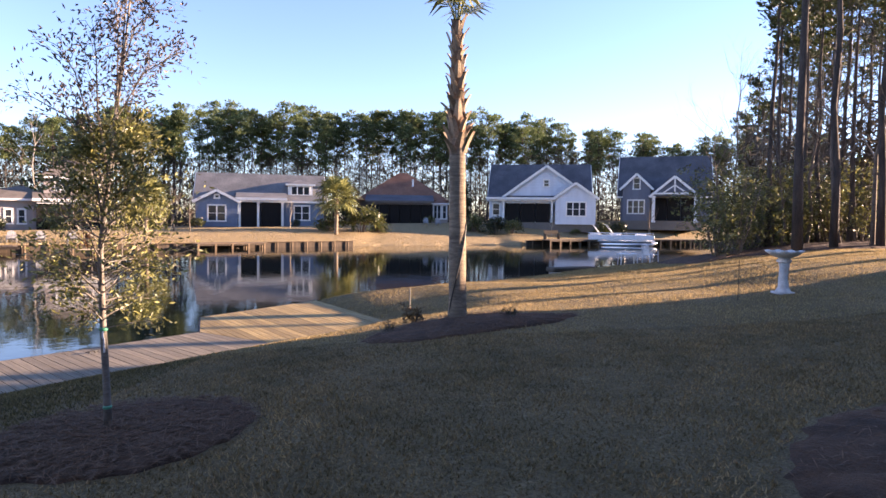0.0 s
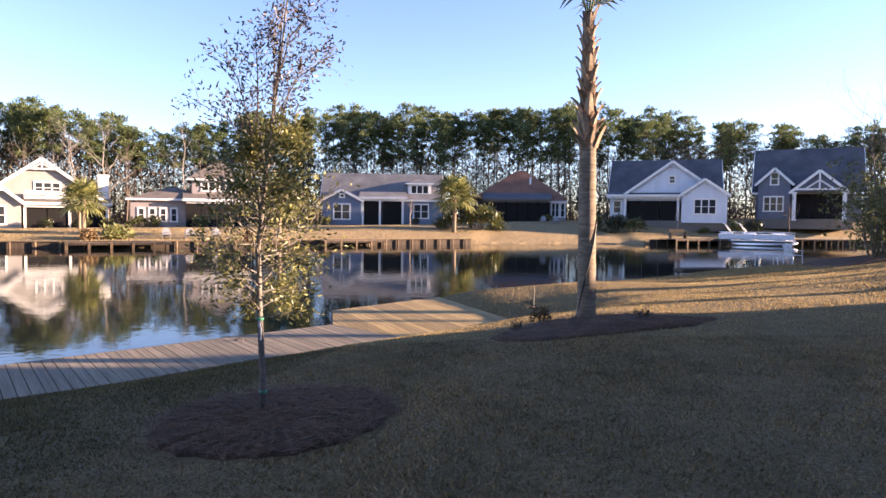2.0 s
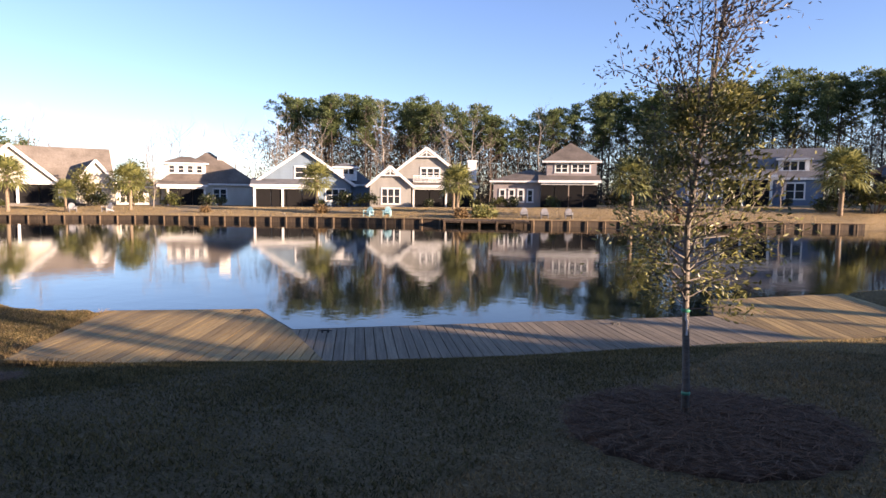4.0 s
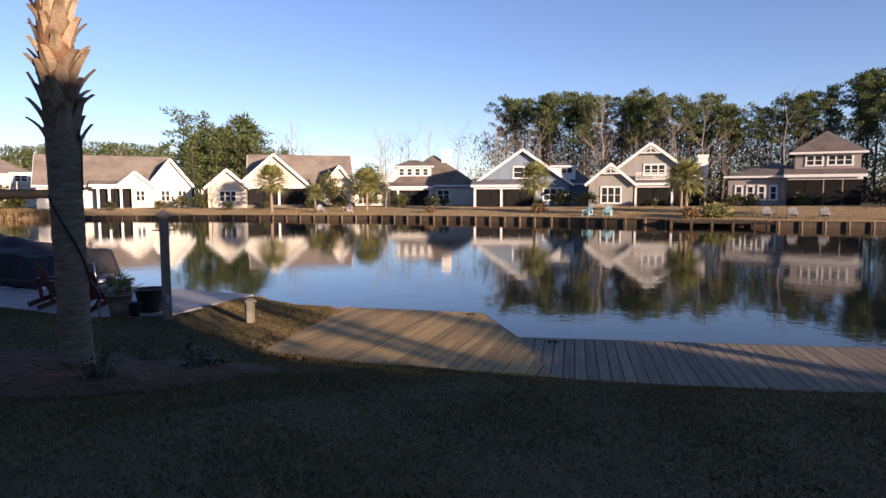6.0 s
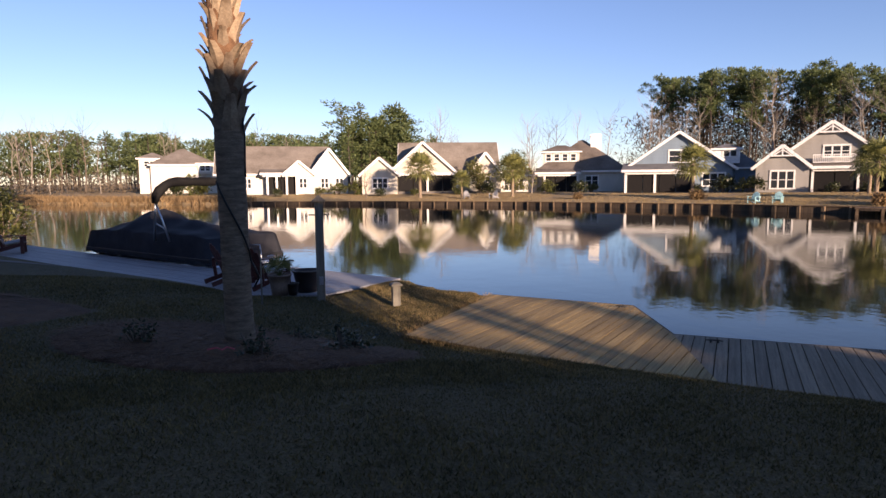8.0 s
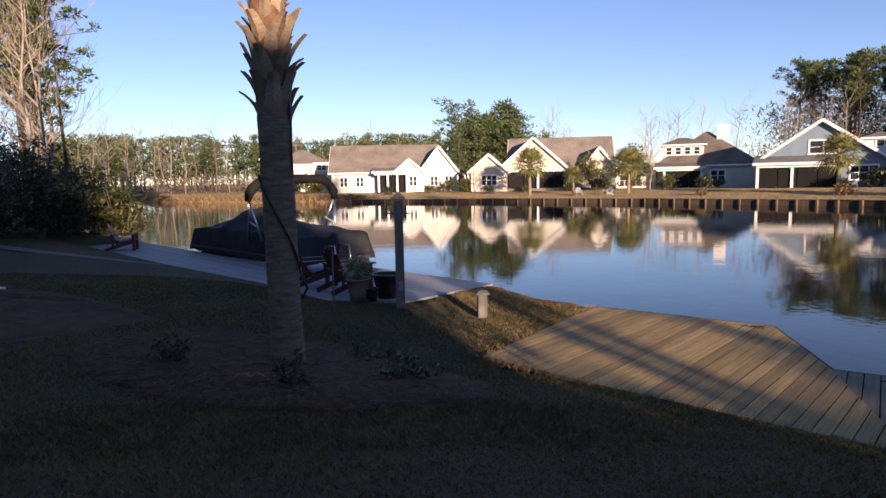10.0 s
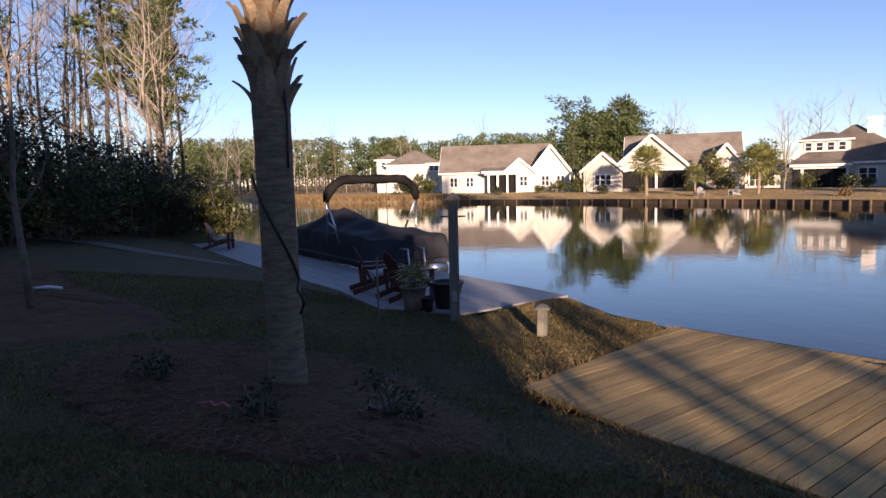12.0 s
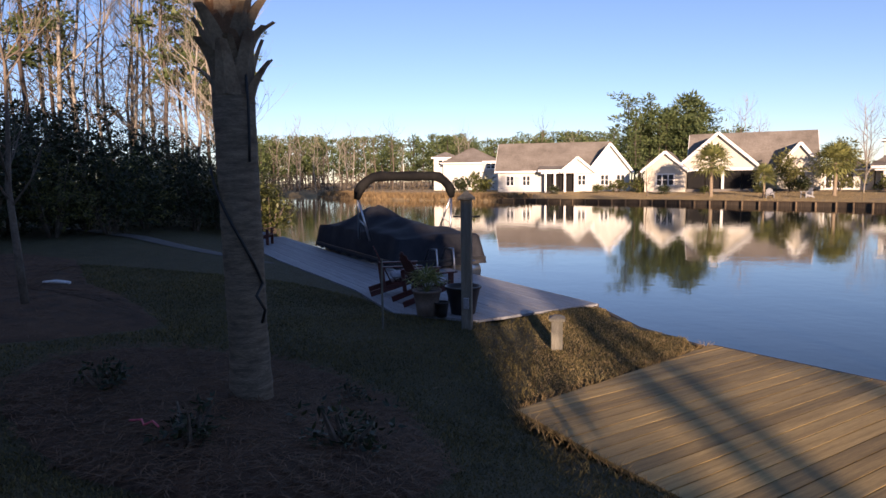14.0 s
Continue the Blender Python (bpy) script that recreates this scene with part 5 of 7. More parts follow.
# ---- planting round the houses ----
bush = [shrub("garden_shrub", ("clipped dark green foundation shrub", "sunlit yellow-green garden shrub", "rounded evergreen garden shrub")[i], "shrub", 830 + i, 0.9, 0.9, 0.7, 900, 0.3, (DARK_SHRUB, SHRUB, SHRUB)[i], "garden shrubs") for i in range(3)]
scatter(bush, [(-17.0, 74.0, 0, 0.7), (-8.9, 70.2, 10, 2.3), (4.2, 76.5, 20, 1.6), (6.6, 76.3, 30, 1.7), (8.7, 76.2, 40, 1.4), (-7.0, 71.5, 0, 1.2), (-8.0, 82.5, 0, 0.9), (-1.5, 82.4, 0, 0.8), (-12.5, 69.5, 80, 1.4),
               (-57.2, 47.6, 30, 1.5), (-55.2, 49.0, 60, 1.4), (-59.4, 45.9, 40, 0.8), (-49.8, 54.0, 10, 0.8), (-47.5, 56.0, 10, 0.9), (-46.0, 57.6, 0, 0.8), (-41.5, 59.0, 0, 1.0), (-42.9, 58.0, 50, 1.0), (-37.8, 61.0, 0, 1.0),
               (-69.5, 37.6, 10, 1.2), (-71.5, 40.2, 10, 0.9), (-73.5, 35.0, 60, 1.3), (-78.0, 15.0, 20, 0.9), (-77.0, 19.0, 20, 0.7), (-75.5, 24.0, 20, 0.8), (-75.0, 28.0, 20, 1.2), (-84.5, 10.5, 70, 1.3), (-83.6, 13.0, 0, 1.4),
               (-84.5, 3.0, 0, 0.9), (-84.0, 8.2, 0, 0.9), (-95.0, -8.0, 0, 2.2), (-92.0, -10.0, 60, 1.8), (17.2, 79.5, 0, 0.7), (20.5, 79.0, 0, 1.4), (22.8, 80.2, 0, 1.5), (-27.5, 71.0, 0, 0.9), (-30.0, 64.0, 0, 1.6), (-32.0, 66.0, 0, 1.7)])
broad = shrub("broadleaf_tree", "sunlit green broadleaf tree between the far houses", "tree", 845, 1.5, 1.5, 2.3, 2400, 0.34, EDGE_SHRUB, "garden trees", 6, 1.6)
scatter([broad], [(-74.6, 31.2, 0, 1.35), (-77.0, 27.6, 80, 1.1), (-88.0, 33.0, 150, 1.3), (-40.5, 68.0, 30, 1.2)])
cone = shrub("conifer", "tall narrow dark conifer beside a house", "tree", 850, 0.8, 0.8, 3.6, 2200, 0.5, DARK_SHRUB, "garden conifers", 4)
scatter([cone], [(3.2, 82.5, 0, 1.0), (-12.2, 82.0, 40, 1.05), (-66.5, 52.0, 40, 0.7)])
myrtles = [bare_tree(860 + i, 2.2, 0.05, 4, (TWIG, PALE_BARK)[i], "small leafless crape myrtle") for i in range(2)]
scatter(myrtles, [(-26.5, 62.5, 0, 1.7), (13.5, 76.0, 0, 1.2), (27.2, 80.5, 0, 2.0), (-70.0, 31.5, 0, 1.6), (-24.5, 61.5, 70, 1.5), (-17.0, 71.0, 70, 1.3), (-76.5, 13.0, 70, 1.6)])
plumes = shrub("ornamental_grass", "clump of dry tan ornamental grass", "grass", 870, 0.7, 0.7, 0.55, 900, 0.45, DRY_GRASS, "ornamental grasses", 3)
scatter([plumes], [(-49.8, 38.4, 0, 0.8), (-35.6, 42.4, 0, 0.8), (-59.0, 31.5, 0, 0.6)])
verts, faces = [], []
for i in range(11000):
    f = rnd.random() * 3.4
    k = min(int(f), 3)
    (ax, ay), (bx, by) = FAR[10 + min(k, 2)], FAR[11 + min(k, 2)]
    f = rnd.random()
    x, y = ax + (bx - ax) * f - rnd.uniform(-0.2, 4.5), ay + (by - ay) * f + rnd.uniform(-0.3, 3.5)
    hgt, a = rnd.uniform(0.15, 0.75), rnd.uniform(0, 6.28)
    z = max(ground_z(x, y), 0.0)
    j = len(verts)
    dx, dy = rnd.uniform(-0.3, 0.3), rnd.uniform(-0.3, 0.3)
    verts += [(x - 0.09 * math.cos(a), y - 0.09 * math.sin(a), z), (x + 0.09 * math.cos(a), y + 0.09 * math.sin(a), z), (x + dx, y + dy, z + hgt)]
    faces.append((j, j + 1, j + 2))
tagged(raw("reeds", verts, faces, DRY_GRASS), "dry golden reeds along the end of the pond", "reeds", kind="stuff")

# ---- beds of pine straw ----
def inside_one(poly, x, y):
    return bool(inside(poly, np.array([x]), np.array([y]))[0])


def straw_bed(poly, label, lift, straws, seed, mat=MULCH, size=0.085):
    """A low mound of mulch with a ragged rim, and loose straw on it."""
    r2 = random.Random(seed)
    cx, cy = sum(p[0] for p in poly) / len(poly), sum(p[1] for p in poly) / len(poly)
    rim = []
    for (ax, ay), (bx, by) in zip(poly, poly[1:] + poly[:1]):
        k = max(2, int(math.hypot(bx - ax, by - ay) / 0.1))
        rim += [(ax + (bx - ax) * i / k, ay + (by - ay) * i / k) for i in range(k)]
    n = len(rim)
    rim = [tuple(sum(rim[(i + d) % n][q] for d in range(-3, 4)) / 7 + r2.uniform(-0.035, 0.035) for q in (0, 1)) for i in range(n)]
    verts, faces = [], []
    rings = 16
    for k in range(1, rings + 1):
        f = k / rings
        for x, y in rim:
            px, py = cx + (x - cx) * f, cy + (y - cy) * f
            bumpy = 0.022 * noise.noise((px * 5, py * 5, seed)) + 0.012 * noise.noise((px * 17, py * 17, seed))
            verts.append((px, py, ground_z(px, py) + lift * (1 - f ** 4) + (bumpy if k < rings else -0.03) + 0.015))
    verts.append((cx, cy, ground_z(cx, cy) + lift + 0.015))
    for k in range(rings - 1):
        for i in range(n):
            a, b = k * n + i, k * n + (i + 1) % n
            faces.append((a, b, b + n, a + n))
    faces += [(len(verts) - 1, (i + 1) % n, i) for i in range(n)]
    faces = [f[::-1] for f in faces]
    bed = raw("mulch_bed", verts, faces, mat, smooth=True)
    tagged(bed, label, "mulch bed", kind="structure")
    v2, f2 = [], []
    for _ in range(straws):
        i, f = r2.randrange(n), math.sqrt(r2.random()) * 1.01
        x, y = cx + (rim[i][0] - cx) * f, cy + (rim[i][1] - cy) * f
        z = ground_z(x, y) + lift * max(0, 1 - f ** 4) + 0.02 + r2.uniform(0, 0.03)
        a, L, t = r2.uniform(0, 6.28), size * r2.uniform(0.5, 1.3), r2.uniform(-0.35, 0.35)
        dx, dy, dz = L * math.cos(a), L * math.sin(a), L * t
        w = 0.004
        j = len(v2)
        v2 += [(x - dx, y - dy, z - dz * 0.5), (x + w * math.sin(a), y - w * math.cos(a), z + 0.006), (x + dx, y + dy, z + dz), (x - w * math.sin(a), y + w * math.cos(a), z + 0.006)]
        f2.append((j, j + 1, j + 2, j + 3))
    tagged(raw("pine_straw", v2, f2, STRAW), "loose brown pine needles strewn over the bed", "straw", kind="stuff")
    return bed


TREE_BED = [(-2.82 + 1.06 * math.cos(a), 5.08 + 1.04 * math.sin(a)) for a in (2 * math.pi * k / 18 for k in range(18))]
PALM_A_BED = [(-1.5, 8.75), (-1.35, 9.6), (-0.9, 10.35), (-0.1, 10.95), (0.9, 11.1), (2.2, 10.7), (1.5, 9.8), (0.6, 9.3), (-0.1, 8.75), (-0.7, 8.4)]
PALM_B_BED = [(-9.6, -1.35), (-8.95, -0.5), (-8.5, 0.3), (-8.3, 1.0), (-8.35, 1.55), (-8.5, 2.05), (-8.95, 2.6), (-9.85, 2.35), (-11.3, 1.6), (-11.75, 0.6), (-11.2, -1.2), (-10.4, -1.65)]
BACK_BED = [(-11.9, -1.3), (-11.0, -1.9), (-10.25, -2.6), (-11.0, -4.5), (-12.5, -6.5), (-15.0, -8.5), (-17.6, -9.2), (-17.0, -6.9), (-14.1, -4.2), (-12.7, -2.2)]
SIDE_BED = [(1.5, 3.5), (2.0, 4.3), (2.5, 4.85), (3.3, 5.15), (5.0, 5.2), (6.0, 3.5), (4.0, 1.5), (2.3, 2.0)]
WOOD_BED = [(8.8, 22.6), (10.5, 22.9), (12.0, 21.9), (14.0, 21.4), (20.0, 19.8), (30.0, 24.0), (30.0, 44.0), (18.0, 41.0), (12.0, 34.0), (9.3, 28.0)]
straw_bed(TREE_BED, "round dark pine-straw bed under the young oak", 0.025, 5200, 1)
straw_bed(PALM_A_BED, "brown pine-straw bed at the foot of the palm", 0.06, 2200, 2)
straw_bed(PALM_B_BED, "wide dark pine-straw bed round the palm", 0.06, 9000, 3)
straw_bed(BACK_BED, "dark pine-straw bed round the bare sapling", 0.05, 2500, 4)
straw_bed(SIDE_BED, "brown pine-straw bed at the lawn's edge", 0.06, 1500, 5)
straw_bed(WOOD_BED, "reddish pine-straw floor under the tall pines", 0.22, 6000, 6, speckled("red_straw", (0.06, 0.03, 0.018), (0.16, 0.08, 0.05), 1.5, 25, 0.95, 0.9, 0.03), 0.3)


# ---- lawn blades ----
def blade_field(name, boxlimits, count, height, seed, label, w=0.007, upright=1.0, mat=BLADES, shore=None, depth=0.0):
    g = np.random.default_rng(seed)
    if shore:                                    # a strip of the given depth behind a shoreline
        p = np.array(shore)
        f = g.uniform(0, len(p) - 1.001, count)
        k = f.astype(int)
        d = p[k + 1] - p[k]
        n = np.stack([-d[:, 1], d[:, 0]], -1) / np.hypot(d[:, 0], d[:, 1])[:, None]
        n *= np.where((n * (np.array([-20.0, 10.0]) - p[k])).sum(-1) > 0, -1, 1)[:, None]
        x, y = (p[k] + d * (f - k)[:, None] + n * (0.4 + depth * g.random(count)[:, None])).T
    else:
        x, y = g.uniform(boxlimits[0], boxlimits[1], count), g.uniform(boxlimits[2], boxlimits[3], count)
    keep = ~inside(POND, x, y)
    for poly in (TREE_BED, PALM_A_BED, PALM_B_BED, BACK_BED, SIDE_BED, DOCK, DECK_WATER + DECK_LAWN):
        keep &= ~inside(poly, x, y)
    x, y = x[keep], y[keep]
    i = np.clip(np.searchsorted(gx, x) - 1, 0, nx - 2)
    j = np.clip(np.searchsorted(gy, y) - 1, 0, ny - 2)
    u, v = (x - gx[i]) / (gx[i + 1] - gx[i]), (y - gy[j]) / (gy[j + 1] - gy[j])
    z = (mz[j, i] * (1 - u) + mz[j, i + 1] * u) * (1 - v) + (mz[j + 1, i] * (1 - u) + mz[j + 1, i + 1] * u) * v
    k = len(x)
    a, lean = g.uniform(0, 6.283, k), g.uniform(0.2, 1.3, k) / upright
    tall = height * g.uniform(0.4, 1.2, k) * (0.9 + 0.3 * (np.sin(x * 2.1 + 1.7 * np.sin(y * 1.3)) * np.cos(y * 1.9 + x * 0.6)))
    tall = np.maximum(tall, 0.008)
    b = g.uniform(0, 6.283, k)
    base = np.stack([x, y, z - 0.004], -1)
    side = np.stack([np.cos(a) * w, np.sin(a) * w, np.zeros(k)], -1)
    tip = base + np.stack([np.cos(b) * lean * tall, np.sin(b) * lean * tall, tall], -1)
    verts = np.stack([base - side, base + side, tip], 1).reshape(-1, 3)
    me = bpy.data.meshes.new(name)
    me.vertices.add(3 * k)
    me.vertices.foreach_set("co", verts.ravel())
    me.loops.add(3 * k)
    me.loops.foreach_set("vertex_index", np.arange(3 * k))
    me.polygons.add(k)
    me.polygons.foreach_set("loop_start", np.arange(0, 3 * k, 3))
    me.update(calc_edges=True)
    me.materials.append(mat)
    return tagged(new(name, me), label, "grass", kind="stuff")


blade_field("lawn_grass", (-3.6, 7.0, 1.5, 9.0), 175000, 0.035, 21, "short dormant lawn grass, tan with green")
blade_field("lawn_grass", (-8.6, -3.6, 1.5, 9.0), 85000, 0.035, 27, "short lawn grass sloping to the boardwalk, shade in its colour", mat=SHADED_GREEN_BLADES)
blade_field("lawn_grass", (-16.0, -7.4, -6.0, 5.6), 170000, 0.04, 22, "short green-tan lawn grass by the deck, darkened for shade", mat=SHADED_GREEN_BLADES)
blade_field("lawn_grass", (-6.0, 16.0, 9.0, 24.0), 260000, 0.034, 23, "sun-striped dormant grass on the bank", 0.010, 1.4, SUNLIT_BLADES)
blade_field("lawn_grass", (1.0, 26.0, 20.0, 46.0), 160000, 0.05, 24, "dormant grass sloping to the pond", 0.018, 2.0, SUNLIT_BLADES)
blade_field("lawn_grass", (-8.6, 3.0, -4.5, 1.5), 130000, 0.035, 25, "short dormant lawn grass near the house, tan darkened for shade", mat=SHADED_GREEN_BLADES)
blade_field("lawn_grass", None, 90000, 0.06, 26, "sunlit dormant grass of the yards across the pond", 0.035, 1.6, SUNLIT_BLADES, FAR[1:12], 15.0)
blade_field("lawn_grass", (-16.2, -11.2, 2.9, 5.2), 26000, 0.03, 28, "sunlit tan grass on the bank between dock and deck", 0.008, 1.2, SUNLIT_BLADES)
# longer grass hanging over the boardwalk's edge
g = random.Random(5)
verts, faces = [], []
edge = DECK_LAWN + [DECK_WATER[0]]
for (ax, ay), (bx, by) in zip(edge, edge[1:]):
    for _ in range(int(math.hypot(bx - ax, by - ay) * 150)):
        f, o = g.random(), abs(g.gauss(0, 0.07))
        L = math.hypot(bx - ax, by - ay)
        nx_, ny_ = (by - ay) / L, -(bx - ax) / L
        x, y = ax + (bx - ax) * f - nx_ * o, ay + (by - ay) * f - ny_ * o
        if inside_one(DECK_WATER + DECK_LAWN, x, y):
            x, y = ax + (bx - ax) * f + nx_ * o, ay + (by - ay) * f + ny_ * o
        a, tall = g.uniform(0, 6.28), g.uniform(0.03, 0.09)
        j = len(verts)
        b = g.uniform(0, 6.28)
        verts += [(x - 0.005 * math.cos(a), y - 0.005 * math.sin(a), 0.19), (x + 0.005 * math.cos(a), y + 0.005 * math.sin(a), 0.19), (x + tall * math.cos(b), y + tall * math.sin(b), 0.21 + tall)]
        faces.append((j, j + 1, j + 2))
tagged(raw("edge_grass", verts, faces, BLADES), "ragged dry grass along the boardwalk edge", "grass", kind="stuff")


# ---- the young oak ----
def young_oak():
    r2 = random.Random(77)
    root = thing("young_oak", pose(-3.0, 5.2, ground_z(-3, 5.2) + 0.02), "slender young oak with olive leaves and a bare purplish top", "tree")
    spine = [(0.01, 0, -0.15), (0.0, 0, 0.3), (-0.03, 0.01, 0.85), (-0.04, 0, 1.4), (0.02, 0.02, 2.0), (0.10, 0.0, 2.5), (0.17, 0.02, 3.1), (0.26, 0.0, 3.75)]
    bm = bmesh.new()
    tube(bm, spine, [0.036, 0.029, 0.026, 0.023, 0.019, 0.014, 0.009, 0.003], 8)
    part("trunk", bm, OAK_BARK, root, smooth=True)

    def along(line, f):
        k = min(f, 0.999) * (len(line) - 1)
        q = int(k)
        return Vector(line[q]).lerp(Vector(line[q + 1]), k - q)

    def at(z):
        for a, b in zip(spine, spine[1:]):
            if a[2] <= z <= b[2]:
                return Vector(a).lerp(Vector(b), (z - a[2]) / (b[2] - a[2]))
        return Vector(spine[-1])
    bm = bmesh.new()
    low, top = ([], []), ([], [])

    def leaves(store, p, d, n, size, loose=0.045):
        verts, faces = store
        for _ in range(n):
            q = p + Vector((r2.gauss(0, loose), r2.gauss(0, loose), r2.gauss(0, loose)))
            v = (d + Vector((r2.uniform(-1, 1), r2.uniform(-1, 1), r2.uniform(-0.9, 0.7)))).normalized() * size * r2.uniform(0.6, 1.2)
            s = v.orthogonal().normalized()
            s = Matrix.Rotation(r2.uniform(0, 6.28), 3, v.normalized()) @ s * size * 0.17
            up = v.cross(s).normalized() * size * 0.05
            j = len(verts)
            verts += [tuple(q), tuple(q + v * 0.5 + s + up), tuple(q + v), tuple(q + v * 0.5 - s + up)]
            faces.append((j, j + 1, j + 2, j + 3))

    # the leafy lower crown: steep limbs, denser near the stem, bare tips reaching out low down
    for i in range(70):
        f = i / 70
        z = 0.80 + 1.55 * f ** 0.9
        a = i * 2.4 + r2.uniform(-0.5, 0.5)
        env = 0.50 + 0.14 * math.sin(math.pi * min(1, f * 1.25)) - 0.22 * max(0, f - 0.55) / 0.45
        d = Vector((math.cos(a), math.sin(a), r2.uniform(0.1, 0.75))).normalized()
        tips = []
        grow(bm, r2, at(z), d, env * r2.uniform(0.3, 0.62), 0.0075, 2, 0.12, tips, (2, 3), 4, 0.55)
        for q, dd, depth in tips:
            far = math.hypot(q.x, q.y) / 0.62
            n = int((19 if depth == 0 else 9) * max(0.2, 1.25 - far))
            leaves(low, q, dd, n, 0.056)
    for i in range(9):
        a = i * 0.7 + 2.4
        z = r2.uniform(0.85, 1.5)
        end = at(z) + Vector((0.72 * math.cos(a), 0.72 * math.sin(a), r2.uniform(-0.1, 0.35)))
        mid = at(z).lerp(end, 0.5) + Vector((0, 0, 0.06))
        tube(bm, [at(z), mid, end], [0.007, 0.005, 0.002], 4, False)
        for k in range(5):
            leaves(low, at(z).lerp(end, 0.45 + 0.13 * k), (end - mid).normalized(), 4, 0.05, 0.06)
    # the open top: long upright leaders that arch over, with thin leaf sprays
    leaders = [[(0.02, 0, 1.95), (0.10, 0.02, 2.5), (0.30, 0.05, 2.85), (0.62, 0.08, 3.05)],
               [(0.06, 0, 2.2), (0.14, -0.05, 2.75), (0.30, -0.1, 3.15), (0.50, -0.12, 3.35)],
               [(-0.02, 0, 1.7), (-0.12, 0.02, 2.2), (-0.32, 0.05, 2.5), (-0.66, 0.08, 2.68)],
               [(0.0, 0, 1.85), (-0.06, -0.08, 2.4), (-0.14, -0.14, 2.8), (-0.24, -0.2, 3.0)],
               [(0.08, 0, 2.3), (0.06, 0.1, 2.8), (0.04, 0.16, 3.2), (0.0, 0.2, 3.45)],
               [(0.10, 0, 2.5), (0.14, 0.02, 3.0), (0.18, 0.02, 3.4), (0.24, 0.0, 3.7)],
               [(0.03, 0, 2.0), (0.08, 0.16, 2.4), (0.12, 0.28, 2.8), (0.2, 0.4, 3.05)],
               [(0.03, 0, 2.05), (0.04, -0.16, 2.5), (0.1, -0.28, 2.85), (0.12, -0.36, 3.1)]]
    for line in leaders:
        tube(bm, line, [0.009, 0.007, 0.005, 0.002], 5, False)
        for i in range(19):
            f = 0.30 + 0.66 * i / 18
            p = along(line, f)
            d = (along(line, f + 0.05) - p).normalized()
            side = Vector((r2.uniform(-1, 1), r2.uniform(-1, 1), r2.uniform(-0.2, 0.9))).normalized()
            tips = []
            grow(bm, r2, p, (d * 0.7 + side).normalized(), r2.uniform(0.08, 0.17), 0.0035, 1, 0.1, tips, (1, 2), 3, 0.5)
            for q, dd, depth in tips:
                leaves(top, q, dd, 6, 0.05, 0.05)
    tagged(part("twigwork", bm, OAK_BARK, root), kind="stuff")
    tagged(raw("foliage", *low, OAK_LEAF, root, "olive-green leaves"), kind="stuff")
    tagged(raw("sparse_top_foliage", *top, OAK_TOP, root, "thin purplish leaves at the top"), kind="stuff")
    v, f = [], []
    tuft(v, f, (-0.08, -0.14, 1.52), 0.085, 26, r2, 1.2, 0.2)
    tagged(raw("dead_leaf_clump", v, f, BROWN_LEAF, root, "withered orange-brown leaf clump"), kind="stuff")
    for z in (0.17, 0.80):
        bm = bmesh.new()
        lathe(bm, [(0.031, z - 0.014), (0.035, z), (0.031, z + 0.014)], 12)
        bmesh.ops.translate(bm, verts=bm.verts, vec=(at(z).x, at(z).y, 0))
        part("tree_tie", bm, GREEN_TAPE, root, "green plastic tie", True)
    bm = bmesh.new()
    box(bm, 0.0, 0.014, -0.05, -0.042, 0.62, 0.74, 0.002)
    box(bm, -0.012, 0.004, -0.046, -0.038, 0.73, 0.79, 0.002)
    part("tag", bm, WHITE_PLASTIC, root, "white plastic tag")


young_oak()


# ---- the two palms on the lawn ----
def boot_mesh(name, L, W, curl):
    """One split leaf base: broad at the trunk, curling out to a cut tip."""
    bm = bmesh.new()
    rows = []
    for i in range(5):
        f = i / 4
        w = W * (1 - 0.55 * f ** 1.2)
        out = L * (0.06 + 0.20 * f + curl * f * f)
        z = L * f * (1 - 0.25 * curl * f)
        t = 0.026 * (1 - 0.45 * f)
        rows.append([bm.verts.new(p) for p in ((-w / 2, out - 0.02, z), (0, out + t, z), (w / 2, out - 0.02, z), (0, out - t * 0.6, z))])
    for a, b in zip(rows, rows[1:]):
        for k in range(4):
            bm.faces.new((a[k], a[(k + 1) % 4], b[(k + 1) % 4], b[k]))
    bm.faces.new(rows[-1])
    bm.faces.new(rows[0][::-1])
    bmesh.ops.recalc_face_normals(bm, faces=bm.faces)
    me = bpy.data.meshes.new(name)
    bm.to_mesh(me)
    bm.free()
    me.materials.append(BOOT)
    return me


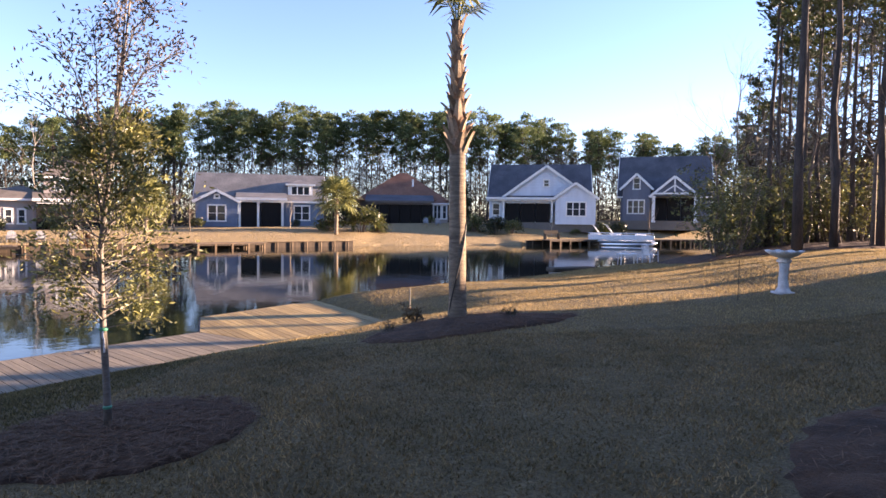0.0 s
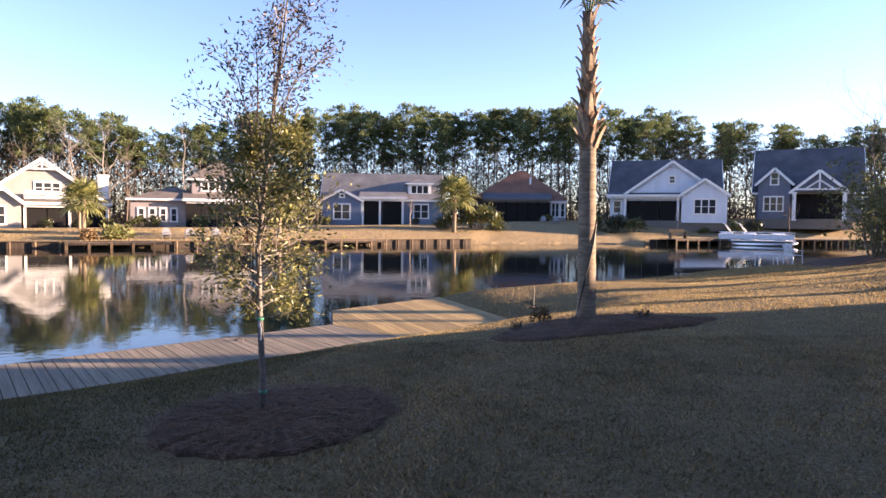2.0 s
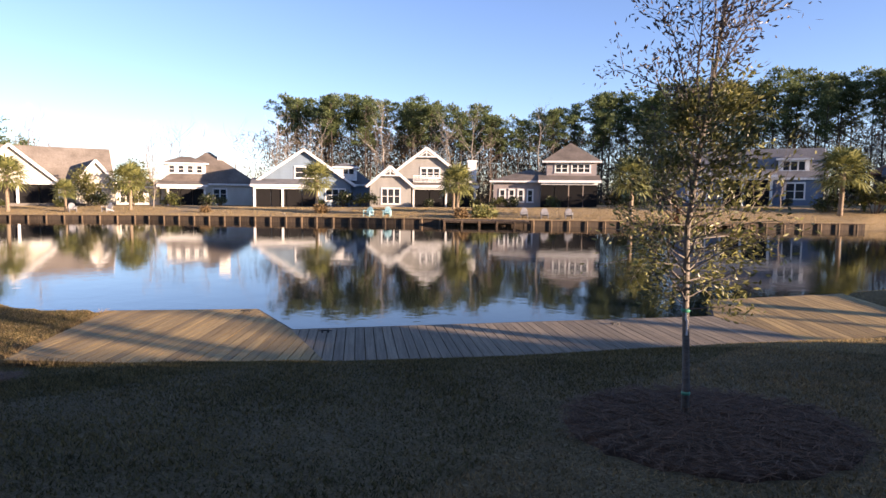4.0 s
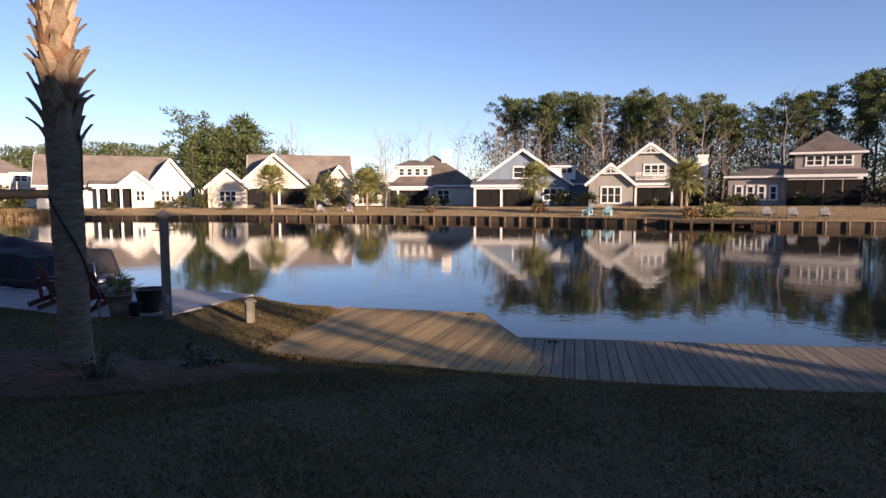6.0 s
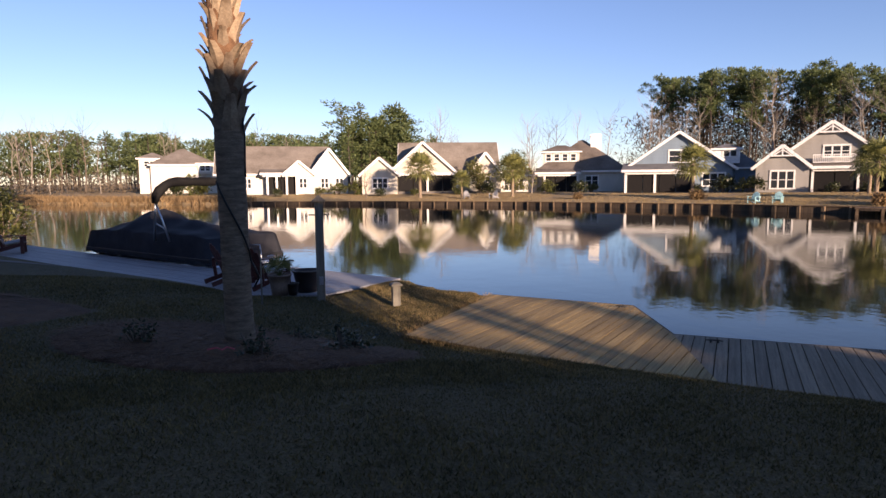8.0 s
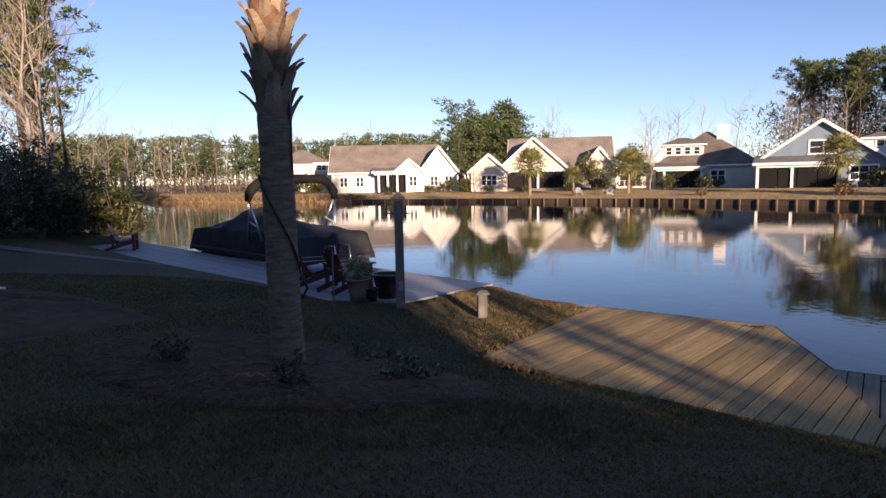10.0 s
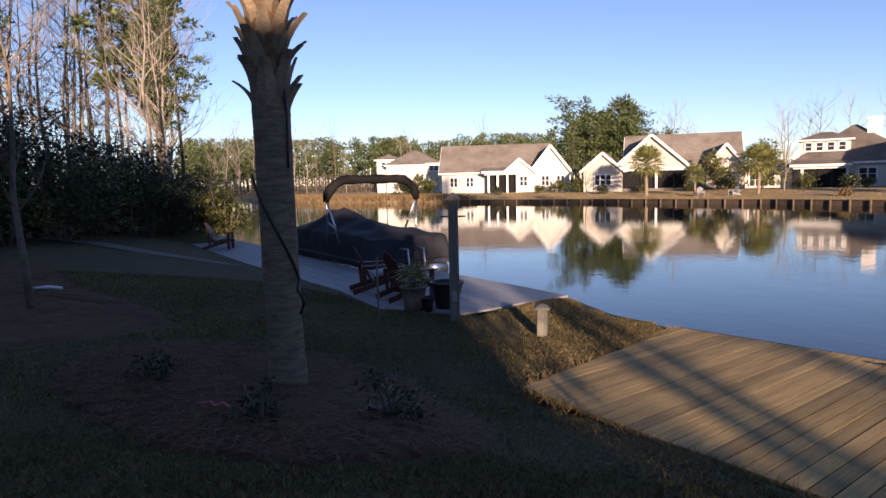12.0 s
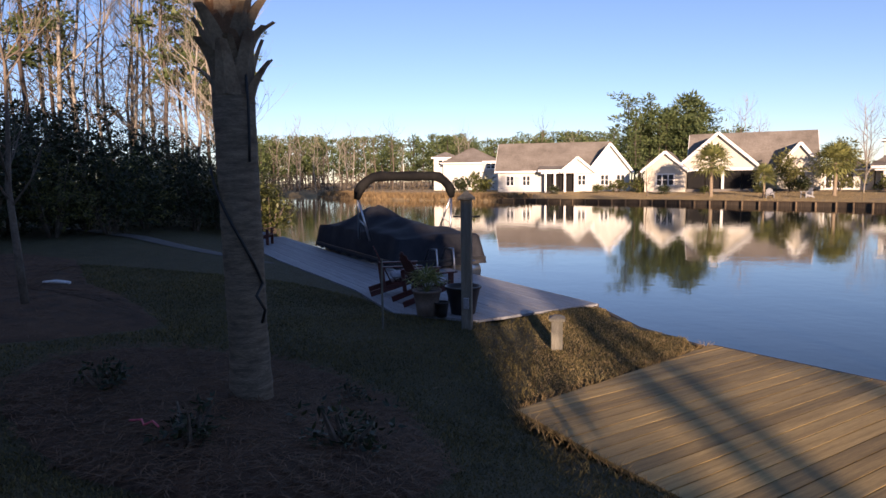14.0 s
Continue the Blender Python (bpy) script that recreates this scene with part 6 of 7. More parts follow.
def lawn_palm(x, y, z, label, r0, r1, boots_from, boots_to, r_top, lean, boots, L, seed):
    r2 = random.Random(seed)
    root = thing("cabbage_palm", pose(x, y, z), label, "palm")
    bm = bmesh.new()
    sides, rings, zz = 24, [], -0.15
    while zz < boots_to:
        f = zz / boots_from
        r = r0 + (r1 - r0) * min(1, max(0, f)) + 0.02 * math.exp(-max(zz, 0) * 6)
        if zz > boots_from:
            r = r1 + (r_top - r1) * (zz - boots_from) / (boots_to - boots_from)
        ring = []
        for k in range(sides):
            a = 2 * math.pi * k / sides
            rr = r * (1 + 0.03 * noise.noise((math.cos(a) * 2, math.sin(a) * 2, zz * 3 + seed)) + 0.035 * noise.noise((math.cos(a) * 1.2, math.sin(a) * 1.2, zz * 22)))
            ring.append(bm.verts.new((lean[0] * zz + rr * math.cos(a), lean[1] * zz + rr * math.sin(a), zz)))
        rings.append(ring)
        zz += 0.032
    for a, b in zip(rings, rings[1:]):
        for k in range(sides):
            bm.faces.new((a[k], a[(k + 1) % sides], b[(k + 1) % sides], b[k]))
    bm.faces.new(rings[-1])
    part("trunk", bm, PALM_BARK, root, "ringed grey-brown trunk", True)
    bm = bmesh.new()
    prof = [(r1 * 0.9, boots_from + 0.1), (r1 * 1.06, boots_from + 0.45), ((r1 + r_top) / 2 * 1.08, (boots_from + boots_to) / 2), (r_top * 1.05, boots_to)]
    lathe(bm, prof, 16)
    for v in bm.verts:
        v.co.x += lean[0] * v.co.z
        v.co.y += lean[1] * v.co.z
    part("fibre_sleeve", bm, BOOT_FIBRE, root, "rust-brown fibre between the boots", True)
    kinds = [boot_mesh("boot", L * s, L * 0.56, c) for s, c in ((1.0, 0.26), (0.85, 0.44), (1.1, 0.12))]
    for i in range(boots):
        f = i / boots
        zz = boots_from - 0.08 + (boots_to - boots_from) * f
        r = r1 + (r_top - r1) * f
        a = math.degrees(i * 2.399) + r2.uniform(-8, 8)
        ob = new("boot", kinds[i % 3])
        ob.parent = root
        k = (1 - 0.35 * f) * r2.uniform(0.8, 1.15)
        ob.matrix_basis = Matrix.Translation((lean[0] * zz, lean[1] * zz, zz)) @ Matrix.Rotation(radians(a), 4, "Z") @ Matrix.Translation((0, r * 0.80, 0)) @ Matrix.Rotation(radians(r2.uniform(-9, 6)), 4, "X") @ Matrix.Scale(k, 4)
    for i in range(12):
        bm = bmesh.new()
        a, el = i * 2.4, 1.45 - 0.75 * (i % 4) / 3
        fan_leaf(bm, (lean[0] * boots_to, lean[1] * boots_to, boots_to - 0.1), (math.cos(a) * math.cos(el), math.sin(a) * math.cos(el), math.sin(el)), 0.55, 0.55, r2, 11)
        part("frond", bm, PALM_LEAF, root, "green fan frond")
    return root


palm_a = lawn_palm(0.0, 10.6, 0.93, "tall cabbage palm with cut leaf boots, sunlit on one side", 0.147, 0.135, 2.75, 4.95, 0.08, (-0.012, 0.05), 64, 0.32, 3)
palm_b = lawn_palm(-10.38, 0.53, 0.60, "stout cabbage palm, shaded trunk and sunlit boots above", 0.168, 0.172, 2.52, 5.4, 0.15, (0.012, -0.01), 104, 0.36, 4)


def cable(root, pts, r, label):
    bm = bmesh.new()
    tube(bm, pts, [r] * len(pts), 6)
    part("cable", bm, CABLE, root, label, True)


cable(palm_a, [(0.15 * math.cos(a) - 0.012 * z, 0.15 * math.sin(a) + 0.05 * z, z) for a, z in ((-0.3 - 0.12 * i, 1.55 - 0.075 * i) for i in range(21))], 0.012, "black cable wound round the trunk")
cable(palm_b, [(0.19 * math.cos(a) + 0.02 * z + 0.01, 0.19 * math.sin(a) - 0.02 * z, z) for a, z in ((-0.9 + 0.14 * i, 1.9 - 0.058 * i) for i in range(18))]
      + [(0.26, 0.22, 0.85), (0.2, 0.26, 0.72), (0.14, 0.2, 0.6)], 0.013, "black cable hanging on the trunk")
cable(palm_b, [(0.11, 0.13, 2.75), (0.14, 0.16, 2.45), (0.13, 0.15, 2.1), (0.14, 0.15, 1.95)], 0.012, "black cable below the boots")

# ---- shrubs and litter in the beds ----
small = [shrub("small_shrub", "small sparse evergreen shrub in the straw bed", "shrub", 910 + i, 0.26, 0.26, 0.22, 420, 0.07, DARK_SHRUB, "bed shrubs", 6, 0.1) for i in range(3)]
scatter(small, [(-9.46, 1.74, 0, 1.25), (-9.10, 0.74, 70, 1.0), (-9.95, -0.57, 140, 0.9), (-10.9, 1.3, 20, 0.8), (-1.05, 9.75, 90, 0.6), (0.85, 10.4, 10, 0.65), (3.2, 4.2, 0, 1.0)])
wisp = shrub("dry_bunchgrass", "thin dry bunchgrass beside the palm", "grass", 930, 0.2, 0.2, 0.16, 260, 0.12, DRY_GRASS, "", 3, 0.05)
place(wisp, -0.75, 10.5)
bm = bmesh.new()
tube(bm, [(-0.14, 0, 0.03), (-0.05, 0.03, 0.045), (0.02, 0.0, 0.03), (0.06, 0.04, 0.05), (0.15, 0.02, 0.035)], [0.008] * 5, 5)
rib = tagged(link("flagging_ribbon", bm, RIBBON), "pink flagging ribbon lying on the straw", "ribbon")
rib.matrix_basis = pose(-9.12, 0.37, ground_z(-9.12, 0.37) + 0.11, 0, 0, 70)
bm = bmesh.new()
tube(bm, [(-0.22, 0, 0), (0, 0.01, 0.02), (0.22, 0, 0)], [0.03, 0.032, 0.03], 8)
pipe = tagged(link("pipe_end", bm, WHITE_PLASTIC, smooth=True), "short white plastic pipe lying on the bed", "pipe")
pipe.matrix_basis = pose(-13.7, -4.4, ground_z(-13.7, -4.4) + 0.06, 0, 0, 95)
sapling = bare_tree(940, 3.4, 0.05, 4, TWIG, "bare grey sapling in the straw bed")
place(sapling, -12.1, -3.4, 40, 1.1, 0.02)
bm = bmesh.new()
tube(bm, [(0, 0, -0.1), (0.01, 0, 0.55), (0.0, 0.01, 0.62)], [0.02, 0.018, 0.016], 6)
st = thing("survey_stake", pose(-0.97, 14.45, ground_z(-0.97, 14.45)), "thin wooden survey stake with orange paint", "stake")
part("stick", bm, POST_WOOD, st)
bm = bmesh.new()
lathe(bm, [(0.024, 0.0), (0.024, 0.16)], 8)
part("paint_band", bm, ORANGE, st, "orange painted foot")
bm = bmesh.new()
tube(bm, [(0, 0, 0), (0.005, 0, 0.75)], [0.008, 0.006], 5)
rod = tagged(link("garden_rod", bm, CABLE), "thin dark metal rod in the lawn", "rod")
rod.location = (5.2, 11.6, ground_z(5.2, 11.6))

bm = bmesh.new()
tube(bm, [(0, 0, -0.1), (0.01, 0, 0.6), (0.0, 0.0, 1.0)], [0.016, 0.015, 0.014], 6)
pole = tagged(link("garden_stake", bm, POST_WOOD), "thin weathered wooden stake in the grass by the dock", "stake")
pole.location = (-13.7, 0.8, ground_z(-13.7, 0.8))

# ---- bird bath ----
bath = thing("bird_bath", pose(6.2, 11.9, ground_z(6.2, 11.9) - 0.01), "white cast-stone bird bath on a twisted pedestal", "bird bath")
bm = bmesh.new()
box(bm, -0.16, 0.16, -0.16, 0.16, 0, 0.05, 0.012)
lathe(bm, [(0.14, 0.05), (0.12, 0.09), (0.10, 0.12), (0.095, 0.14)], 20)
part("base", bm, STONE, bath)
bm = bmesh.new()
rings = []
for i in range(15):
    z = 0.13 + 0.47 * i / 14
    ring = []
    for k in range(24):
        a = 2 * math.pi * k / 24
        r = (0.082 + 0.02 * abs(math.cos(1.5 * (a + z * 5)))) * (1 - 0.18 * math.sin(math.pi * i / 14))
        ring.append(bm.verts.new((r * math.cos(a), r * math.sin(a), z)))
    rings.append(ring)
for a, b in zip(rings, rings[1:]):
    for k in range(24):
        bm.faces.new((a[k], a[(k + 1) % 24], b[(k + 1) % 24], b[k]))
part("pedestal", bm, STONE, bath, "", True)
bm = bmesh.new()
lathe(bm, [(0.10, 0.59), (0.13, 0.61), (0.13, 0.65), (0.09, 0.66), (0.12, 0.69)], 24)
part("collar", bm, STONE, bath)
bm = bmesh.new()
rings = []
for r, z in ((0.10, 0.68), (0.2, 0.715), (0.29, 0.775), (0.33, 0.82), (0.30, 0.82), (0.22, 0.775), (0.1, 0.75), (0.01, 0.745)):
    rings.append([bm.verts.new((r * (1 + 0.05 * math.cos(9 * a) * (r > 0.25)) * math.cos(a), r * (1 + 0.05 * math.cos(9 * a) * (r > 0.25)) * math.sin(a), z + 0.012 * math.cos(9 * a) * (r > 0.25))) for a in (2 * math.pi * k / 54 for k in range(54))])
for a, b in zip(rings, rings[1:]):
    for k in range(54):
        bm.faces.new((a[k], a[(k + 1) % 54], b[(k + 1) % 54], b[k]))
bm.faces.new(rings[0][::-1])
bm.faces.new(rings[-1])
part("basin", bm, STONE, bath, "scalloped basin", True)


# ---- chairs ----
def adirondack(mat, label, group, cushion=False):
    """Facing +y."""
    root = thing("adirondack_chair", Matrix(), label, "chair", group)
    for i in range(6):
        bm = bmesh.new()
        f = i / 5
        box(bm, -0.27, 0.27, 0.30 - 0.095 * i - 0.043, 0.30 - 0.095 * i + 0.043, 0.345 - 0.12 * f, 0.365 - 0.12 * f, 0.004)
        part("seat_slat", bm, mat, root)
    for i in range(5):
        bm = bmesh.new()
        u = -0.22 + 0.11 * i
        hgt = 0.80 - 0.05 * abs(i - 2) ** 1.5
        box(bm, u - 0.047 , u + 0.047, -0.011, 0.011, 0, hgt, 0.006, m=Matrix.Translation((0, -0.20, 0.20)) @ Matrix.Rotation(radians(25), 4, "X"))
        part("back_slat", bm, mat, root)
    for s in (-1, 1):
        bm = bmesh.new()
        box(bm, s * 0.34 - 0.06, s * 0.34 + 0.06, -0.42, 0.36, 0.545, 0.57, 0.006)
        part("arm", bm, mat, root)
        bm = bmesh.new()
        box(bm, s * 0.30 - 0.018, s * 0.30 + 0.018, 0.22, 0.32, 0, 0.545, 0.004)
        part("front_leg", bm, mat, root)
        bm = bmesh.new()
        beam(bm, (s * 0.28, 0.32, 0.32), (s * 0.28, -0.62, 0.045), 0.03, 0.10)
        part("back_leg", bm, mat, root)
        bm = bmesh.new()
        beam(bm, (s * 0.32, -0.40, 0.545), (s * 0.29, -0.36, 0.12), 0.03, 0.07)
        part("arm_post", bm, mat, root)
    bm = bmesh.new()
    box(bm, -0.30, 0.30, -0.38, -0.35, 0.48, 0.54, 0.004)
    part("back_rail", bm, mat, root)
    if cushion:
        bm = bmesh.new()
        box(bm, -0.24, 0.24, -0.16, 0.27, 0.33, 0.42, 0.03, m=Matrix.Rotation(radians(8), 4, "X"))
        part("cushion", bm, CLOTH, root, "pale striped cushion", True)
    return root


TOP = DECK_Z + 0.012
c1 = adirondack(RED_WOOD, "dark red wooden adirondack chair on the dock", "dock chairs", True)
c1.matrix_basis = pose(-17.0, 0.25, TOP, 0, 0, 20)
copy_thing(c1, pose(-16.2, 0.97, TOP, 0, 0, 35))
copy_thing(c1, pose(-25.8, -7.0, TOP, 0, 0, 10))
teal = adirondack(TEAL, "pale teal adirondack chair on the far bank", "far bank chairs")
for i, (x, y, a) in enumerate(((-43.0, 38.4, 200), (-41.6, 39.4, 215))):
    if i == 0:
        teal.matrix_basis = pose(x, y, ground_z(x, y), 0, 0, a)
    else:
        copy_thing(teal, pose(x, y, ground_z(x, y), 0, 0, a))
greyc = adirondack(COMPOSITE, "grey adirondack chair on the far bank", "grey far bank chairs")
for i, (x, y, a) in enumerate(((-31.8, 46.6, 215), (-30.2, 47.4, 215), (-28.5, 48.6, 215), (-67.2, 22.5, 260), (-66.2, 25.2, 200), (-1.8, 79.0, 180), (-0.2, 79.2, 190))):
    if i == 0:
        greyc.matrix_basis = pose(x, y, ground_z(x, y), 0, 0, a)
    else:
        copy_thing(greyc, pose(x, y, ground_z(x, y), 0, 0, a))


def patio_chair():
    root = thing("patio_chair", Matrix(), "white plastic patio chair near the water", "chair", "white patio set")
    part("seat", boxes((-0.25, 0.25, -0.24, 0.24, 0.40, 0.435), bevel=0.012), WHITE_PLASTIC, root)
    for i in range(5):
        bm = bmesh.new()
        u = -0.2 + 0.1 * i
        box(bm, u - 0.032, u + 0.032, -0.01, 0.01, 0, 0.46, 0.005, m=Matrix.Translation((0, -0.22, 0.43)) @ Matrix.Rotation(radians(14), 4, "X"))
        part("back_slat", bm, WHITE_PLASTIC, root)
    bm = bmesh.new()
    tube(bm, [(-0.27, -0.26, 0.45), (-0.24, -0.33, 0.85), (0, -0.36, 0.93), (0.24, -0.33, 0.85), (0.27, -0.26, 0.45)], [0.022] * 5, 8)
    part("back_frame", bm, WHITE_PLASTIC, root, "", True)
    for s in (-1, 1):
        part("arm", boxes((s * 0.28 - 0.03, s * 0.28 + 0.03, -0.28, 0.24, 0.62, 0.65), bevel=0.01), WHITE_PLASTIC, root)
        for v in (-0.23, 0.22):
            bm = bmesh.new()
            tube(bm, [(s * 0.28, v * 1.1, 0), (s * 0.26, v, 0.63 if v > 0 else 0.44)], [0.02, 0.024], 8)
            part("leg", bm, WHITE_PLASTIC, root)
    return root


pc = patio_chair()
pc.matrix_basis = pose(9.9, 30.0, ground_z(9.9, 30.0), 0, 0, -70)
tb = thing("patio_table", pose(8.9, 30.3, ground_z(8.9, 30.3)), "low white plastic patio table near the water", "table", "white patio set")
part("tabletop", boxes((-0.45, 0.45, -0.32, 0.32, 0.52, 0.56), bevel=0.015), WHITE_PLASTIC, tb)
for sx in (-1, 1):
    for sy in (-1, 1):
        bm = bmesh.new()
        tube(bm, [(sx * 0.4, sy * 0.27, 0), (sx * 0.37, sy * 0.25, 0.53)], [0.022, 0.028], 8)
        part("leg", bm, WHITE_PLASTIC, tb)

# ---- planters on the dock ----
def planter(x, y, r, hgt, mat, label, plant):
    root = thing("planter", pose(x, y, TOP), label, "planter", "dock planters")
    bm = bmesh.new()
    lathe(bm, [(r * 0.68, 0), (r * 0.80, hgt * 0.45), (r * 0.97, hgt * 0.92), (r * 1.04, hgt * 0.93), (r * 1.04, hgt), (r * 0.93, hgt), (r * 0.9, hgt * 0.88)], 28)
    part("pot", bm, mat, root, "", True)
    bm = bmesh.new()
    lathe(bm, [(r * 0.9, hgt * 0.86), (r * 0.88, hgt * 0.9)], 20)
    part("soil", bm, SOIL, root)
    if plant:
        r3 = random.Random(8)
        for i in range(13):
            bm = bmesh.new()
            a, el = i * 2.4, 1.35 - 1.0 * i / 13
            fan_leaf(bm, (0, 0, hgt * 0.88), (math.cos(a) * math.cos(el), math.sin(a) * math.cos(el), math.sin(el)), 0.26 + 0.02 * (i % 3), 0.27, r3, 11)
            part("frond", bm, PALM_LEAF, root, "small fan frond")
    return root


planter(-15.05, 1.15, 0.23, 0.42, CLAY, "clay pot holding a small fan palm", True)
planter(-14.98, 1.40, 0.12, 0.24, DARK_POT, "small dark pot beside the clay planter", False)
planter(-15.3, 1.70, 0.29, 0.45, DARK_POT, "large dark glazed pot behind the dock post", False)

# ---- posts ----
post = thing("dock_post", pose(-14.34, 1.9, 0.2), "tall weathered timber dock post with a cap", "post")
part("shaft", boxes((-0.075, 0.075, -0.075, 0.075, -0.3, 1.92), bevel=0.008), POST_WOOD, post)
bm = bmesh.new()
box(bm, -0.115, 0.115, -0.115, 0.115, 1.90, 1.945, 0.006)
bmesh.ops.create_cone(bm, segments=4, radius1=0.15, radius2=0.02, depth=0.09, cap_ends=True, matrix=Matrix.Translation((0, 0, 1.985)) @ Matrix.Rotation(radians(45), 4, "Z"))
part("cap", bm, POST_WOOD, post, "peaked wooden cap")
bm = bmesh.new()
tube(bm, [(-0.02, -0.2, 1.66), (0, 0, 1.655), (0.02, 0.2, 1.66)], [0.012, 0.014, 0.012], 6)
part("peg", bm, CABLE, post, "dark iron peg")
part("outlet_box", boxes((0.075, 0.115, -0.04, 0.04, 0.32, 0.48), bevel=0.006), COMPOSITE, post, "grey outlet box")
bol = thing("bollard", pose(-13.53, 3.2, 0.2), "short grey timber bollard with a flared cap", "bollard")
part("shaft", boxes((-0.075, 0.075, -0.075, 0.075, -0.3, 0.35), bevel=0.008), POST_WOOD, bol)
bm = bmesh.new()
box(bm, -0.105, 0.105, -0.105, 0.105, 0.35, 0.385, 0.005)
bmesh.ops.create_cone(bm, segments=4, radius1=0.145, radius2=0.05, depth=0.035, cap_ends=True, matrix=Matrix.Translation((0, 0, 0.402)) @ Matrix.Rotation(radians(45), 4, "Z"))
part("cap", bm, POST_WOOD, bol, "flared wooden cap")


def cleat():
    root = thing("dock_cleat", Matrix(), "dark iron mooring cleat on the deck edge", "cleat", "deck cleats")
    bm = bmesh.new()
    tube(bm, [(-0.11, 0, 0.03), (-0.05, 0, 0.036), (0.05, 0, 0.036), (0.11, 0, 0.03)], [0.006, 0.011, 0.011, 0.006], 8)
    part("horn", bm, CABLE, root, "", True)
    for s in (-1, 1):
        bm = bmesh.new()
        tube(bm, [(s * 0.05, 0, 0), (s * 0.045, 0, 0.033)], [0.015, 0.011], 8)
        part("foot", bm, CABLE, root)
    return root


cl = cleat()
cl.matrix_basis = pose(-9.33, 6.80, DECK_Z, 0, 0, 52)
copy_thing(cl, pose(-11.8, 6.9, DECK_Z, 0, 0, 48))
copy_thing(cl, pose(-6.15, 10.7, DECK_Z, 0, 0, 52))

# ---- covered pontoon boat at the dock ----
boat = thing("pontoon_boat", pose(-23.1, -1.64, 0, 0, 0, 37.7), "pontoon boat under a fitted black canvas cover with folded bimini", "boat")
LB, WB = 6.8, 2.5
for s in (-1, 1):
    bm = bmesh.new()
    tube(bm, [(-LB / 2 - 0.1, s * 0.8, 0.22), (-LB / 2 + 0.5, s * 0.8, 0.1), (LB / 2, s * 0.8, 0.1)], [0.08, 0.3, 0.3], 16)
    part("pontoon", bm, ALU, boat, "aluminium pontoon", True)
part("deck", boxes((-LB / 2, LB / 2, -WB / 2, WB / 2, 0.38, 0.46), bevel=0.01), HULL, boat)
bm = bmesh.new()
cols, rws, grid = 44, 22, []
for i in range(cols + 1):
    u = -1 + 2 * i / cols
    row = []
    for j in range(rws + 1):
        v = -1 + 2 * j / rws
        au, av = min(abs(u), 1), min(abs(v), 1)
        rim = min(1.0, (1 - au) * 7, (1 - av) * 4.5)
        x = u * LB / 2
        far_off = math.hypot((x + 0.75) / 2.7, v * 1.1)
        peak = 0.66 * max(0, 1 - far_off) ** 1.25 + 0.022 * math.cos(7 * math.atan2(v * 1.1, (x + 0.75) / 2.7)) * min(1, far_off * 3)
        low = 0.16 * max(0, 1 - math.hypot((x - 1.9) / 1.6, v * 0.9))
        sag = -0.05 * math.cos(x * 2.2) * (1 - av) - 0.03 * math.sin(x * 5.1 + 2 * v)
        z = 1.0 + (peak + low + sag) * min(1, rim + 0.1) + 0.05 * min(1, rim)
        flare = 1.0
        if rim <= 0:
            z, flare = 0.27 + 0.05 * abs(math.sin(x * 3.6)), 1.005
        elif rim < 0.4:
            z = 0.97
        row.append(bm.verts.new((x * flare, v * WB / 2 * flare, z)))
    grid.append(row)
for a, b in zip(grid, grid[1:]):
    for j in range(rws):
        bm.faces.new((a[j], b[j], b[j + 1], a[j + 1]))
part("cover", bm, CANVAS, boat, "black fitted canvas cover with a tent pole peak", True)
arch = []
for i in range(17):
    a = math.pi * i / 16
    arch.append((1.25 + 0.12 * math.sin(a), -1.42 * math.cos(a) * (1 - 0.06 * math.sin(a)), 1.92 + 0.60 * min(1, math.sin(a) * 1.35) ** 0.8))
bm = bmesh.new()
tube(bm, arch, [0.08] + [0.13 + 0.012 * math.sin(i * 1.9) for i in range(15)] + [0.08], 12)
part("bimini", bm, BIMINI, boat, "rolled black bimini canvas on its arch", True)
for s in (-1, 1):
    for dx in (-0.55, 0.35):
        bm = bmesh.new()
        tube(bm, [(1.25 + dx * 0.9, s * 1.2, 0.84), (1.27, s * 1.40, 1.96)], [0.028, 0.028], 8)
        part("bimini_leg", bm, ALU, boat, "aluminium bimini leg", True)
    bm = bmesh.new()
    beam(bm, (0.95, s * 1.25, 1.35), (1.45, s * 1.25, 1.2), 0.02, 0.03)
    part("strap", bm, WHITE, boat, "white webbing strap")
bm = bmesh.new()
tube(bm, [(1.35, -0.1, 2.56), (1.35, -0.1, 2.84)], [0.012, 0.008], 6)
part("mast_light", bm, WHITE, boat)
for y0 in (-0.45, 0.0):
    bm = bmesh.new()
    tube(bm, [(3.35, y0, 0.45), (3.55, y0, 0.75), (3.95, y0, 0.78), (4.0, y0, 0.45), (4.0, y0, 0.1)], [0.02] * 5, 8)
    part("ladder_rail", bm, ALU, boat, "bent aluminium ladder rail", True)

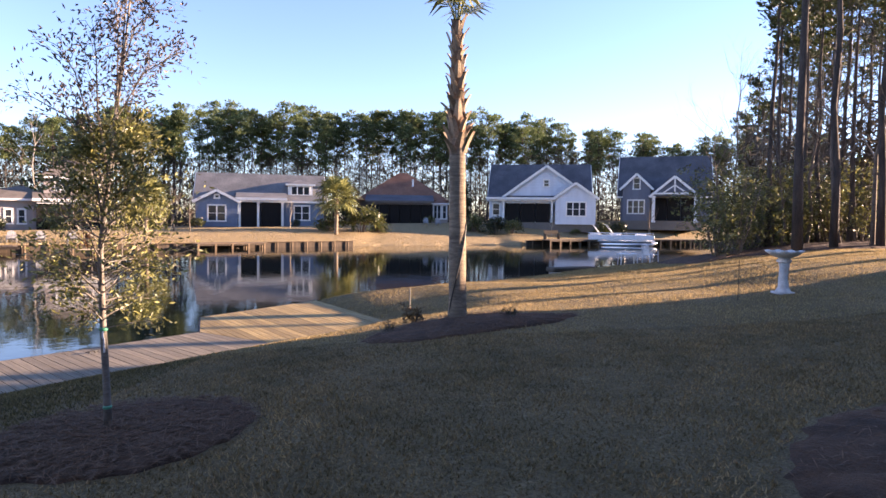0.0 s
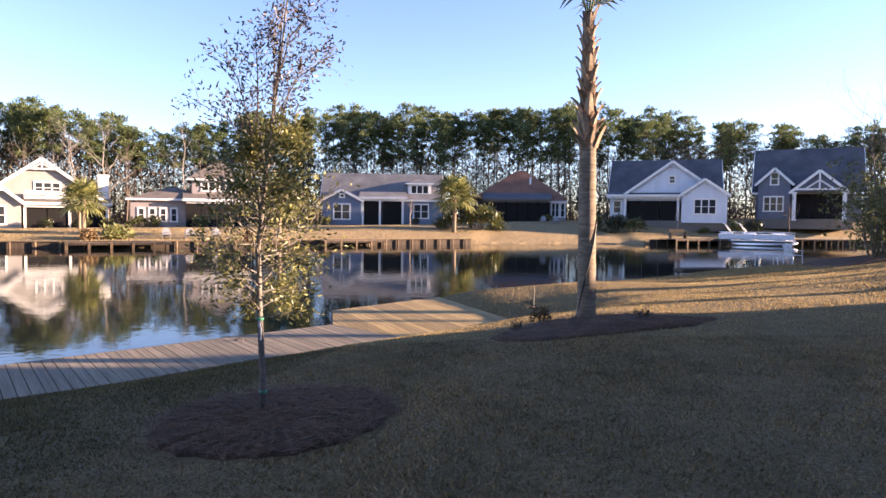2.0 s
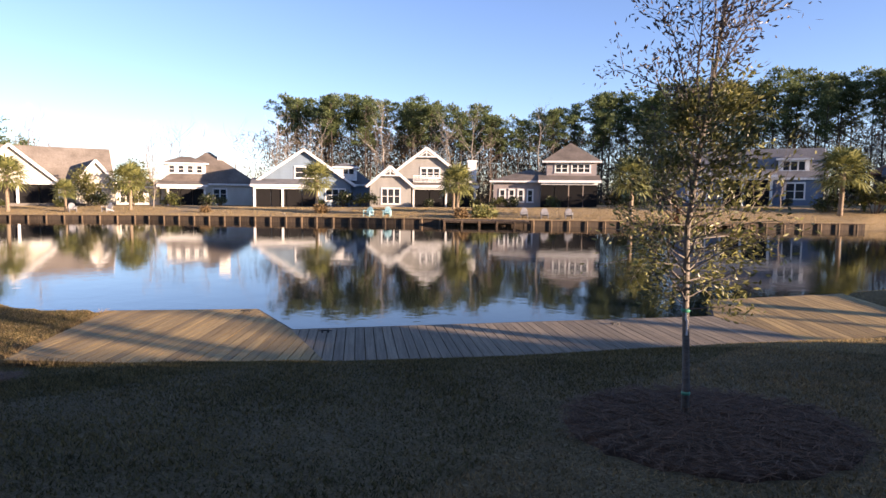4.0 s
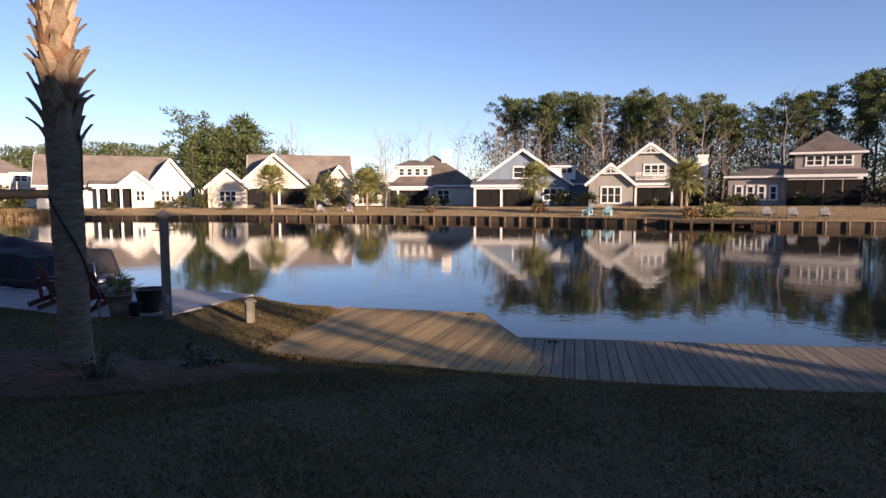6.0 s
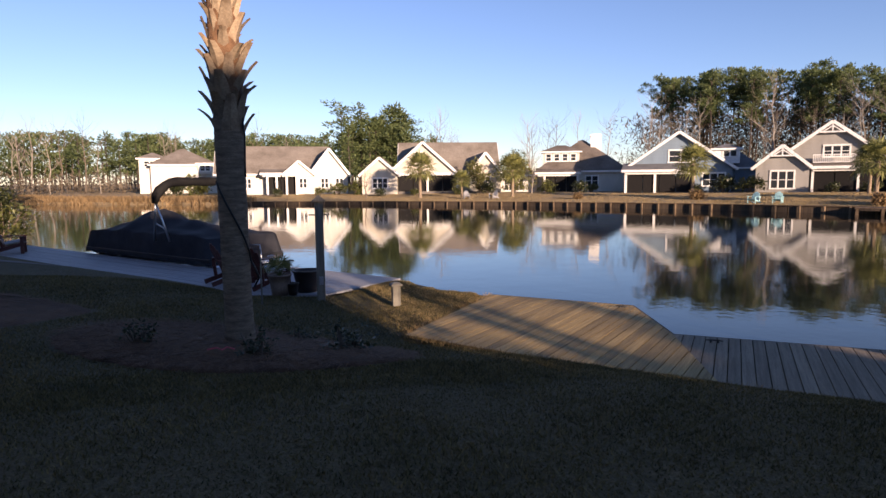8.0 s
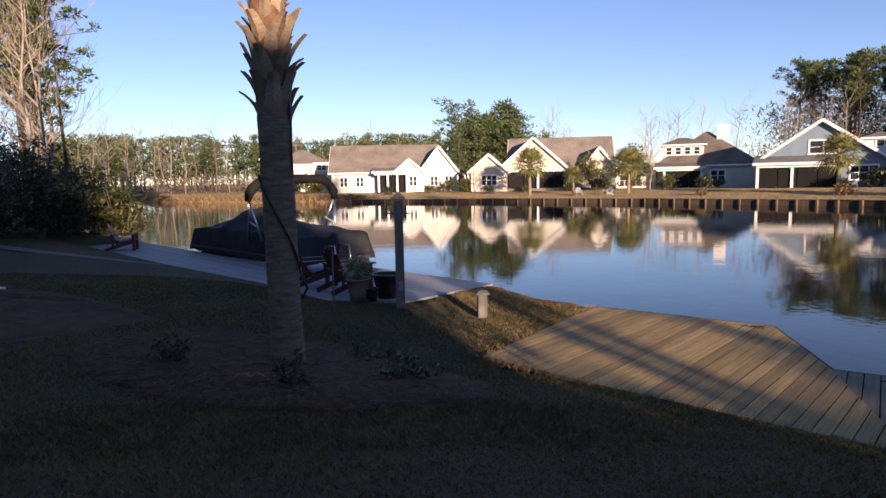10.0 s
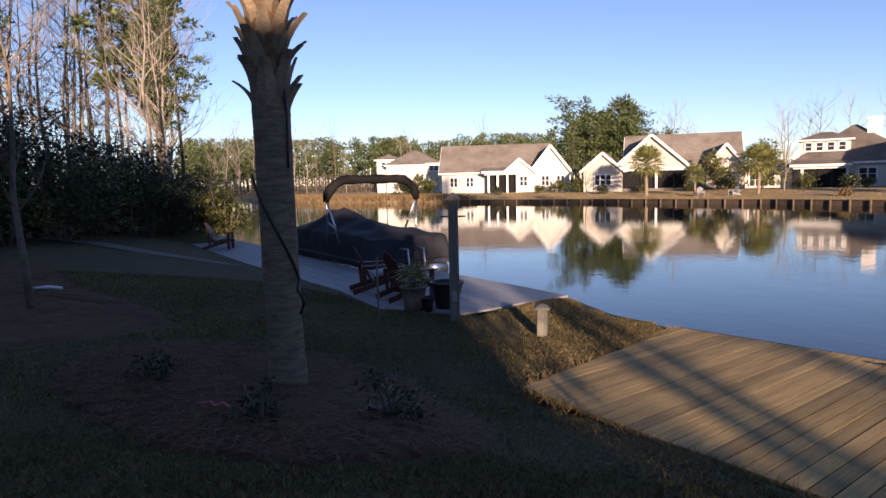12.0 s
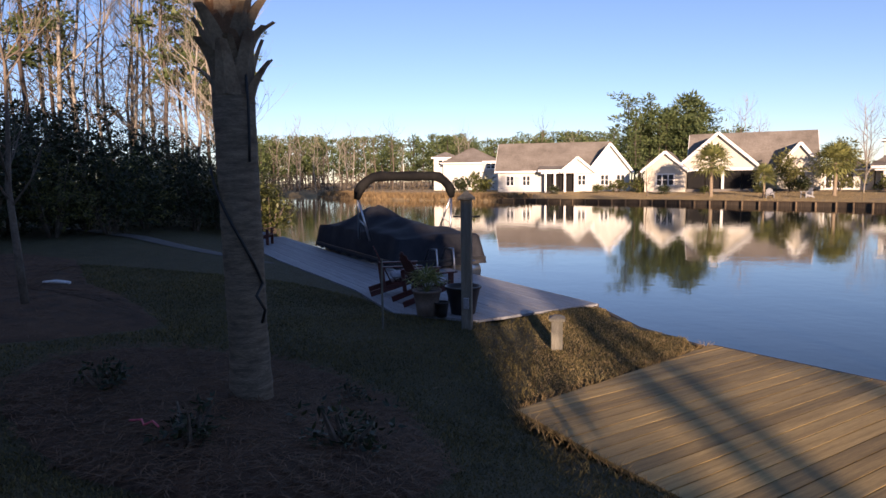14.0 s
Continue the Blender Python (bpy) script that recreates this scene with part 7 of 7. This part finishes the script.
# ---- white pontoon boat across the pond ----
pb = thing("pontoon_boat", pose(20.6, 71.0, 0, 0, 0, -12), "white open pontoon boat moored at the far dock", "boat")
for s in (-1, 1):
    bm = bmesh.new()
    tube(bm, [(-3.7, s * 0.8, 0.15), (3.0, s * 0.8, 0.15), (3.8, s * 0.8, 0.35)], [0.32, 0.32, 0.06], 12)
    part("pontoon", bm, ALU, pb, "aluminium pontoon", True)
part("deck", boxes((-3.7, 3.6, -1.25, 1.25, 0.48, 0.58)), WHITE, pb)
for s in (-1, 1):
    part("side_panel", boxes((-3.6, 3.4, s * 1.2 - 0.03, s * 1.2 + 0.03, 0.66, 1.2)), WHITE_PLASTIC, pb)
    bm = bmesh.new()
    tube(bm, [(-3.6, s * 1.2, 0.58), (-3.6, s * 1.2, 1.4), (3.4, s * 1.2, 1.4), (3.5, s * 1.2, 0.58)], [0.03] * 4, 6)
    part("rail", bm, ALU, pb, "", True)
for u in (-2.8, -0.6, 2.2):
    part("seat", boxes((u - 0.6, u + 0.6, -1.1, -0.5, 0.58, 1.0), bevel=0.04), WHITE_PLASTIC, pb)
    part("seat", boxes((u - 0.6, u + 0.6, 0.5, 1.1, 0.58, 1.35), bevel=0.04), WHITE_PLASTIC, pb)
for u in (-2.4, -0.9):
    for s in (-1, 1):
        bm = bmesh.new()
        tube(bm, [(u, s * 1.2, 1.35), (u - 0.7, s * 1.2, 2.3), (u - 0.95, s * 1.2, 2.35)], [0.035] * 3, 6)
        part("bimini_frame", bm, WHITE, pb, "", True)

bench = thing("bench", pose(12.4, 69.3, 0.64, 0, 0, 20), "brown wooden bench on the far dock", "bench")
part("seat", boxes((-0.9, 0.9, -0.25, 0.25, 0.42, 0.47)), PILE_WOOD, bench)
for z in (0.6, 0.75, 0.9):
    part("back_slat", boxes((-0.9, 0.9, 0.22, 0.26, z, z + 0.1)), PILE_WOOD, bench)
for u in (-0.85, 0.85):
    part("end_frame", boxes((u - 0.05, u + 0.05, -0.25, 0.27, 0, 0.66)), PILE_WOOD, bench)

# small upturned skiff on the bank
sk = bmesh.new()
box(sk, -1.3, 1.3, -0.35, 0.35, 0.0, 0.22, 0.05)
skiff = tagged(link("landing_board", sk, DECK_EDGE), "dark low timber landing at the water's edge", "landing")
skiff.matrix_basis = pose(6.3, 30.9, 0.12, 0, 0, 25)

# pale path beyond the lawn
verts, faces = [], []
line = [(-26.0, -17.0), (-24.0, -12.3), (-22.4, -9.3), (-21.0, -7.3), (-19.8, -5.4), (-19.2, -3.6)]
for i, (x, y) in enumerate(line):
    for d in (-0.3, 0.3):
        verts.append((x + d, y - d * 0.3, ground_z(x + d, y - d * 0.3) + 0.02))
faces = [(2 * i, 2 * i + 1, 2 * i + 3, 2 * i + 2) for i in range(len(line) - 1)]
pth = tagged(raw("path", verts, faces, PATHWAY), "narrow pale path curving to the dock", "path", kind="structure")
